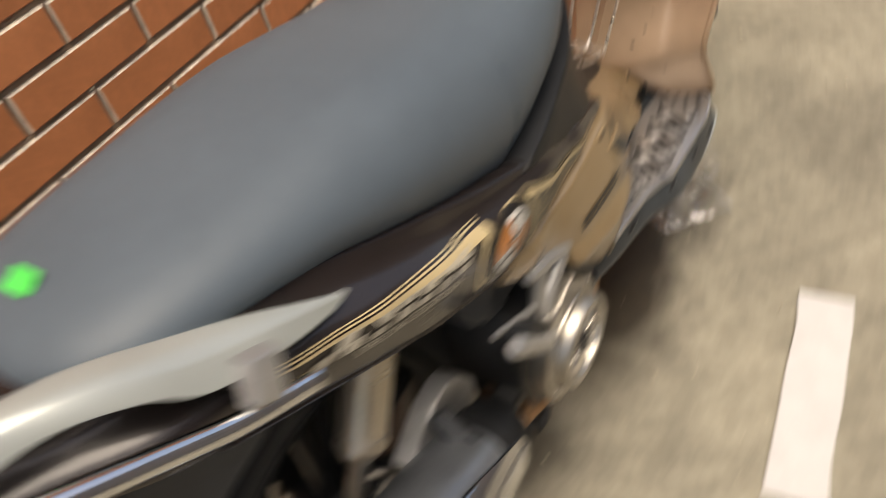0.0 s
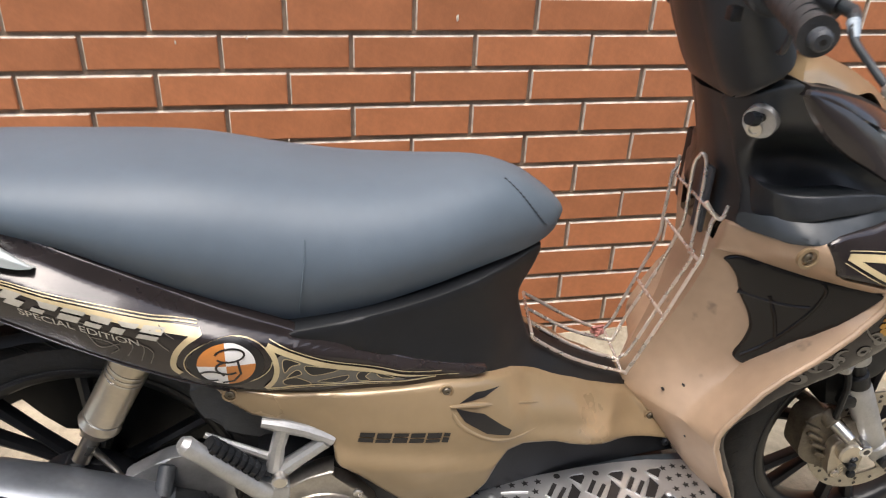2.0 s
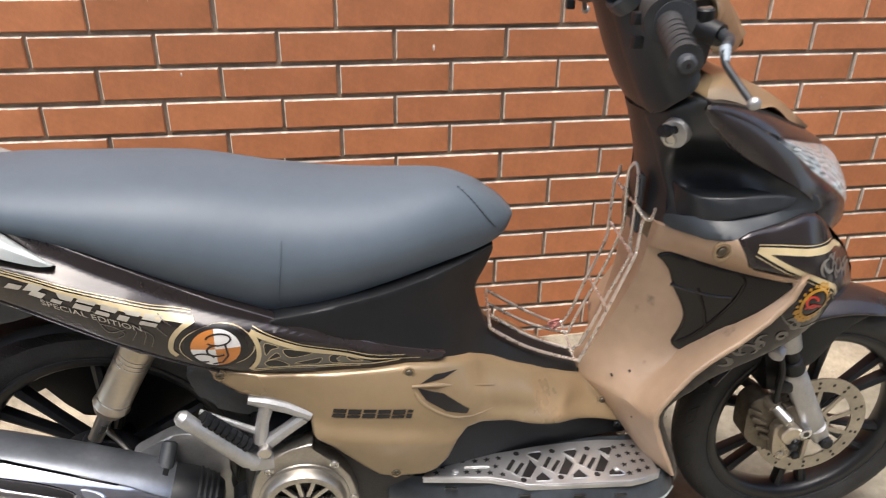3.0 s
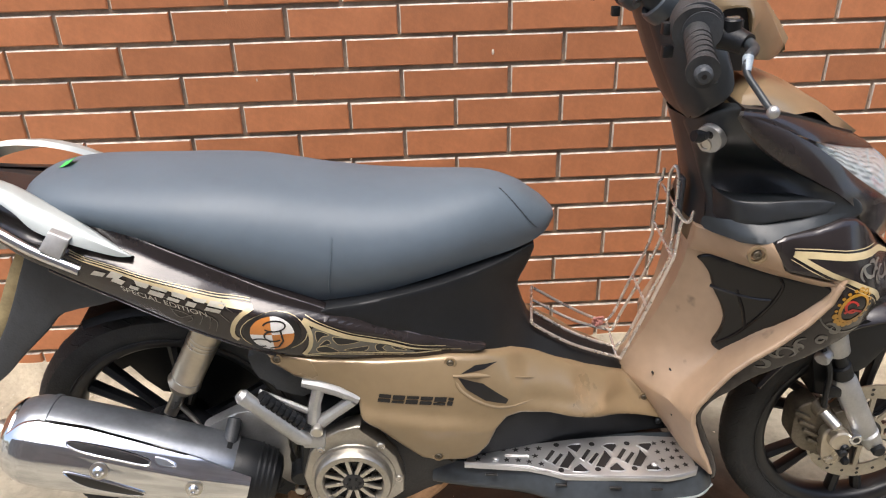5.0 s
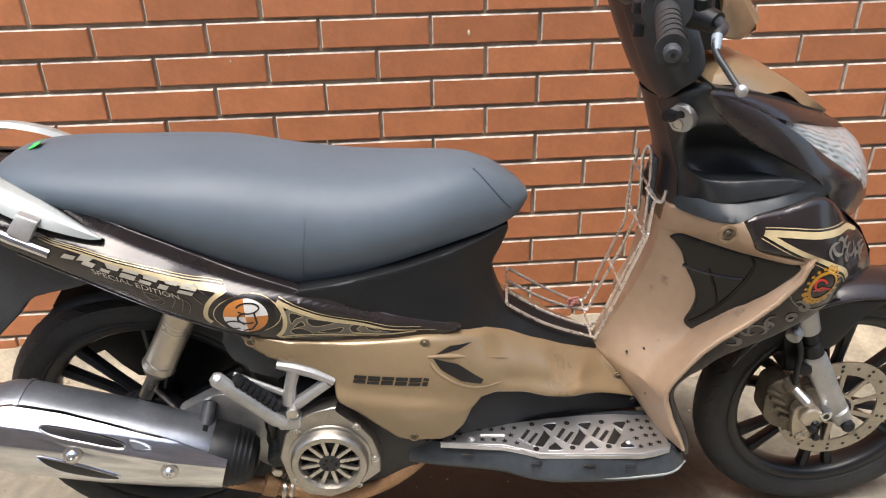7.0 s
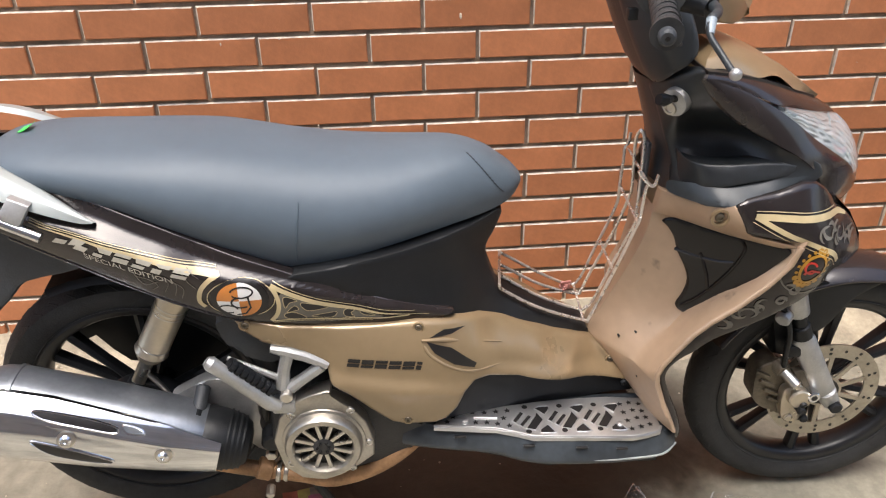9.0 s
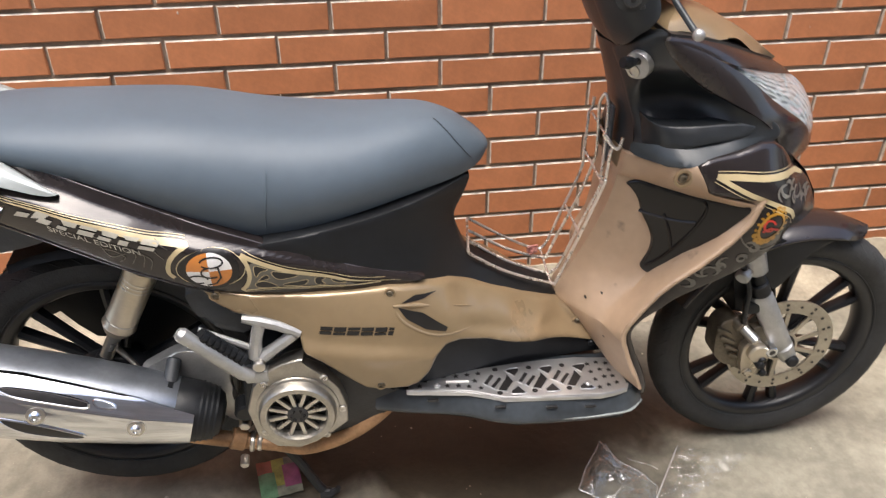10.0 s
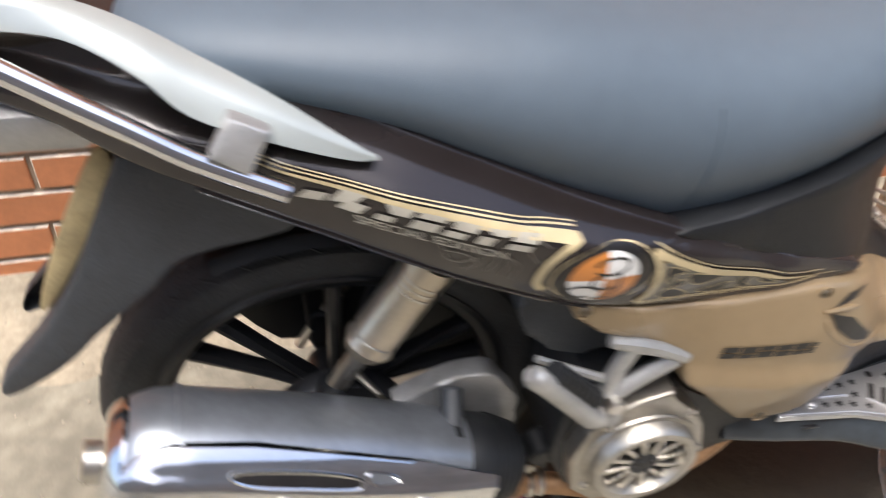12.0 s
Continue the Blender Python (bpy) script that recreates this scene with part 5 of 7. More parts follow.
def sheet(name, low, high, mat, parent, bulge=0.0, rows=4, cols=30, label="", thick=0.006, relief=None, mirror=True, reach=(0.0, 1.0)):
    """A panel spanned between two curves on the right side, bowed outward, with an edge turned inward; repeated on the left."""
    ob = None
    for s in (1, -1) if mirror else (1,):
        bm = bmesh.new()
        grid = []
        for i, (a, b) in enumerate(zip(even(low, cols), even(high, cols))):
            row = []
            for j in range(rows + 1):
                f = reach[0] + (reach[1] - reach[0]) * j / rows
                p = a.lerp(b, f)
                out = Vector((0.3, -1, 0.25)).normalized() * (bulge * 4 * f * (1 - f) * math.sin(math.pi * min(1, max(0, i / cols))) ** 0.5)
                p = p + out
                if relief:
                    p = p + Vector((0.3, -0.8, 0.3)) * relief(i / cols, f)
                row.append(bm.verts.new((p.x, p.y * s, p.z)))
            grid.append(row)
        for p, q in zip(grid, grid[1:]):
            for j in range(rows):
                f = (p[j], q[j], q[j + 1], p[j + 1])
                bm.faces.new(f if s > 0 else f[::-1])
        bmesh.ops.remove_doubles(bm, verts=bm.verts, dist=0.0003)
        rim = [e for e in bm.edges if len(e.link_faces) == 1]
        for g in bmesh.ops.extrude_edge_only(bm, edges=rim)["geom"]:
            if isinstance(g, bmesh.types.BMVert):
                g.co += Vector((-0.6, 0.8 * s, -0.2)) * thick
        bmesh.ops.recalc_face_normals(bm, faces=bm.faces)
        ob = part(name, bm, mat, parent, label, angle=40)
        if s > 0:
            first = ob
    return first


cowl = sheet("headlight_cowl", FLANK_LOW, CREASE, M_BROWN, bike, 0.006, 6, label="glossy dark brown headlight cowl")
sheet("cowl_top", CREASE[:3] + LENS_TOP, COWL_TOP, M_BROWN, cowl, 0.004, 5)
sheet("nose", CREASE[8:], FRONT[4:], M_BROWN, cowl, 0.004, 4, 12)
LOW = [LENS_TOP[0]] + CREASE[3:9]
HIGH = LENS_TOP + FRONT[1:5]
sink = lambda c, d: [(x - d * 0.45, y * (1 - d * 4), z - d * 0.25) for x, y, z in c]
refl = sheet("headlight", sink(LOW, 0.010), sink(HIGH, 0.012), M_REFLECT, bike, 0.006, 40, 60, label="clear headlight with ribbed reflector",
             relief=lambda u, f: 0.0011 * math.sin(f * 48 + 3 * math.sin(u * 7)) * (1 if f < 0.7 else 0.15) + 0.0016 * math.sin(u * 52 + 5 * f + 1.5 * math.sin(f * 23)))
sheet("lens", LOW, HIGH, M_LENS, refl, 0.010, 6, 24, thick=0.003)
for ob in refl.children:
    ob.visible_shadow = False

# -- outer wing of the shield with its graphics --
WING = [(0.965, 0.755, 0.182), (1.024, 0.769, 0.174), (1.091, 0.779, 0.158), (1.154, 0.724, 0.122), (1.191, 0.697, 0.102), (1.226, 0.650, 0.09), (1.230, 0.617, 0.098), (1.145, 0.627, 0.17), (1.134, 0.614, 0.176), (1.108, 0.588, 0.182), (1.058, 0.554, 0.184), (1.004, 0.526, 0.182), (0.968, 0.506, 0.18), (0.939, 0.480, 0.178), (0.908, 0.449, 0.174), (0.904, 0.420, 0.172), (0.918, 0.381, 0.173), (0.932, 0.350, 0.175),
        (0.942, 0.314, 0.18), (0.936, 0.297, 0.185), (0.926, 0.314, 0.192), (0.908, 0.369, 0.179), (0.892, 0.418, 0.172), (0.892, 0.440, 0.172), (0.911, 0.480, 0.170), (0.942, 0.523, 0.174), (1.006, 0.590, 0.186), (1.043, 0.630, 0.190), (1.068, 0.676, 0.195), (1.070, 0.692, 0.197), (1.055, 0.697, 0.2), (0.995, 0.707, 0.19), (0.984, 0.713, 0.187)]
wing, wing_tree, wing_w = shell("shield_wing", WING, M_BROWN, bike, inner=[(1.10, 0.66, 0.206), (1.12, 0.70, 0.185), (1.17, 0.655, 0.155), (1.06, 0.725, 0.197), (1.05, 0.60, 0.19), (0.968, 0.533, 0.179)], edge=0.006, thick=0.008, step=0.014, mirror=True, label="glossy dark brown outer leg shield wing with film graphics")
bm = bmesh.new()
bm_loft(bm, [[Vector((x, -w, z)), Vector((x + 0.02, 0, z)), Vector((x, w, z)), Vector((x - 0.05, 0, z))] for x, z, w in ((1.15, 0.735, 0.122), (1.193, 0.697, 0.102), (1.226, 0.650, 0.092), (1.228, 0.62, 0.098))])
part("wing_nose", bm, M_BROWN, wing)
vee = [(1.176, 0.703), (1.135, 0.723), (1.06, 0.735), (0.993, 0.738), (1.03, 0.718), (1.075, 0.697), (1.12, 0.676), (1.138, 0.655)]
decal("gold_stripe", [strip(spline(vee[:4], 6), [0.004 + 0.006 * min(1, i / 9) for i in range(19)]), strip(spline(vee[3:], 6), 0.0075)], wing_tree, M_DECAL, wing, "cream-gold stripe")
decal("pinstripe", [strip([(x, z + 0.0085) for x, z in spline(vee[:4], 6)][6:], 0.0012), strip([(x - 0.004, z - 0.0075) for x, z in spline(vee[3:], 6)], 0.0012)], wing_tree, M_DECAL, wing)
decal("scroll_pattern", [p for k in range(5) for p in scrolls(1.11 + 0.022 * k, 0.708 - 0.010 * k, 3, 0.012, 41 + k, (0.012, 0.008))], wing_tree, M_DECALGREY, wing)
decal("scroll_pattern", [p for k in range(5) for p in scrolls(1.075 - 0.024 * k, 0.608 - 0.016 * k, 3, 0.012, 61 + k, (0.012, 0.008))], wing_tree, M_DECALGREY, wing)
decal("crest_ring", [strip([(1.092 + x * 0.86 + z * 0.3, 0.651 + z - x * 0.2) for x, z in disc(0, 0, 0.019, 28, 0, 359, 0.025)], 0.0045)] + [[(1.092 + x * 0.86 + z * 0.3, 0.651 + z - x * 0.2) for x, z in disc(0.0245 * math.cos(a), 0.0315 * math.sin(a), 0.0028 + 0.0022 * (math.sin(a) < -0.5 or math.sin(a) > 0.9), 7)] for a in np.arange(0, 6.28, 0.35)], wing_tree, M_AMBER, wing, "amber flame ring")
decal("crest_middle", [strip(disc(1.088, 0.654, 0.008, 12, 20, 320, 0.010), 0.0035), strip([(1.080, 0.642), (1.09, 0.650), (1.104, 0.646)], 0.004)], wing_tree, M_RED, wing)
decal("crest_arc", [strip([(1.094 + 0.048 * math.cos(radians(a)), 0.648 + 0.046 * math.sin(radians(a))) for a in range(185, 300, 8)], 0.0028)], wing_tree, M_DECALGREY, wing)

# -- handlebar cover, gold visor and nose --
BARC = [(0.742, 1.115, 0.04), (0.752, 1.085, 0.046), (0.768, 1.05, 0.05), (0.783, 1.01, 0.054), (0.797, 0.977, 0.056), (0.817, 0.934, 0.058), (0.832, 0.911, 0.06), (0.842, 0.913, 0.08), (0.864, 0.935, 0.112), (0.883, 0.952, 0.124), (0.896, 0.975, 0.118), (0.884, 1.02, 0.105), (0.866, 1.06, 0.085), (0.842, 1.10, 0.06), (0.81, 1.125, 0.05)]
barcover, bc_tree, bc_w = shell("handlebar_cover", BARC, M_COWL, bike, inner=[(0.83, 1.04, 0.112), (0.85, 0.985, 0.112), (0.81, 1.0, 0.088)], edge=0.008, thick=0.03, step=0.014, mirror=True, label="matt black handlebar cover")
bm = bmesh.new()
bm_loft(bm, [[Vector((x, -w, z)), Vector((x - 0.010, -w * 0.5, z + 0.003)), Vector((x - 0.012, 0, z + 0.004)), Vector((x - 0.010, w * 0.5, z + 0.003)), Vector((x, w, z)), Vector((x + 0.05, w, z)), Vector((x + 0.05, -w, z))] for x, z, w in ((0.834, 0.911, 0.054), (0.819, 0.934, 0.052), (0.799, 0.977, 0.050), (0.785, 1.01, 0.048), (0.770, 1.05, 0.044), (0.754, 1.085, 0.040), (0.745, 1.115, 0.036), (0.85, 1.137, 0.05), (0.905, 1.10, 0.06))])
part("cover_back", bm, M_COWL, barcover)
visor, _, _ = shell("visor", [(0.8398, 1.0957, 0.1), (0.8438, 1.065, 0.1), (0.8676, 1.0629, 0.1), (0.8723, 1.0732, 0.1), (0.9016, 1.0754, 0.1), (0.9102, 1.0654, 0.1), (0.9182, 1.0268, 0.085), (0.9203, 1.0049, 0.08), (0.968, 0.99, 0.05), (0.998, 0.992, 0.014), (1.004, 1.004, 0.012), (0.984, 1.03, 0.03), (0.958, 1.062, 0.045), (0.93, 1.095, 0.05), (0.862, 1.115, 0.08)], M_GOLD, barcover, edge=0.005, thick=0.02, smooth=2, mirror=True, label="gold painted visor")
RIDGE = [(0.941, -0.050, 0.963), (0.968, -0.040, 0.964), (1.001, -0.030, 0.951), (1.037, -0.022, 0.936), (1.079, -0.014, 0.910), (1.116, -0.008, 0.883), (1.148, 0.000, 0.857)]
BROW = [(0.907, -0.118, 0.959), (0.934, -0.112, 0.960), (0.976, -0.102, 0.947), (1.008, -0.092, 0.933), (1.049, -0.072, 0.915), (1.092, -0.046, 0.888), (1.143, -0.006, 0.859)]
FLANK = [(0.901, -0.130, 0.946), (0.926, -0.126, 0.947), (0.959, -0.120, 0.938), (0.989, -0.114, 0.928), (1.029, -0.092, 0.923), (1.077, -0.064, 0.891), (1.139, -0.012, 0.860)]
bm = bmesh.new()
bm_loft(bm, [[f, f.lerp(m, 0.5) + Vector((0, -0.001, 0.0)), m, m.lerp(r, 0.35) + Vector((0.003, -0.003, 0.005)), m.lerp(r, 0.7) + Vector((0.002, -0.002, 0.004)), r, mir(r), mir(m.lerp(r, 0.7) + Vector((0.002, -0.002, 0.004))), mir(m.lerp(r, 0.35) + Vector((0.003, -0.003, 0.005))), mir(m), mir(f), Vector((f.x - 0.01, 0, f.z - 0.02))]
             for r, m, f in zip(even(RIDGE, 30), even(BROW, 30), even(FLANK, 30))])
part("gold_nose", bm, M_GOLD, barcover, "gold painted front panel", angle=28)
bm = bmesh.new()
bm_loft(bm, [[Vector((x + 0.001, y + 0.004, z + 0.003)), Vector((x, y + 0.002, z - 0.010)), Vector((x - 0.012, 0, z - 0.022)), Vector((x, -y - 0.002, z - 0.010)), Vector((x + 0.001, -y - 0.004, z + 0.003))] for x, y, z in [tuple(p) for p in even(COWL_TOP[:6], 16)]])
part("nose_bed", bm, M_INK, barcover)
part("black_recess", bm_prism(bmesh.new(), [(0.862, 1.063), (0.885, 1.076), (0.914, 1.078), (0.922, 1.03), (0.915, 0.985), (0.88, 0.985)], -0.084, 0.084, bevel=0.004), M_INK, barcover)
part("recess_box", bm_box(bmesh.new(), 0.876, 0.905, -0.092, -0.06, 1.035, 1.06, bevel=0.003), M_GREYPL, barcover)
dash = part("dash_panel", bm_loft(bmesh.new(), [[Vector((x, -w, z - 0.006)), Vector((x, -w * 0.8, z)), Vector((x, 0, z + 0.004)), Vector((x, w * 0.8, z)), Vector((x, w, z - 0.006)), Vector((x + 0.01, 0, z - 0.03))] for x, z, w in ((0.758, 1.088, 0.06), (0.79, 1.108, 0.078), (0.83, 1.128, 0.08), (0.86, 1.138, 0.06))]), M_BLUEGREY, barcover, "grey instrument panel")
for y, x, z in ((-0.062, 0.795, 1.078), (-0.012, 0.772, 1.090), (0.045, 0.776, 1.092)):
    part("dial_hood", bm_lathe(bmesh.new(), [(0.028, -0.012), (0.030, 0.0), (0.029, 0.009), (0.026, 0.012), (0.0225, 0.009), (0.021, 0.002), (0.0002, 0.002)], "z", (x, y, z), 26, tilt=Matrix.Rotation(radians(-50), 4, "Y")), M_BLUEGREY, dash)
for y in (-0.045, 0.0, 0.045):
    part("dial", bm_lathe(bmesh.new(), [(0.02, -0.004), (0.02, 0.003), (0.017, 0.004), (0.016, 0.002), (0.0002, 0.002)], "z", (0.80, y, 1.117), 22, tilt=Matrix.Rotation(radians(-26), 4, "Y")), M_COWL, dash)
bm = bmesh.new()
bm_loft(bm, [[Vector((x, -w, z)), Vector((x + 0.01, 0, z + 0.012)), Vector((x, w, z)), Vector((x - 0.02, 0, z - 0.02))] for x, z, w in ((0.80, 1.112, 0.058), (0.862, 1.122, 0.05), (0.93, 1.092, 0.03), (0.958, 1.059, 0.026), (0.984, 1.027, 0.02), (1.003, 1.0, 0.012))])
part("visor_top", bm, M_GOLD, barcover)
for s in (-1, 1):
    g = part("grip", bm_tube(bmesh.new(), [(0.812, s * 0.165, 1.064), (0.803, s * 0.2, 1.058), (0.783, s * 0.285, 1.047), (0.777, s * 0.305, 1.0445)], [0.0165, 0.0165, 0.0160, 0.0155], 20), M_GRIP, bike, "dusty black rubber handlebar grip")
    part("grip_flange", bm_tube(bmesh.new(), [(0.777, s * 0.304, 1.0445), (0.776, s * 0.309, 1.044)], 0.0195, 24), M_GRIP, g)
    part("bar_end", bm_cyl(bmesh.new(), (0.776, s * 0.308, 1.044), (0.773, s * 0.322, 1.042), 0.0105, bevel=0.003), M_GREYPL, g)
    part("bar_end_screw", bm_cyl(bmesh.new(), (0.7732, s * 0.3215, 1.0421), (0.773, s * 0.3228, 1.042), 0.003), M_INK, g)
    for i in range(5):
        c = Vector((0.80 - 0.004 * i, s * (0.215 + 0.017 * i), 1.0565 - 0.0022 * i))
        bm = bmesh.new()
        bm_tube(bm, [c + Vector((0, s * -0.003, 0)), c + Vector((0, s * 0.003, 0))], 0.0171, 20)
        part("grip_ring", bm, M_GRIP, g)
    housing = part("switch_housing", bm_tube(bmesh.new(), [(0.824, s * 0.11, 1.072), (0.818, s * 0.135, 1.069), (0.812, s * 0.16, 1.065), (0.808, s * 0.178, 1.063)], [0.026, 0.031, 0.032, 0.030], 28), M_GRIP, bike, "dusty black switch housing")
    for dy, rr in ((0.166, 0.0335), (0.176, 0.0295), (0.183, 0.025)):
        part("housing_ring", bm_tube(bmesh.new(), [(0.8155 - 0.045 * (dy - 0.15), s * dy, 1.0665 - 0.05 * (dy - 0.13)), (0.8145 - 0.045 * (dy - 0.15), s * (dy + 0.004), 1.0663 - 0.05 * (dy - 0.13))], rr, 28), M_GREYPL, housing)
    for dx, dz in ((-0.036, 0.012), (-0.033, -0.018)):
        bm = bmesh.new()
        bm_box(bm, 0.815 + dx - 0.007, 0.815 + dx + 0.007, s * 0.15 - 0.007, s * 0.15 + 0.007, 1.05 + dz - 0.008, 1.05 + dz + 0.008, bevel=0.002)
        part("switch_button", bm, M_BLACK, housing)
    holder = part("lever_holder", bm_tube(bmesh.new(), [(0.835, s * 0.165, 1.056), (0.854, s * 0.185, 1.054), (0.866, s * 0.205, 1.050)], [0.018, 0.017, 0.014], 14), M_BLACK, bike)
    part("mirror_boss", bm_cyl(bmesh.new(), (0.852, s * 0.185, 1.050), (0.850, s * 0.187, 1.080), 0.0115, bevel=0.002), M_BLACK, holder)
    part("mirror_boss_cap", bm_cyl(bmesh.new(), (0.850, s * 0.187, 1.0795), (0.8499, s * 0.187, 1.081), 0.008), M_STEEL, holder)
    lever = part("brake_lever", bm_tube(bmesh.new(), [tuple(p) for p in spline([(0.868, s * 0.20, 1.052), (0.862, s * 0.235, 1.050), (0.846, s * 0.258, 1.046), (0.842, s * 0.272, 1.032), (0.852, s * 0.292, 1.013), (0.861, s * 0.311, 0.997)], 6)], [0.0075] * 6 + [0.0065] * 6 + [0.0042] * 18 + [0.0036], 12), M_LEDGE, bike, "worn blue-black brake lever")
    bm = bmesh.new()
    bmesh.ops.create_uvsphere(bm, u_segments=14, v_segments=10, radius=0.0078, matrix=Matrix.Translation((0.863, s * 0.313, 0.996)))
    part("lever_ball", bm, M_ALU, lever)
    part("worn_band", bm_tube(bmesh.new(), [(0.8475, s * 0.256, 1.0465), (0.844, s * 0.265, 1.039), (0.8425, s * 0.271, 1.033)], [0.0068, 0.006, 0.0047], 12), M_WORN, lever)
    part("cable", bm_tube(bmesh.new(), [tuple(p) for p in spline([(0.83, s * 0.16, 1.05), (0.842, s * 0.17, 1.02), (0.845, s * 0.16, 0.995), (0.86, s * 0.13, 0.985)], 6)], 0.004, 8), M_GREYPL, bike)

# the rider's side of cowl and handlebar cover lies a little further forward
ZB = [0.733, 0.760, 0.791, 0.833, 0.872, 0.908, 0.934, 0.977, 1.01, 1.05, 1.085, 1.115]
XB = [0.872, 0.863, 0.854, 0.841, 0.830, 0.822, 0.808, 0.786, 0.772, 0.757, 0.741, 0.732]
ZS = [0.008, 0.020, 0.027, 0.027, 0.025, 0.021, 0.019, 0.018, 0.018, 0.017, 0.016, 0.016]
for ob in bike.children_recursive:
    if ob.name.split(".")[0] in ("inner_cowl", "cowl_middle", "pocket_front", "handlebar_cover", "cover_back"):
        for v in ob.data.vertices:
            d = min(1.0, max(0.0, (v.co.x - float(np.interp(v.co.z, ZB, XB))) / 0.075))
            v.co.x += float(np.interp(v.co.z, ZB, ZS)) * (1 - d * d * (3 - 2 * d))

# -- carrier of bent wire between seat and shield --
carrier = thing("wire_carrier", pose(0.33, -0.552, 0, 0, 0, -1.5), "shiny bent-wire luggage carrier hooked on the leg shield of the motorcycle", "luggage carrier")


def wire(pts, r=0.0032, smooth=5, name="wire"):
    return part(name, bm_tube(bmesh.new(), [tuple(p) for p in (spline(pts, smooth) if smooth else pts)], r, 8), M_WIRE, carrier)


for line in ([(0.6287, -0.052, 0.5537), (0.6359, -0.052, 0.5417), (0.7013, -0.049, 0.499), (0.7863, -0.041, 0.462), (0.7962, -0.041, 0.4655), (0.8227, -0.06, 0.5634), (0.8521, -0.077, 0.676), (0.855, -0.077, 0.6916), (0.858, -0.077, 0.737), (0.8621, -0.077, 0.748)],
             [(0.636, -0.01, 0.5459), (0.7075, -0.01, 0.4983), (0.7823, -0.01, 0.4653), (0.7967, -0.01, 0.4684), (0.8087, -0.014, 0.4865), (0.838, -0.03, 0.588), (0.858, -0.042, 0.655), (0.8605, -0.044, 0.678)],
             [(0.6376, 0.02, 0.5515), (0.7123, 0.02, 0.5058), (0.7825, 0.02, 0.4804), (0.7936, 0.02, 0.4874), (0.8057, 0.02, 0.5203), (0.8392, 0.014, 0.608), (0.8585, 0.006, 0.68), (0.8605, 0.0, 0.7114), (0.8562, -0.003, 0.789), (0.8587, -0.008, 0.809), (0.8615, -0.013, 0.8138), (0.8650, -0.018, 0.8037), (0.8660, -0.022, 0.778), (0.8655, -0.026, 0.716), (0.8630, -0.03, 0.665)],
             [(0.6412, 0.05, 0.5602), (0.7172, 0.05, 0.5117), (0.7725, 0.05, 0.4842), (0.7957, 0.05, 0.4921), (0.8203, 0.052, 0.5566), (0.8539, 0.056, 0.6435), (0.8571, 0.058, 0.6828), (0.8601, 0.062, 0.7319), (0.8608, 0.064, 0.7533), (0.866, 0.064, 0.762), (0.868, 0.064, 0.781)],
             [(0.842, -0.08, 0.7718), (0.858, -0.08, 0.7516), (0.8697, -0.08, 0.7453), (0.8754, -0.08, 0.7648)]):
    wire(line, r=0.0029)
for a, b in (((0.6287, -0.052, 0.5537), (0.6412, 0.05, 0.5602)), ((0.862, -0.079, 0.747), (0.868, 0.066, 0.75)), ((0.853, -0.079, 0.677), (0.859, 0.06, 0.681)), ((0.786, -0.042, 0.4625), (0.786, 0.052, 0.482)), ((0.826, -0.064, 0.575), (0.828, 0.054, 0.577))):
    wire([a, b], r=0.0024, smooth=0, name="cross_wire")
part("strap_plate", bm_box(bmesh.new(), 0.868, 0.874, -0.034, -0.004, 0.70, 0.80, bevel=0.002), M_GREYPL, carrier)
bm = bmesh.new()
for i in range(7):
    rnd = random.Random(i)
    p = [Vector((0.765 + rnd.uniform(-0.01, 0.01), 0.02 + rnd.uniform(-0.01, 0.01), 0.492 + rnd.uniform(-0.004, 0.014))) for _ in range(4)]
    bm_tube(bm, [tuple(q) for q in spline(p, 4)], 0.0024, 6)
part("knotted_tie", bm, [M_TIE], carrier, "red and white knotted tie")

# -- muffler --
ax0, ax1 = Vector((-0.245, -0.152, 0.425)), Vector((0.155, -0.140, 0.305))
ad = (ax1 - ax0).normalized()
up = Vector((0, 0, 1))
mz = (up - ad * up.dot(ad)).normalized()
my = ad.cross(mz)
if my.y > 0:
    my = -my


def shield_radius(t):
    return float(np.interp(t, [-0.012, -0.006, 0.002, 0.012, 0.03, 0.06, 0.2, 0.3, 0.37, 0.42], [0.045, 0.054, 0.062, 0.069, 0.0755, 0.078, 0.074, 0.067, 0.06, 0.054]))


def on_shield(t, deg, out=0.0):
    """A point of the muffler: metres along its axis, degrees above its side, metres off the shield."""
    a = radians(deg)
    return ax0 + ad * t + (my * math.cos(a) + mz * math.sin(a)) * (shield_radius(t) + out)


ts = [-0.006, 0.002, 0.012, 0.03, 0.06, 0.13, 0.2, 0.25, 0.3, 0.345, 0.37, 0.40, 0.43]
muf = part("muffler", bm_tube(bmesh.new(), [ax0 + ad * t for t in ts], [shield_radius(t) - 0.003 for t in ts[:10]] + [0.054, 0.034, 0.02], 40), M_MUFFLER, bike, "satin blue-grey muffler body")
part("front_collar", bm_tube(bmesh.new(), [ax0 + ad * t for t in (0.352, 0.362, 0.395, 0.425, 0.44, 0.445)], [0.052, 0.0565, 0.054, 0.047, 0.036, 0.02], 32), M_BLACK, muf, "matt black front end of the muffler")
for k in range(4):
    part("collar_rib", bm_tube(bmesh.new(), [ax0 + ad * (0.40 + 0.009 * k), ax0 + ad * (0.4035 + 0.009 * k)], 0.0545 - 0.0026 * k, 28), M_BLACK, muf)
part("tail_pipe", bm_tube(bmesh.new(), [ax0 - ad * 0.03, ax0 - ad * 0.028, ax0 + ad * 0.01], [0.017, 0.021, 0.021], 20), M_STEEL, muf)
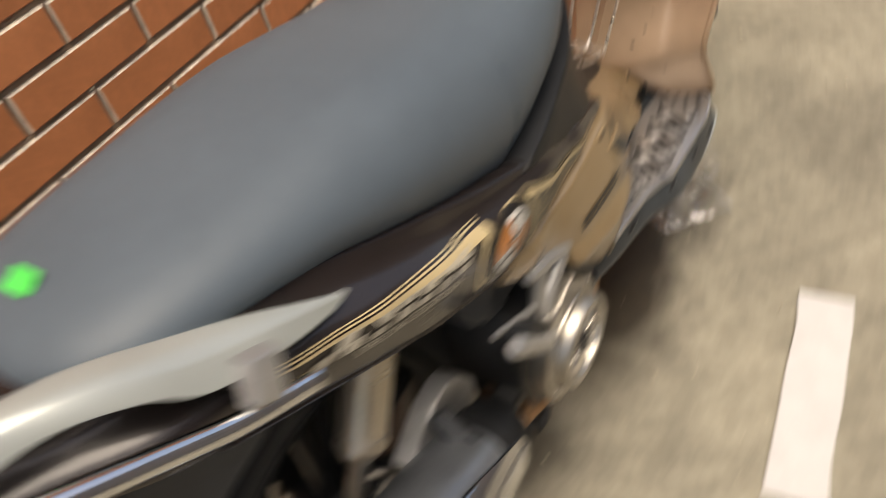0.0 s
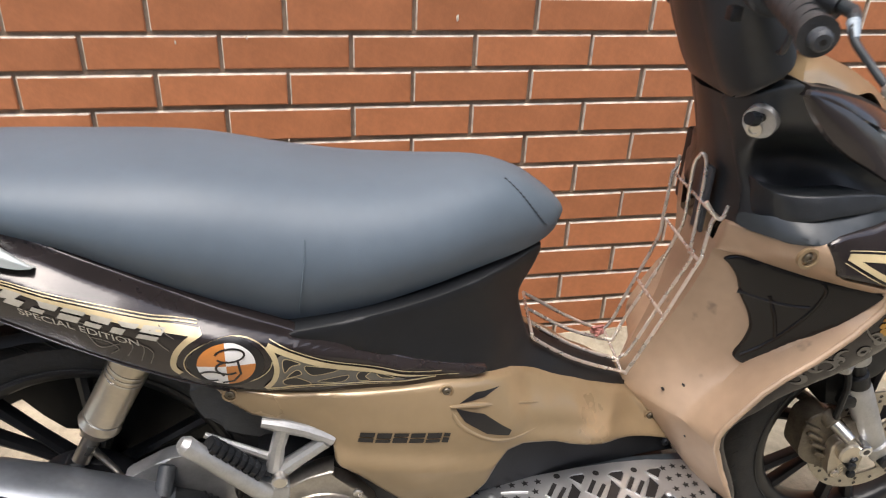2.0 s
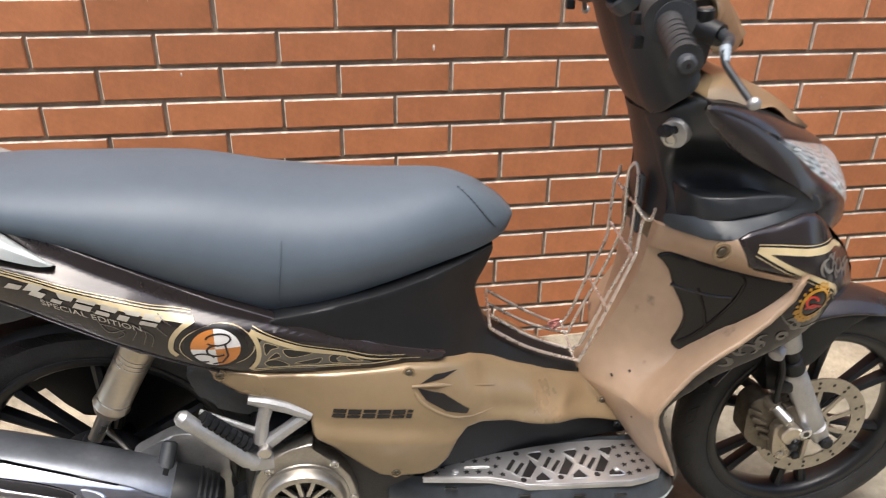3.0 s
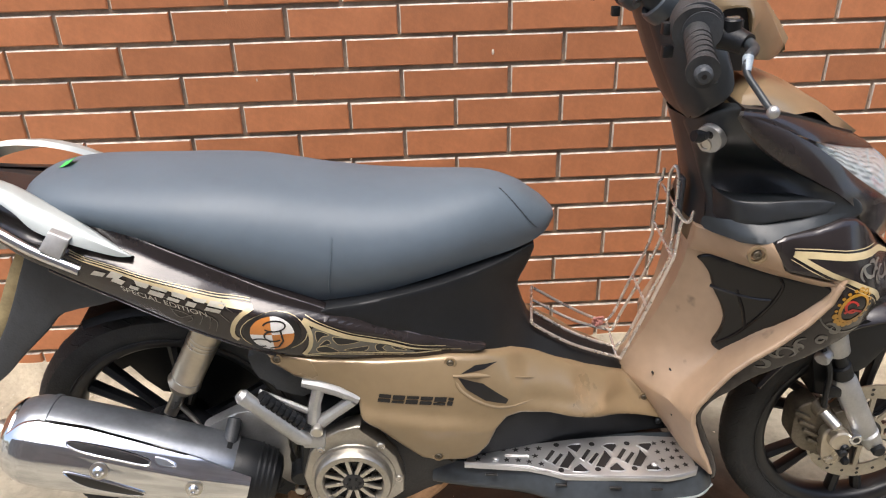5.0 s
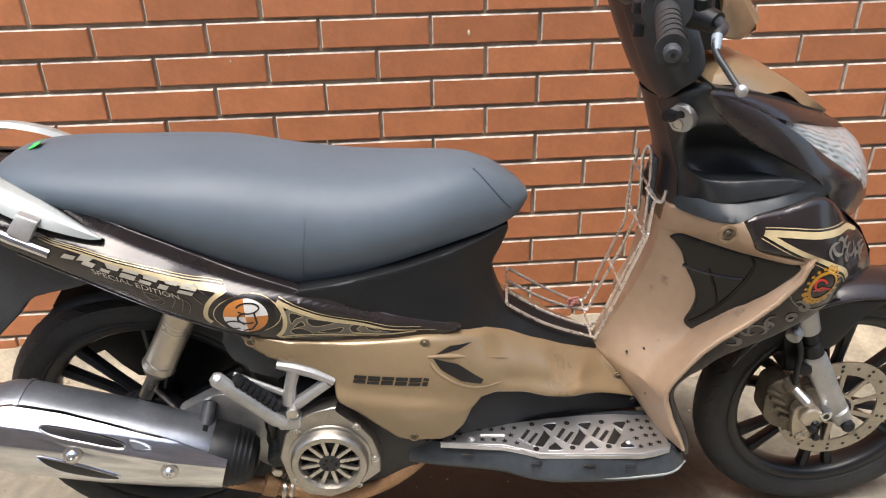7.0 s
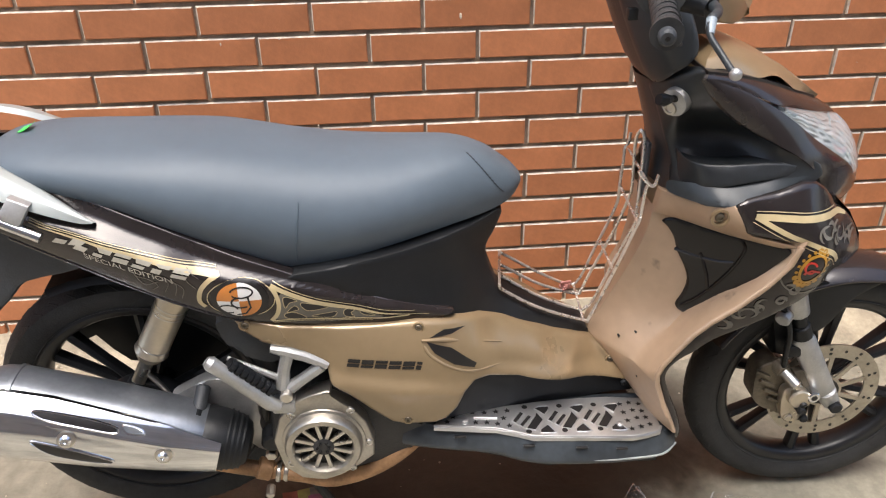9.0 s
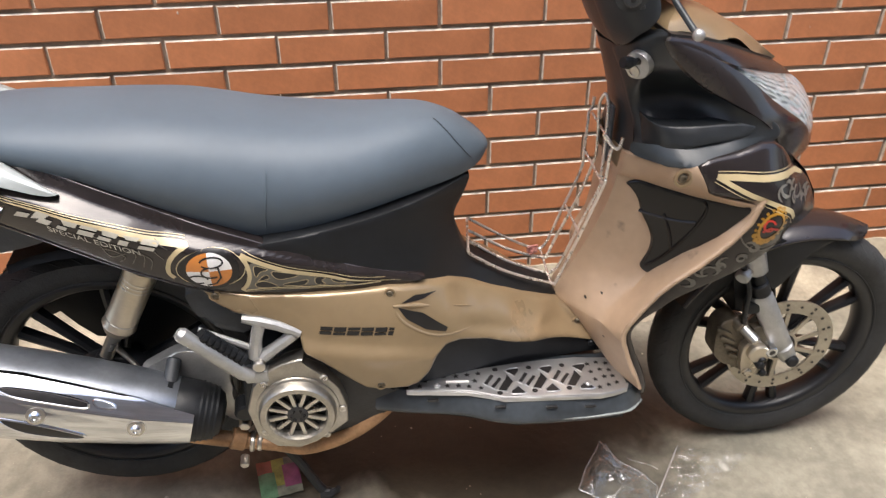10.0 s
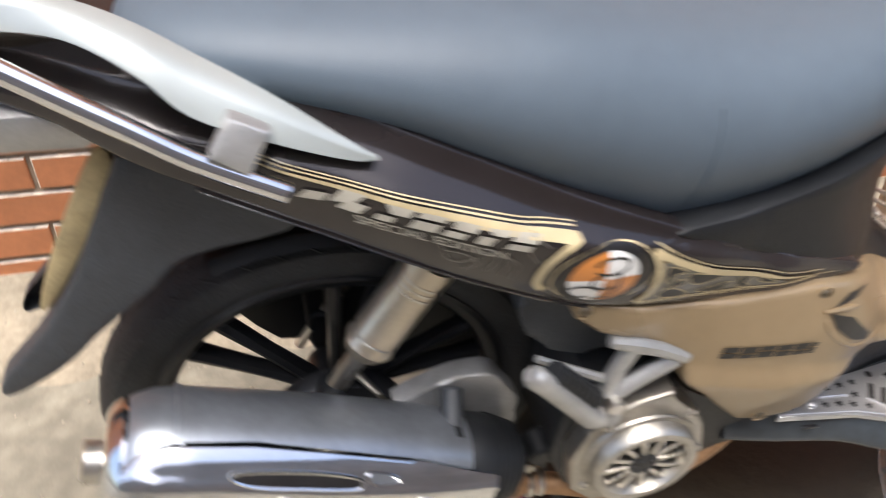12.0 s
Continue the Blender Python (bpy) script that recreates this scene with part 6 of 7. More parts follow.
part("end_band", bm_tube(bmesh.new(), [ax0 + ad * t for t in (0.047, 0.048, 0.054, 0.055)], [0.0735, 0.0765, 0.0768, 0.0745], 40), M_MUFFLER, muf)
part("end_cap", bm_tube(bmesh.new(), [ax0 - ad * 0.014, ax0 - ad * 0.012, ax0 - ad * 0.006, ax0 + ad * 0.002, ax0 + ad * 0.006], [0.03, 0.045, 0.056, 0.0625, 0.0625], 40), M_CHROME, muf)
bm = bmesh.new()
sec = []
for i in range(57):
    t = 0.002 + 0.392 * i / 56
    lo = float(np.interp(t, [0, 0.03, 0.3, 0.394], [-62, -74, -72, -50]))
    hi = float(np.interp(t, [0, 0.02, 0.045, 0.12, 0.214, 0.3, 0.394], [44, 62, 68, 69, 62, 55, 38]))
    ring = [on_shield(t, lo + (hi - lo) * k / 40, (-0.004 if k in (0, 40) else 0.0) + 0.0026 * math.exp(-((lo + (hi - lo) * k / 40 - np.interp(t, [0.02, 0.09, 0.22, 0.31, 0.39], [37, 36, 27, 22, 22])) / 5.0) ** 2)) for k in range(41)]
    ring += [on_shield(t, a, -0.008) for a in (hi, (hi + lo) / 2, lo)]
    sec.append(ring)
bm_loft(bm, sec)
heat = part("heat_shield", bm, M_CHROME, muf, "chrome muffler heat shield", angle=50)
SLOTS = (([(0.100, 41), (0.108, 46), (0.176, 45), (0.222, 40), (0.229, 35), (0.222, 31), (0.170, 33), (0.126, 35)], M_INK),
         ([(0.103, 6), (0.124, 7), (0.186, 0), (0.228, -10), (0.218, -18), (0.143, -12)], M_INK),
         ([(0.236, 43), (0.262, 41), (0.270, 35), (0.244, 34)], M_MUFFLER))
for outline, mt in SLOTS:
    loop = [p for p in spline(outline, 4, True)]
    mid = sum(loop) / len(loop)
    bm = bmesh.new()
    rings = [[bm.verts.new(on_shield(*(mid + (p - mid) * f), 0.0016)) for p in loop] for f in (1.0, 0.66, 0.33)]
    for ra, rb in zip(rings, rings[1:]):
        for k in range(len(loop)):
            bm.faces.new((ra[k], ra[(k + 1) % len(loop)], rb[(k + 1) % len(loop)], rb[k]))
    bm.faces.new(rings[-1])
    vent = part("vent_slot", bm, mt, heat)
    part("slot_lip", bm_tube(bmesh.new(), [on_shield(*p, 0.001) for p in loop], 0.002, 6, closed=True), M_CHROME, vent)
for t, deg in ((0.155, 16), (0.306, 7)):
    p = on_shield(t, deg)
    face = (my * math.cos(radians(deg)) + mz * math.sin(radians(deg)))
    tilt = Vector((0, -1, 0)).rotation_difference(face).to_matrix().to_4x4()
    part("bolt_washer", bm_lathe(bmesh.new(), [(0.0145, 0.002), (0.0145, -0.002), (0.011, -0.003), (0.0002, -0.003)], "y", p, 24, tilt=tilt), M_STEEL, heat)
    part("bolt", bm_lathe(bmesh.new(), [(0.0095, -0.002), (0.0092, -0.006), (0.006, -0.009), (0.0035, -0.009), (0.003, -0.0062), (0.0002, -0.0062)], "y", p, 18, tilt=tilt), M_CHROME, heat)
exhaust = part("exhaust_pipe", bm_tube(bmesh.new(), [tuple(p) for p in spline([(0.10, -0.125, 0.243), (0.15, -0.122, 0.224), (0.21, -0.12, 0.206), (0.26, -0.13, 0.2045), (0.31, -0.145, 0.205), (0.355, -0.15, 0.217), (0.40, -0.15, 0.236), (0.445, -0.145, 0.264), (0.49, -0.13, 0.30), (0.53, -0.10, 0.33)], 6)], 0.0150, 16), M_PIPE, bike, "heat-stained brown exhaust pipe")
part("pipe_clamp", bm_cyl(bmesh.new(), (0.178, -0.122, 0.220), (0.204, -0.12, 0.209), 0.0205, bevel=0.003), M_PIPE, exhaust)
for dx in (0.0, 0.014):
    part("clamp_band", bm_cyl(bmesh.new(), (0.211 + dx, -0.12, 0.2055), (0.220 + dx, -0.12, 0.204), 0.0195, bevel=0.002), M_STEEL, exhaust)
part("clamp_bolt", bm_cyl(bmesh.new(), (0.199, -0.128, 0.178), (0.199, -0.15, 0.172), 0.0085, seg=8, bevel=0.002), M_STEEL, exhaust)
bracket = part("muffler_bracket", bm_cyl(bmesh.new(), (0.105, -0.10, 0.40), (0.0986, -0.14, 0.3701), 0.0125, bevel=0.003), M_GREYPL, bike)
part("bracket_bolt", bm_cyl(bmesh.new(), (0.0986, -0.12, 0.3741), (0.0986, -0.156, 0.3701), 0.0125, bevel=0.003), M_BLACK, bracket)

# -- swing arm, shock, hugger --
arm = part("swing_arm", bm_prism(bmesh.new(), [tuple(p) for p in spline([(0.0398, 0.3688), (0.0787, 0.3928), (0.1105, 0.4069), (0.1534, 0.4061), (0.1724, 0.3815), (0.1931, 0.351), (0.1885, 0.3178), (0.1931, 0.2759), (0.2101, 0.2461), (0.1956, 0.2315), (0.1694, 0.254), (0.1463, 0.2939), (0.1254, 0.3352), (0.0988, 0.3561), (0.0753, 0.3633)], 3, True)], -0.095, -0.068, bevel=0.004), M_ALU, bike, "cast grey alloy swing arm")
part("far_arm", bm_prism(bmesh.new(), [(-0.05, 0.33), (0.20, 0.38), (0.24, 0.33), (-0.03, 0.28)], 0.075, 0.105, bevel=0.004), M_BLACK, arm)
for s in (-1, 1):
    p0, p1 = Vector((0.082, s * 0.072, 0.575)), Vector((-0.028, s * 0.062, 0.375))
    d = (p1 - p0).normalized()
    shock = part("shock_absorber", bm_tube(bmesh.new(), [p0, p0 + d * 0.015, p0 + d * 0.016, p0 + d * 0.13, p0 + d * 0.134, p0 + d * 0.15], [0.028, 0.029, 0.0275, 0.0275, 0.03, 0.022], 24), M_SHOCK, bike, "champagne metal shock absorber")
    for k in (0.022, 0.03, 0.038, 0.118):
        part("shock_band", bm_tube(bmesh.new(), [p0 + d * k, p0 + d * (k + 0.003)], 0.0282, 24), M_STEEL, shock)
    part("shock_rod", bm_cyl(bmesh.new(), p0 + d * 0.145, p1, 0.013, 0.012), M_STEEL, shock)
    part("shock_eye", bm_cyl(bmesh.new(), p1 + Vector((0, -0.016, 0)), p1 + Vector((0, 0.016, 0)), 0.018, bevel=0.003), M_BLACK, shock)
    part("shock_bolt", bm_cyl(bmesh.new(), p1 + Vector((0.004, s * 0.012, -0.008)), p1 + Vector((0.004, s * 0.026, -0.008)), 0.010, seg=6, bevel=0.002), M_STEEL, shock)
    part("stay", bm_tube(bmesh.new(), [p1 + Vector((0, 0, 0.005)), p1 + Vector((-0.03, 0, -0.05))], 0.007, 8), M_STEEL, shock)
bm = bmesh.new()
bm_tube(bm, [(0.0, -0.064, 0.405), (0.035, -0.068, 0.352), (-0.05, -0.066, 0.345)], 0.006, 8)
part("axle_stay", bm, M_STEEL, arm)
bm = bmesh.new()
bm_lathe(bm, [(0.012, -0.07), (0.075, -0.066), (0.082, -0.05), (0.082, -0.04), (0.012, -0.04)], "y", (RX, 0, RZ), 32, close=True)
part("drum", bm, M_WHEEL, rear_wheel)
part("rear_axle", bm_cyl(bmesh.new(), (RX, -0.12, RZ), (RX, 0.12, RZ), 0.010), M_STEEL, bike)
bm = bmesh.new()
sec = []
for i in range(17):
    a = radians(-30 + 9 * i)
    sec.append([Vector((RX + r * math.cos(a), y, RZ + r * math.sin(a))) for r, y in ((0.285, -0.06), (0.297, -0.05), (0.302, 0), (0.297, 0.05), (0.285, 0.06), (0.293, 0), )])
bm_loft(bm, sec)
part("inner_guard", bm, M_BLACK, bike)
part("chain_case", bm_prism(bmesh.new(), [(-0.02, 0.25), (-0.045, 0.34), (-0.05, 0.44), (-0.03, 0.54), (0.08, 0.60), (0.26, 0.6), (0.30, 0.4), (0.26, 0.26)], 0.055, 0.095, bevel=0.008), M_BLACK, bike)
# black panel stands for the inner guard and the wall's shade behind the wheel
part("far_guard", bm_prism(bmesh.new(), [(-0.205, 0.41), (-0.17, 0.388), (-0.133, 0.405), (-0.108, 0.370), (-0.08, 0.341), (-0.014, 0.331), (0.1, 0.40), (0.05, 0.56), (-0.1, 0.56), (-0.21, 0.50)], 0.062, 0.075), M_BLACK, bike)
part("battery_box", bm_prism(bmesh.new(), [(0.02, 0.64), (0.05, 0.55), (0.2, 0.42), (0.27, 0.46), (0.28, 0.62)], 0.06, 0.12, bevel=0.008), M_BLACK, bike)
RF = [(-0.18, 0.72, 0.072), (-0.10, 0.690, 0.082), (-0.045, 0.665, 0.086), (-0.06, 0.636, 0.086), (-0.148, 0.615, 0.084), (-0.185, 0.58, 0.083), (-0.245, 0.525, 0.08), (-0.28, 0.49, 0.08), (-0.33, 0.455, 0.076), (-0.352, 0.45, 0.074), (-0.345, 0.475, 0.074), (-0.305, 0.52, 0.076), (-0.262, 0.58, 0.076), (-0.232, 0.635, 0.074), (-0.2, 0.70, 0.072)]
flap, _, _ = shell("rear_fender", RF, M_GREYPL, bike, edge=0.006, thick=0.02, mirror=True, label="grey-black plastic rear mudguard")
# plain tan strip along the rear edge of the mudguard
shell("reflector_strip", [(-0.212, 0.715, 0.058), (-0.197, 0.706, 0.060), (-0.222, 0.649, 0.062), (-0.272, 0.567, 0.062), (-0.293, 0.552, 0.062), (-0.264, 0.622, 0.059)], M_TAN, flap, edge=0.003, thick=0.006, label="plain tan strip beside the rear mudguard")
bm = bmesh.new()
bm_box(bm, -0.36, -0.27, -0.06, 0.06, 0.73, 0.785, bevel=0.012)
part("tail_lamp", bm, M_RED, bike, "red tail lamp")
part("tail_bracket", bm_box(bmesh.new(), -0.29, -0.20, -0.085, 0.085, 0.735, 0.77, bevel=0.008), M_ALU, bike)

# -- engine side: clutch cover, rotor guard, casing --
casing = part("engine_casing", bm_prism(bmesh.new(), [(0.25, 0.43), (0.337, 0.440), (0.37, 0.405), (0.41, 0.365), (0.45, 0.345), (0.49, 0.345), (0.51, 0.315), (0.465, 0.282), (0.42, 0.256), (0.36, 0.232), (0.30, 0.222), (0.25, 0.24), (0.22, 0.3), (0.225, 0.39)], -0.155, 0.14, bevel=0.012), M_CASE, bike, "dark grey engine casing")
CL = [(0.2303, 0.3366), (0.2451, 0.3866), (0.2704, 0.4192), (0.2998, 0.4326), (0.3284, 0.4412), (0.3339, 0.4407), (0.3344, 0.4249), (0.363, 0.4078), (0.3888, 0.3705), (0.4005, 0.3266), (0.3995, 0.2946), (0.3703, 0.2728), (0.3407, 0.2506), (0.3097, 0.2396), (0.2706, 0.2476), (0.2413, 0.2768)]
clutch = part("clutch_cover", bm_prism(bmesh.new(), CL, -0.182, -0.15, bevel=0.004), M_CLUTCH, bike, "dull metal clutch cover")
bm = bmesh.new()
CC = (0.3156, 0, 0.3332)
bm_lathe(bm, [(0.072, -0.18), (0.0705, -0.185), (0.0665, -0.187), (0.0655, -0.199), (0.0625, -0.2035), (0.056, -0.2045), (0.0525, -0.203), (0.050, -0.196), (0.048, -0.184), (0.0002, -0.184)], "y", CC, 48)
ringp = part("rotor_ring", bm, M_CLUTCH, clutch)
part("rotor_back", bm_lathe(bmesh.new(), [(0.048, -0.1855), (0.0002, -0.1855)], "y", CC, 32), M_INK, ringp)
for i in range(12):
    a = radians(i * 30 + 10)
    m = Matrix.Translation(CC) @ Matrix.Rotation(-a, 4, "Y")
    bm = bmesh.new()
    bm_box(bm, 0.017, 0.050, -0.197, -0.188, -0.0036, 0.0036, bevel=0.0015, m=m)
    part("rotor_vane", bm, M_STEEL, ringp)
part("rotor_hub", bm_lathe(bmesh.new(), [(0.018, -0.187), (0.018, -0.197), (0.014, -0.199), (0.0002, -0.199)], "y", CC, 24), M_CASE, ringp)
for i in range(6):
    a = radians(i * 60)
    screw(CC[0] + 0.011 * math.cos(a), CC[2] + 0.011 * math.sin(a), -0.199, 0.0028, M_INK, ringp)
for x, z in [(0.3651, 0.3986), (0.3917, 0.3257), (0.36, 0.2679), (0.2551, 0.2847), (0.2649, 0.3945)]:
    screw(x, z, -0.1825, 0.007, M_STEEL, clutch, "cover_bolt")

# -- pillion footrest on its bracket --
holder = part("footrest_bracket", bm_tube(bmesh.new(), [(0.245, -0.168, 0.524), (0.27, -0.168, 0.518), (0.30, -0.170, 0.508), (0.335, -0.172, 0.49)], [0.007, 0.011, 0.010, 0.009], 10), M_ALU, bike, "cast alloy pillion footrest bracket")
part("bracket_arm", bm_tube(bmesh.new(), [(0.272, -0.168, 0.515), (0.262, -0.168, 0.48), (0.256, -0.168, 0.445)], [0.011, 0.010, 0.012], 10), M_ALU, holder)
part("bracket_arm", bm_tube(bmesh.new(), [(0.325, -0.171, 0.488), (0.29, -0.169, 0.460), (0.262, -0.168, 0.438)], [0.010, 0.010, 0.012], 10), M_ALU, holder)
part("bracket_arm", bm_tube(bmesh.new(), [(0.172, -0.16, 0.503), (0.20, -0.162, 0.488), (0.25, -0.165, 0.462)], [0.004, 0.005, 0.006], 8), M_ALU, holder)
part("bracket_bolt", bm_cyl(bmesh.new(), (0.263, -0.17, 0.437), (0.263, -0.19, 0.437), 0.0105, seg=16, bevel=0.002), M_STEEL, holder)
part("bracket_lug", bm_box(bmesh.new(), 0.236, 0.275, -0.186, -0.160, 0.40, 0.425, bevel=0.005), M_ALU, holder)
bm = bmesh.new()
bm_tube(bm, [(0.248, -0.182, 0.415), (0.235, -0.186, 0.426), (0.17, -0.196, 0.505), (0.155, -0.198, 0.523), (0.150, -0.198, 0.528)], [0.010, 0.0125, 0.0115, 0.0125, 0.008], 12)
peg = part("footrest", bm, M_ALU, bike, "folded alloy footrest with rubber")
bm = bmesh.new()
bm_tube(bm, [(0.238, -0.176, 0.446), (0.18, -0.186, 0.512)], [0.011, 0.011], 10)
rub = part("footrest_rubber", bm, M_BLACK, peg)
for i in range(8):
    c = Vector((0.235, -0.178, 0.450)).lerp(Vector((0.184, -0.187, 0.508)), i / 7)
    bm = bmesh.new()
    bm_tube(bm, [c + Vector((0.003, 0.0003, -0.003)), c + Vector((-0.002, -0.0003, 0.002))], 0.0125, 10)
    part("rubber_rib", bm, M_BLACK, rub)
part("brake_switch", bm_cyl(bmesh.new(), (0.215, -0.11, 0.30), (0.218, -0.145, 0.295), 0.02, bevel=0.004), M_BLACK, bike)
part("casing_bolt", bm_cyl(bmesh.new(), (0.208, -0.1, 0.255), (0.208, -0.13, 0.25), 0.011, seg=6, bevel=0.002), M_STEEL, bike)

# -- centre stand --
for s in (-1, 1):
    leg = part("stand_leg", bm_tube(bmesh.new(), [tuple(p) for p in spline([(0.25, s * 0.07, 0.16), (0.29, s * 0.075, 0.09), (0.325, s * 0.085, 0.022), (0.345, s * 0.09, 0.012)], 5)], 0.0095, 10), M_CASE, bike, "dirty steel centre stand leg")
    part("stand_foot", bm_tube(bmesh.new(), [(0.325, s * 0.088, 0.010), (0.345, s * 0.092, 0.010), (0.358, s * 0.095, 0.022), (0.362, s * 0.096, 0.03)], [0.010, 0.010, 0.007, 0.005], 8), M_CASE, leg)
part("stand_bar", bm_tube(bmesh.new(), [(0.25, -0.08, 0.17), (0.25, 0.08, 0.17)], 0.012, 10), M_CASE, bike)

# ==== the other motorcycle, parked in front ====
M_ALLOY = material("alloy_wheel_silver", (0.23, 0.23, 0.225), 0.45, metal=0.4, vary=0.1, scale=20)
M_DARKTYRE = material("dark_tyre_rubber", (0.014, 0.014, 0.0145), 0.75, vary=0.25, scale=12, bump=0.3, bump_scale=300, spec=0.2)
M_NAVY = material("blue_black_panel", (0.012, 0.016, 0.022), 0.25, vary=0.2, scale=8, coat=0.4)
M_FLAPGREY = material("grey_blue_guard", (0.13, 0.145, 0.165), 0.28, vary=0.1, scale=8, coat=0.3)
M_PLATEWHITE = material("white_number_plate", (0.72, 0.74, 0.74), 0.45, vary=0.06, scale=30)
other = thing("parked_motorcycle", pose(2.39, -0.455, 0, 0, 0, -4), "blue-black motorcycle parked ahead with a white rear plate", "motorcycle")
R2 = 0.298
hub2 = part("rear_wheel", bm_lathe(bmesh.new(), [(0.01, -0.085), (0.03, -0.085), (0.05, -0.07), (0.07, -0.05), (0.075, 0.03), (0.03, 0.05), (0.01, 0.05)], "y", (0, 0, R2), 28, close=True), M_ALLOY, other)
part("tyre", bm_lathe(bmesh.new(), [(R2 - 0.075, -0.03), (R2 - 0.05, -0.045), (R2 - 0.02, -0.043), (R2 - 0.004, -0.025), (R2, 0), (R2 - 0.004, 0.025), (R2 - 0.02, 0.043), (R2 - 0.05, 0.045), (R2 - 0.075, 0.03)], "y", (0, 0, R2), 64, close=True), M_DARKTYRE, hub2)
part("rim", bm_lathe(bmesh.new(), [(R2 - 0.07, -0.035), (R2 - 0.078, -0.038), (R2 - 0.095, -0.028), (R2 - 0.1, 0), (R2 - 0.095, 0.028), (R2 - 0.07, 0.035), (R2 - 0.08, 0)], "y", (0, 0, R2), 48, close=True), M_ALLOY, hub2)
for i in range(5):
    a = radians(20 + 72 * i)
    u, n = Vector((math.cos(a), 0, math.sin(a))), Vector((-math.sin(a), 0, math.cos(a)))
    c = Vector((0, -0.005, R2))
    bm = bmesh.new()
    bm_loft(bm, [[c + u * r + n * (wd * math.cos(q)) + Vector((0, 0.018 * math.sin(q), 0)) for q in (radians(z) for z in range(0, 360, 45))] for r, wd in ((0.05, 0.024), (0.11, 0.017), (R2 - 0.092, 0.022))])
    part("spoke", bm, M_ALLOY, hub2)
part("axle_nut", bm_cyl(bmesh.new(), (0, -0.08, R2), (0, -0.105, R2), 0.018, seg=12, bevel=0.003), M_BLACK, hub2)
part("brake_plate", bm_lathe(bmesh.new(), [(0.085, -0.055), (0.082, -0.07), (0.05, -0.078), (0.012, -0.08)], "y", (0, 0, R2), 28), M_ALLOY, hub2)
part("brake_arm", bm_tube(bmesh.new(), [(0.02, -0.095, R2 + 0.03), (0.05, -0.1, R2 + 0.08), (0.10, -0.1, R2 + 0.085)], [0.012, 0.012, 0.016], 10), M_CHROME, other)
part("swing_arm", bm_prism(bmesh.new(), [(-0.03, R2 - 0.05), (-0.05, R2), (-0.02, R2 + 0.06), (0.08, R2 + 0.09), (0.5, R2 + 0.11), (0.55, R2 - 0.05), (0.4, R2 - 0.13), (0.14, R2 - 0.09)], -0.125, -0.075, bevel=0.012), M_BLACK, other)
part("muffler", bm_tube(bmesh.new(), [(0.02, -0.15, R2 + 0.05), (0.06, -0.15, R2 + 0.05), (0.45, -0.14, R2 - 0.02), (0.6, -0.12, R2 - 0.06)], [0.045, 0.055, 0.05, 0.03], 20), M_GREYPL, other)
part("shock_absorber", bm_cyl(bmesh.new(), (0.02, -0.11, R2 + 0.03), (0.09, -0.11, 0.62), 0.024, bevel=0.004), M_BLACK, other)
guard = part("rear_guard", bm_loft(bmesh.new(), [[Vector((x, -w, z)), Vector((x - 0.014, -w * 0.6, z + 0.004)), Vector((x - 0.018, 0, z + 0.005)), Vector((x - 0.014, w * 0.6, z + 0.004)), Vector((x, w, z)), Vector((x + 0.01, 0, z))] for x, z, w in ((-0.275, 0.40, 0.06), (-0.255, 0.46, 0.066), (-0.225, 0.53, 0.072), (-0.17, 0.62, 0.077), (-0.09, 0.71, 0.08))]), M_FLAPGREY, other, "grey-blue plastic rear guard")
part("guard_side", bm_prism(bmesh.new(), [(-0.255, 0.41), (-0.19, 0.44), (-0.10, 0.56), (0.0, 0.64), (-0.07, 0.72), (-0.18, 0.58)], -0.065, 0.065, bevel=0.01), M_NAVY, guard)
pm = pose(-0.20, -0.02, 0.67, 0, -42, 0)
bm = bmesh.new()
bm_box(bm, -0.002, 0.002, -0.105, 0.105, -0.082, 0.082, bevel=0.001, m=pm)
nplate = part("number_plate", bm, M_PLATEWHITE, other, "white number plate with dark bars")
for zz, ys in ((0.028, (-0.055, -0.02, 0.02, 0.055)), (-0.03, (-0.062, -0.022, 0.02, 0.06))):
    for y in ys:
        part("plate_bar", bm_box(bmesh.new(), -0.0035, -0.0025, y - 0.007, y + 0.007, zz - 0.014, zz + 0.014, m=pm), M_FLAPGREY, nplate, smooth=False)
body = part("tail_body", bm_loft(bmesh.new(), [[Vector((x, w * math.cos(q), zc + h * math.sin(q))) for q in (radians(k) for k in range(0, 360, 30))] for x, zc, w, h in ((-0.25, 0.82, 0.05, 0.03), (-0.15, 0.80, 0.09, 0.06), (0.1, 0.74, 0.14, 0.11), (0.5, 0.66, 0.15, 0.14), (0.9, 0.6, 0.12, 0.15))]), M_NAVY, other, "blue-black tail body")
part("tail_lamp", bm_box(bmesh.new(), -0.27, -0.2, -0.06, 0.06, 0.76, 0.815, bevel=0.012), M_RED, body)
part("seat", bm_loft(bmesh.new(), [[Vector((x, w * math.cos(q), zc + h * math.sin(q))) for q in (radians(k) for k in range(0, 360, 30))] for x, zc, w, h in ((-0.12, 0.86, 0.08, 0.03), (0.1, 0.84, 0.12, 0.05), (0.5, 0.78, 0.12, 0.06), (0.75, 0.74, 0.06, 0.05))]), M_BLACK, other)
part("engine_block", bm_box(bmesh.new(), 0.24, 0.8, -0.14, 0.12, 0.12, 0.5, bevel=0.03), M_CASE, other)
fw = part("front_wheel", bm_lathe(bmesh.new(), [(0.2, -0.03), (0.235, -0.038), (0.262, 0), (0.235, 0.038), (0.2, 0.03)], "y", (1.25, 0, 0.262), 40, close=True), M_DARKTYRE, other)
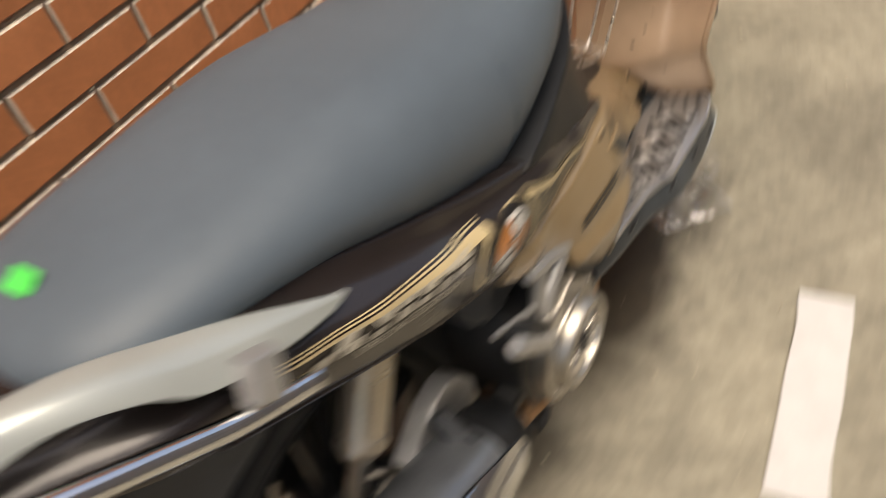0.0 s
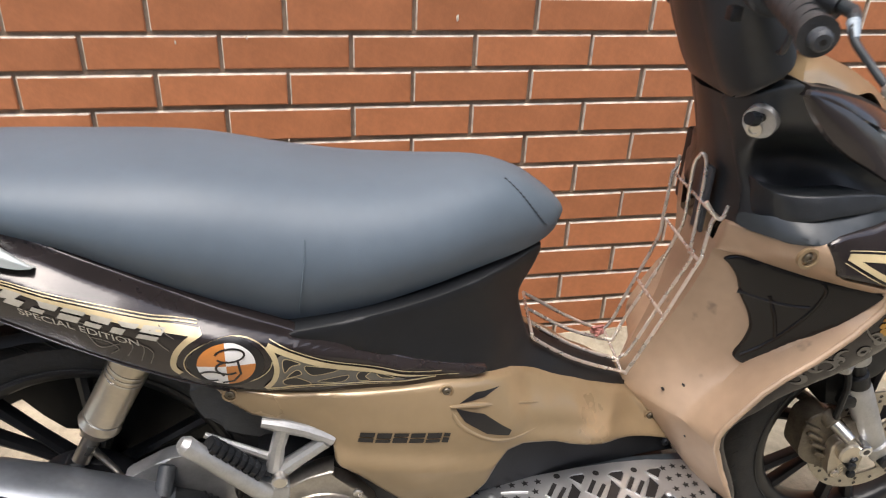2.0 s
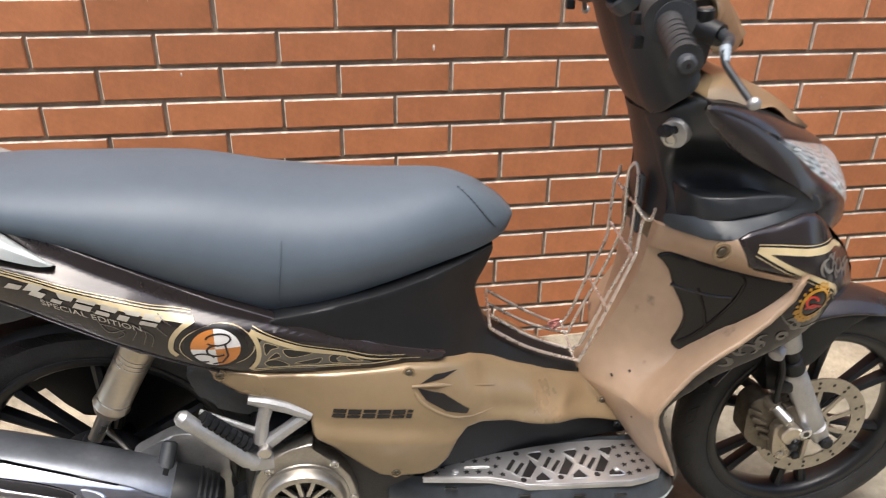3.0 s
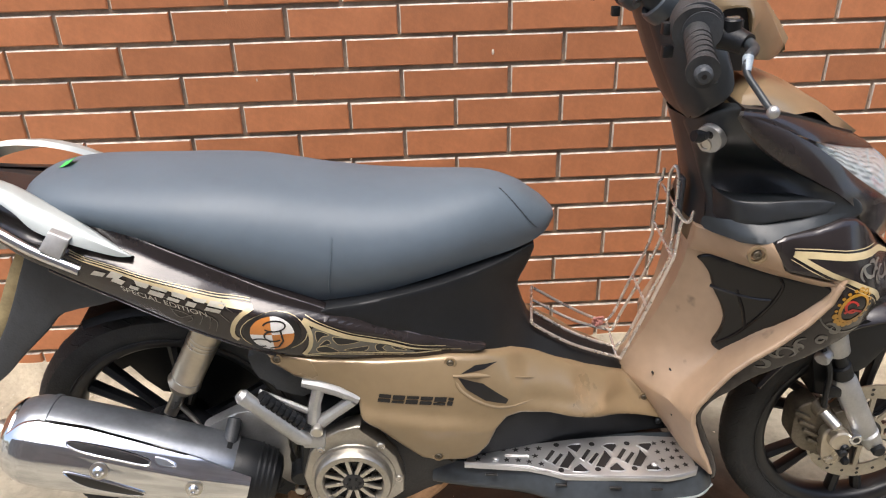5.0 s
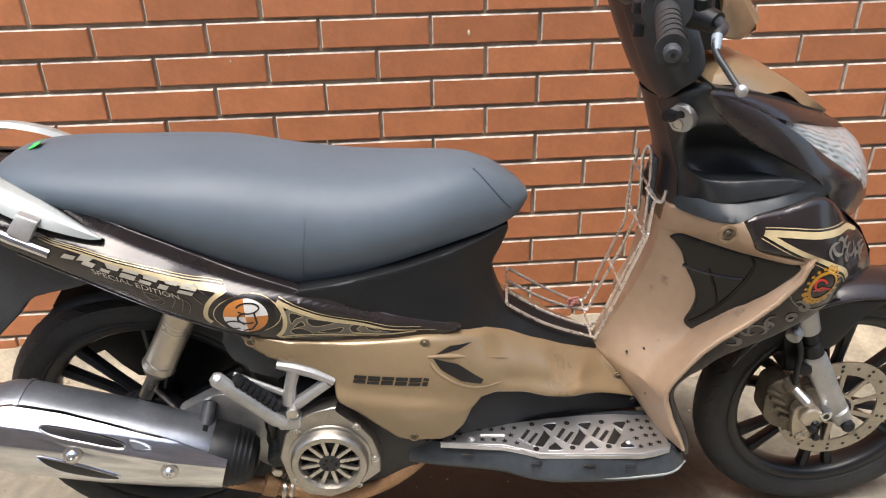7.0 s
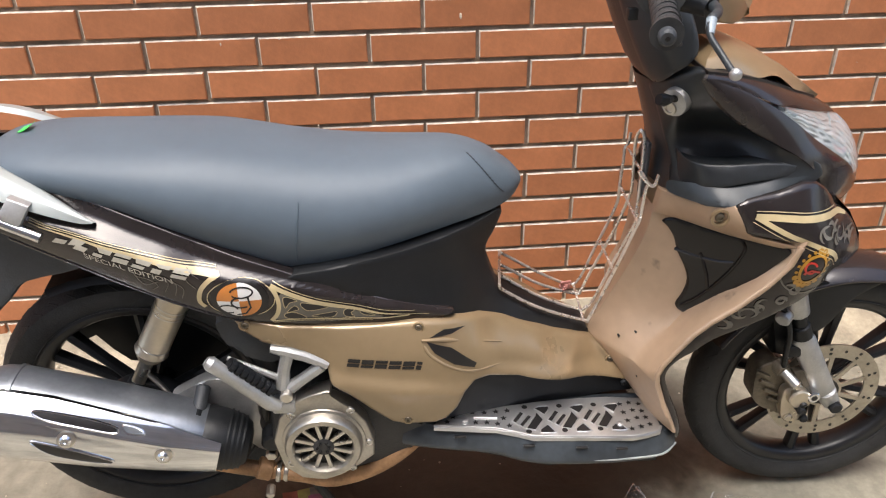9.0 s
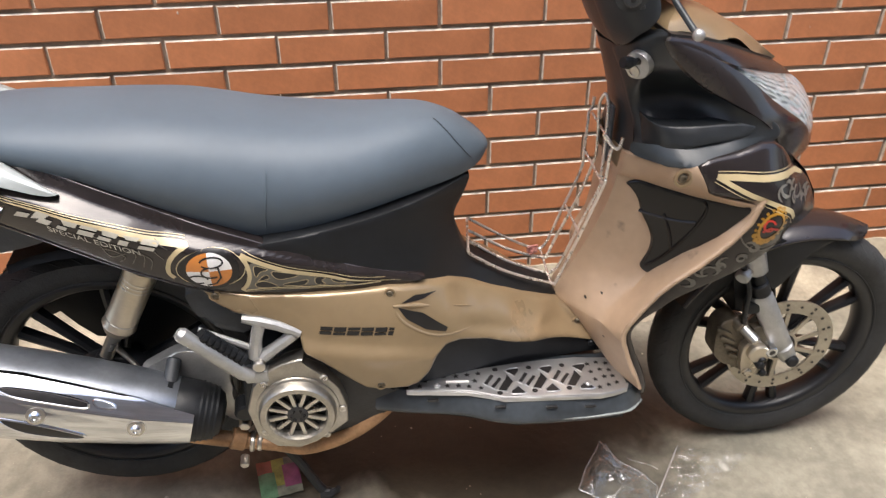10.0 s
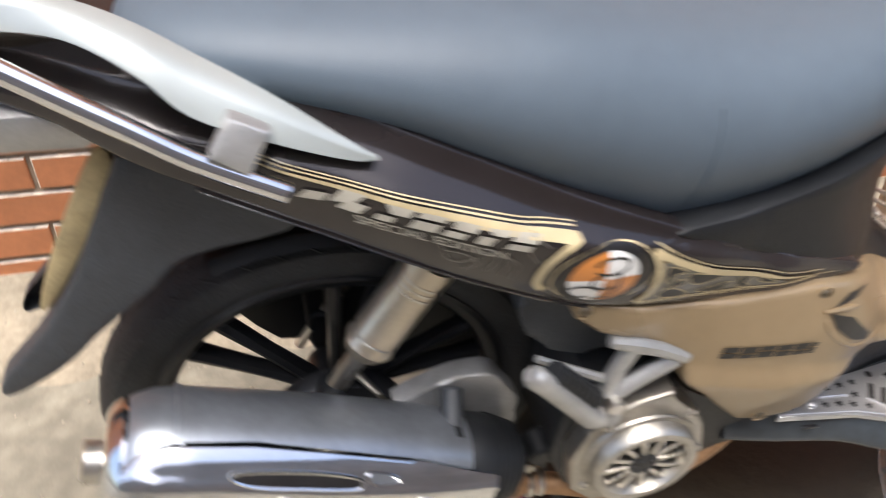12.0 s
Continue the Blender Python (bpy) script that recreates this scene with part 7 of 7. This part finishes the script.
part("rim", bm_lathe(bmesh.new(), [(0.2, -0.028), (0.185, -0.02), (0.185, 0.02), (0.2, 0.028)], "y", (1.25, 0, 0.262), 40, close=True), M_ALLOY, fw)
part("front_shield", bm_loft(bmesh.new(), [[Vector((x, -w, z)), Vector((x + 0.06, 0, z)), Vector((x, w, z)), Vector((x - 0.04, 0, z))] for x, z, w in ((0.95, 0.3, 0.15), (1.0, 0.6, 0.19), (1.05, 0.8, 0.16), (0.95, 1.0, 0.12))]), M_NAVY, other)

# ==== litter on the ground ====
BAG = [(0.856, -0.138), (0.885, -0.085), (0.938, -0.014), (0.962, -0.075), (0.995, -0.105), (1.020, -0.150), (1.0, -0.195), (0.970, -0.235), (0.938, -0.214), (0.905, -0.178)]
bag = thing("plastic_bag", pose(0.33, -0.552, 0, 0, 0, -1.5), "crumpled clear plastic bag lying on the concrete", "plastic bag")
bm = bmesh.new()
ngon(bm, BAG)
grid_cut(bm, 0.013)
bmesh.ops.triangulate(bm, faces=bm.faces)
d = rim_distance([(v.co.x, v.co.z) for v in bm.verts], BAG)
for v, q in zip(bm.verts, d):
    x, y = v.co.x, v.co.z
    fold = 0.06 * abs(noise.noise((x * 22, y * 17, 3.1))) + 0.034 * abs(noise.noise((x * 48, y * 44, 7.7)))
    v.co = Vector((x, y, 0.003 + min(1, q / 0.02) * (0.004 + fold)))
film_tree = BVHTree.FromBMesh(bm)
part("bag_film", bm, M_FILM, bag, smooth=True, angle=12)

def film_line(name, pts, r):
    """A welded hem of the film, or a whitish line painted as a glint."""
    line = []
    for x, y in pts:
        hit = film_tree.ray_cast(Vector((x, y, 1)), Vector((0, 0, -1)))
        line.append((x, y, (hit[0].z if hit[0] is not None else 0.003) + 0.0004))
    part(name, bm_tube(bmesh.new(), line, r, 6), M_HEMGLINT, bag)


for a, b in zip(BAG, BAG[1:] + BAG[:1]):
    film_line("hem", [(a[0] + (b[0] - a[0]) * i / 8, a[1] + (b[1] - a[1]) * i / 8) for i in range(9)], 0.0014)
# random whitish lines painted as glints on the crumpled film
rnd = random.Random(4)
for _ in range(14):
    x, y, a = rnd.uniform(0.92, 1.02), rnd.uniform(-0.17, -0.07), rnd.uniform(0, 3.1)
    n = rnd.uniform(0.015, 0.04)
    film_line("crease", [(x + n * t * math.cos(a) + 0.006 * math.sin(3 * t + a), y + n * t * math.sin(a)) for t in (-1, -0.6, -0.2, 0.2, 0.6, 1)], rnd.uniform(0.0005, 0.001))
part("seam_strip", bm_loft(bmesh.new(), [[Vector((x - 0.003, y - 0.003, z)), Vector((x + 0.003, y + 0.001, z + 0.001)), Vector((x + 0.003, y + 0.001, z - 0.0015)), Vector((x - 0.003, y - 0.003, z - 0.0015))] for x, y, z in spline([(0.966, -0.240, 0.006), (1.005, -0.185, 0.016), (1.055, -0.115, 0.012), (1.101, -0.050, 0.006)], 6)]), film("seam_film", 0.6, 0.2), bag, "whitish welded seam")
bm = bmesh.new()
FLAP = [(1.012, -0.172), (1.06, -0.11), (1.102, -0.048), (1.17, -0.062), (1.25, -0.085), (1.19, -0.13), (1.12, -0.165), (1.07, -0.185)]
ngon(bm, FLAP)
grid_cut(bm, 0.013)
bmesh.ops.triangulate(bm, faces=bm.faces)
d = rim_distance([(v.co.x, v.co.z) for v in bm.verts], FLAP)
for v, q in zip(bm.verts, d):
    x, y = v.co.x, v.co.z
    v.co = Vector((x, y, 0.003 + min(1, q / 0.02) * 0.03 * abs(noise.noise((x * 38, y * 40, 5.2)))))
part("thin_flap", bm, film("thin_film", 0.03, 0.06), bag, smooth=True, angle=12)
wrap = thing("sweet_wrapper", pose(0.33, -0.552, 0, 0, 0, -1.5), "faded colourful snack wrapper lying flat under the motorcycle", "wrapper")
WR = [(0.182, 0.012), (0.205, -0.092), (0.288, -0.072), (0.268, 0.028)]
for k, (c, (u0, u1, v0, v1)) in enumerate((((0.22, 0.05, 0.035), (0.0, 0.36, 0.0, 0.34)), ((0.09, 0.2, 0.11), (0.0, 0.4, 0.34, 1.0)), ((0.26, 0.27, 0.06), (0.36, 0.66, 0.0, 0.72)), ((0.24, 0.06, 0.15), (0.6, 1.0, 0.2, 0.8)), ((0.16, 0.18, 0.14), (0.4, 1.0, 0.72, 1.0)), ((0.12, 0.14, 0.12), (0.66, 1.0, 0.0, 0.2)))):
    bm = bmesh.new()
    P = [np.array(p) for p in (WR[0], WR[3], WR[2], WR[1])]
    g2 = []
    for i in range(7):
        u = u0 + (u1 - u0) * i / 6
        g2.append([])
        for j in range(7):
            v = v0 + (v1 - v0) * j / 6
            p = (1 - u) * (1 - v) * P[0] + u * (1 - v) * P[1] + u * v * P[2] + (1 - u) * v * P[3]
            g2[-1].append(bm.verts.new((p[0], p[1], 0.004 + 0.0008 * (k % 2) + 0.006 * abs(noise.noise((p[0] * 30, p[1] * 30, 1.0))))))
    for a, b in zip(g2, g2[1:]):
        for j in range(6):
            bm.faces.new((a[j], a[j + 1], b[j + 1], b[j]))
    ext = bmesh.ops.extrude_face_region(bm, geom=bm.faces[:])["geom"]
    for v in ext:
        if isinstance(v, bmesh.types.BMVert):
            v.co.z -= 0.0015
    part("printed_patch", bm, material("wrapper_print", c, 0.35, vary=0.25, scale=40, coat=0.3), wrap)
paper = thing("paper_strip", pose(0.9, -1.045, 0, 0, 0, 4), "long white paper strip lying on the concrete", "paper")
bm = bmesh.new()
rows = []
for i in range(15):
    x = -0.21 + 0.03 * i
    rows.append([bm.verts.new((x, y + 0.006 * noise.noise((x * 9, y * 9, 0.5)), 0.004 + 0.004 * abs(noise.noise((x * 14, y * 18, 2.0))))) for y in (-0.045, -0.02, 0.0, 0.02, 0.045)])
for a, b in zip(rows, rows[1:]):
    for j in range(4):
        bm.faces.new((a[j], a[j + 1], b[j + 1], b[j]))
ext = bmesh.ops.extrude_face_region(bm, geom=bm.faces[:])["geom"]
for v in ext:
    if isinstance(v, bmesh.types.BMVert):
        v.co.z -= 0.002
part("sheet", bm, material("white_paper", (0.56, 0.55, 0.545), 0.7, vary=0.04, scale=20), paper)

# grit and crumbs of mortar on the ground
rnd = random.Random(11)
vs, fs = [], []
for k in range(900):
    x, y = rnd.uniform(-0.8, 3.2), -abs(rnd.gauss(0, 0.14)) - 0.02 if k < 520 else rnd.uniform(-1.4, -0.1)
    r = rnd.choice((0.0015, 0.002, 0.003, 0.004)) * (1.6 if y > -0.2 and k % 5 == 0 else 1.0)
    base_z = float(np.interp(y, [-0.2, -0.13, -0.07, -0.03], [-0.002, 0.012, 0.034, 0.058]))
    o = len(vs)
    for a, b, c in ((1, 0, 0), (-1, 0, 0), (0, 1, 0), (0, -1, 0), (0, 0, 0.8), (0, 0, -0.6)):
        vs.append((x + r * a * rnd.uniform(0.6, 1.3), y + r * b * rnd.uniform(0.6, 1.3), base_z + r * 0.4 + r * c * rnd.uniform(0.6, 1.2)))
    fs += [[o + i for i in f] for f in ((0, 2, 4), (2, 1, 4), (1, 3, 4), (3, 0, 4), (2, 0, 5), (1, 2, 5), (3, 1, 5), (0, 3, 5))]
me = bpy.data.meshes.new("grit")
me.from_pydata(vs, [], fs)
me.materials.append(material("grit_stone", (0.4, 0.35, 0.27), 0.85, vary=0.2, scale=50, island=True))
tagged(new("grit", me), "scattered grit and crumbs of mortar on the concrete", "grit", kind="stuff")

# ---- the bricks of the wall ----
def brick_mesh():
    bm = bmesh.new()
    bm_box(bm, 0.0, 0.2403, -0.001, 0.014, -0.0625, 0.0)
    es = [e for e in bm.edges if all(v.co.y < 0 for v in e.verts)]
    bmesh.ops.bevel(bm, geom=es, offset=0.0024, segments=1, affect="EDGES")
    bm.normal_update()
    # top and left bevels painted pale: edge highlights and cement smear
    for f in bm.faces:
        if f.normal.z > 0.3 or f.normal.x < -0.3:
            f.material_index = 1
    return bm


bm = brick_mesh()
brick_data = bpy.data.meshes.new("brick")
bm.to_mesh(brick_data)
bm.free()
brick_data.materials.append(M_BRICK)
brick_data.materials.append(M_PALE)
near, far = [], []
for row in range(-24, 15):
    z = ZT - PZ * row
    off = 0.5 if row % 2 else 0.0
    if z - 0.06 < -0.02:
        continue
    for k in range(-14, 23):
        x = (k + off) * PX + 0.0068
        rnd = random.Random(row * 131 + k)
        m = pose(x + rnd.uniform(-0.0012, 0.0012), rnd.uniform(-0.0012, 0.001), z + rnd.uniform(-0.001, 0.001), rnd.uniform(-0.4, 0.4), rnd.uniform(-0.15, 0.15), rnd.uniform(-0.2, 0.2))
        (near if -0.5 < x < 2.62 and z < 1.26 else far).append(m)
near.sort(key=lambda m: abs(m.translation.x - 0.95) + abs(m.translation.z - 0.7))
far += near[300:]
for m in near[:300]:
    b = new("brick", brick_data)
    b.parent, b.matrix_basis = wall, m
base = bmesh.new()
base.from_mesh(brick_data)
bv = [v.co.copy() for v in base.verts]
bf = [[v.index for v in f.verts] for f in base.faces]
bi = [f.material_index for f in base.faces]
base.free()
vs, fs = [], []
for m in far:
    o = len(vs)
    vs += [m @ v for v in bv]
    fs += [[i + o for i in f] for f in bf]
me = bpy.data.meshes.new("bricks")
me.from_pydata(vs, [], fs)
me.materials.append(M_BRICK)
me.materials.append(M_PALE)
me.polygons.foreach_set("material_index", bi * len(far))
rest = new("bricks", me)
rest.parent = wall
tagged(rest, kind="stuff")

# pale paint flecks on the bricks
rnd = random.Random(23)
for _ in range(26):
    x, z, r = rnd.uniform(-0.2, 2.4), rnd.uniform(0.55, 1.5), rnd.uniform(0.0012, 0.0034)
    bm = bmesh.new()
    bm_lathe(bm, [(r, 0.0), (r * 0.8, -0.0007), (0.0002, -0.0009)], "y", (x, -0.0022, z), 7)
    bmesh.ops.scale(bm, vec=(rnd.uniform(0.5, 1.0), 1, rnd.uniform(1.0, 2.4)), space=Matrix.Translation((-x, 0, -z)), verts=bm.verts)
    part("paint_fleck", bm, M_PALE, wall)
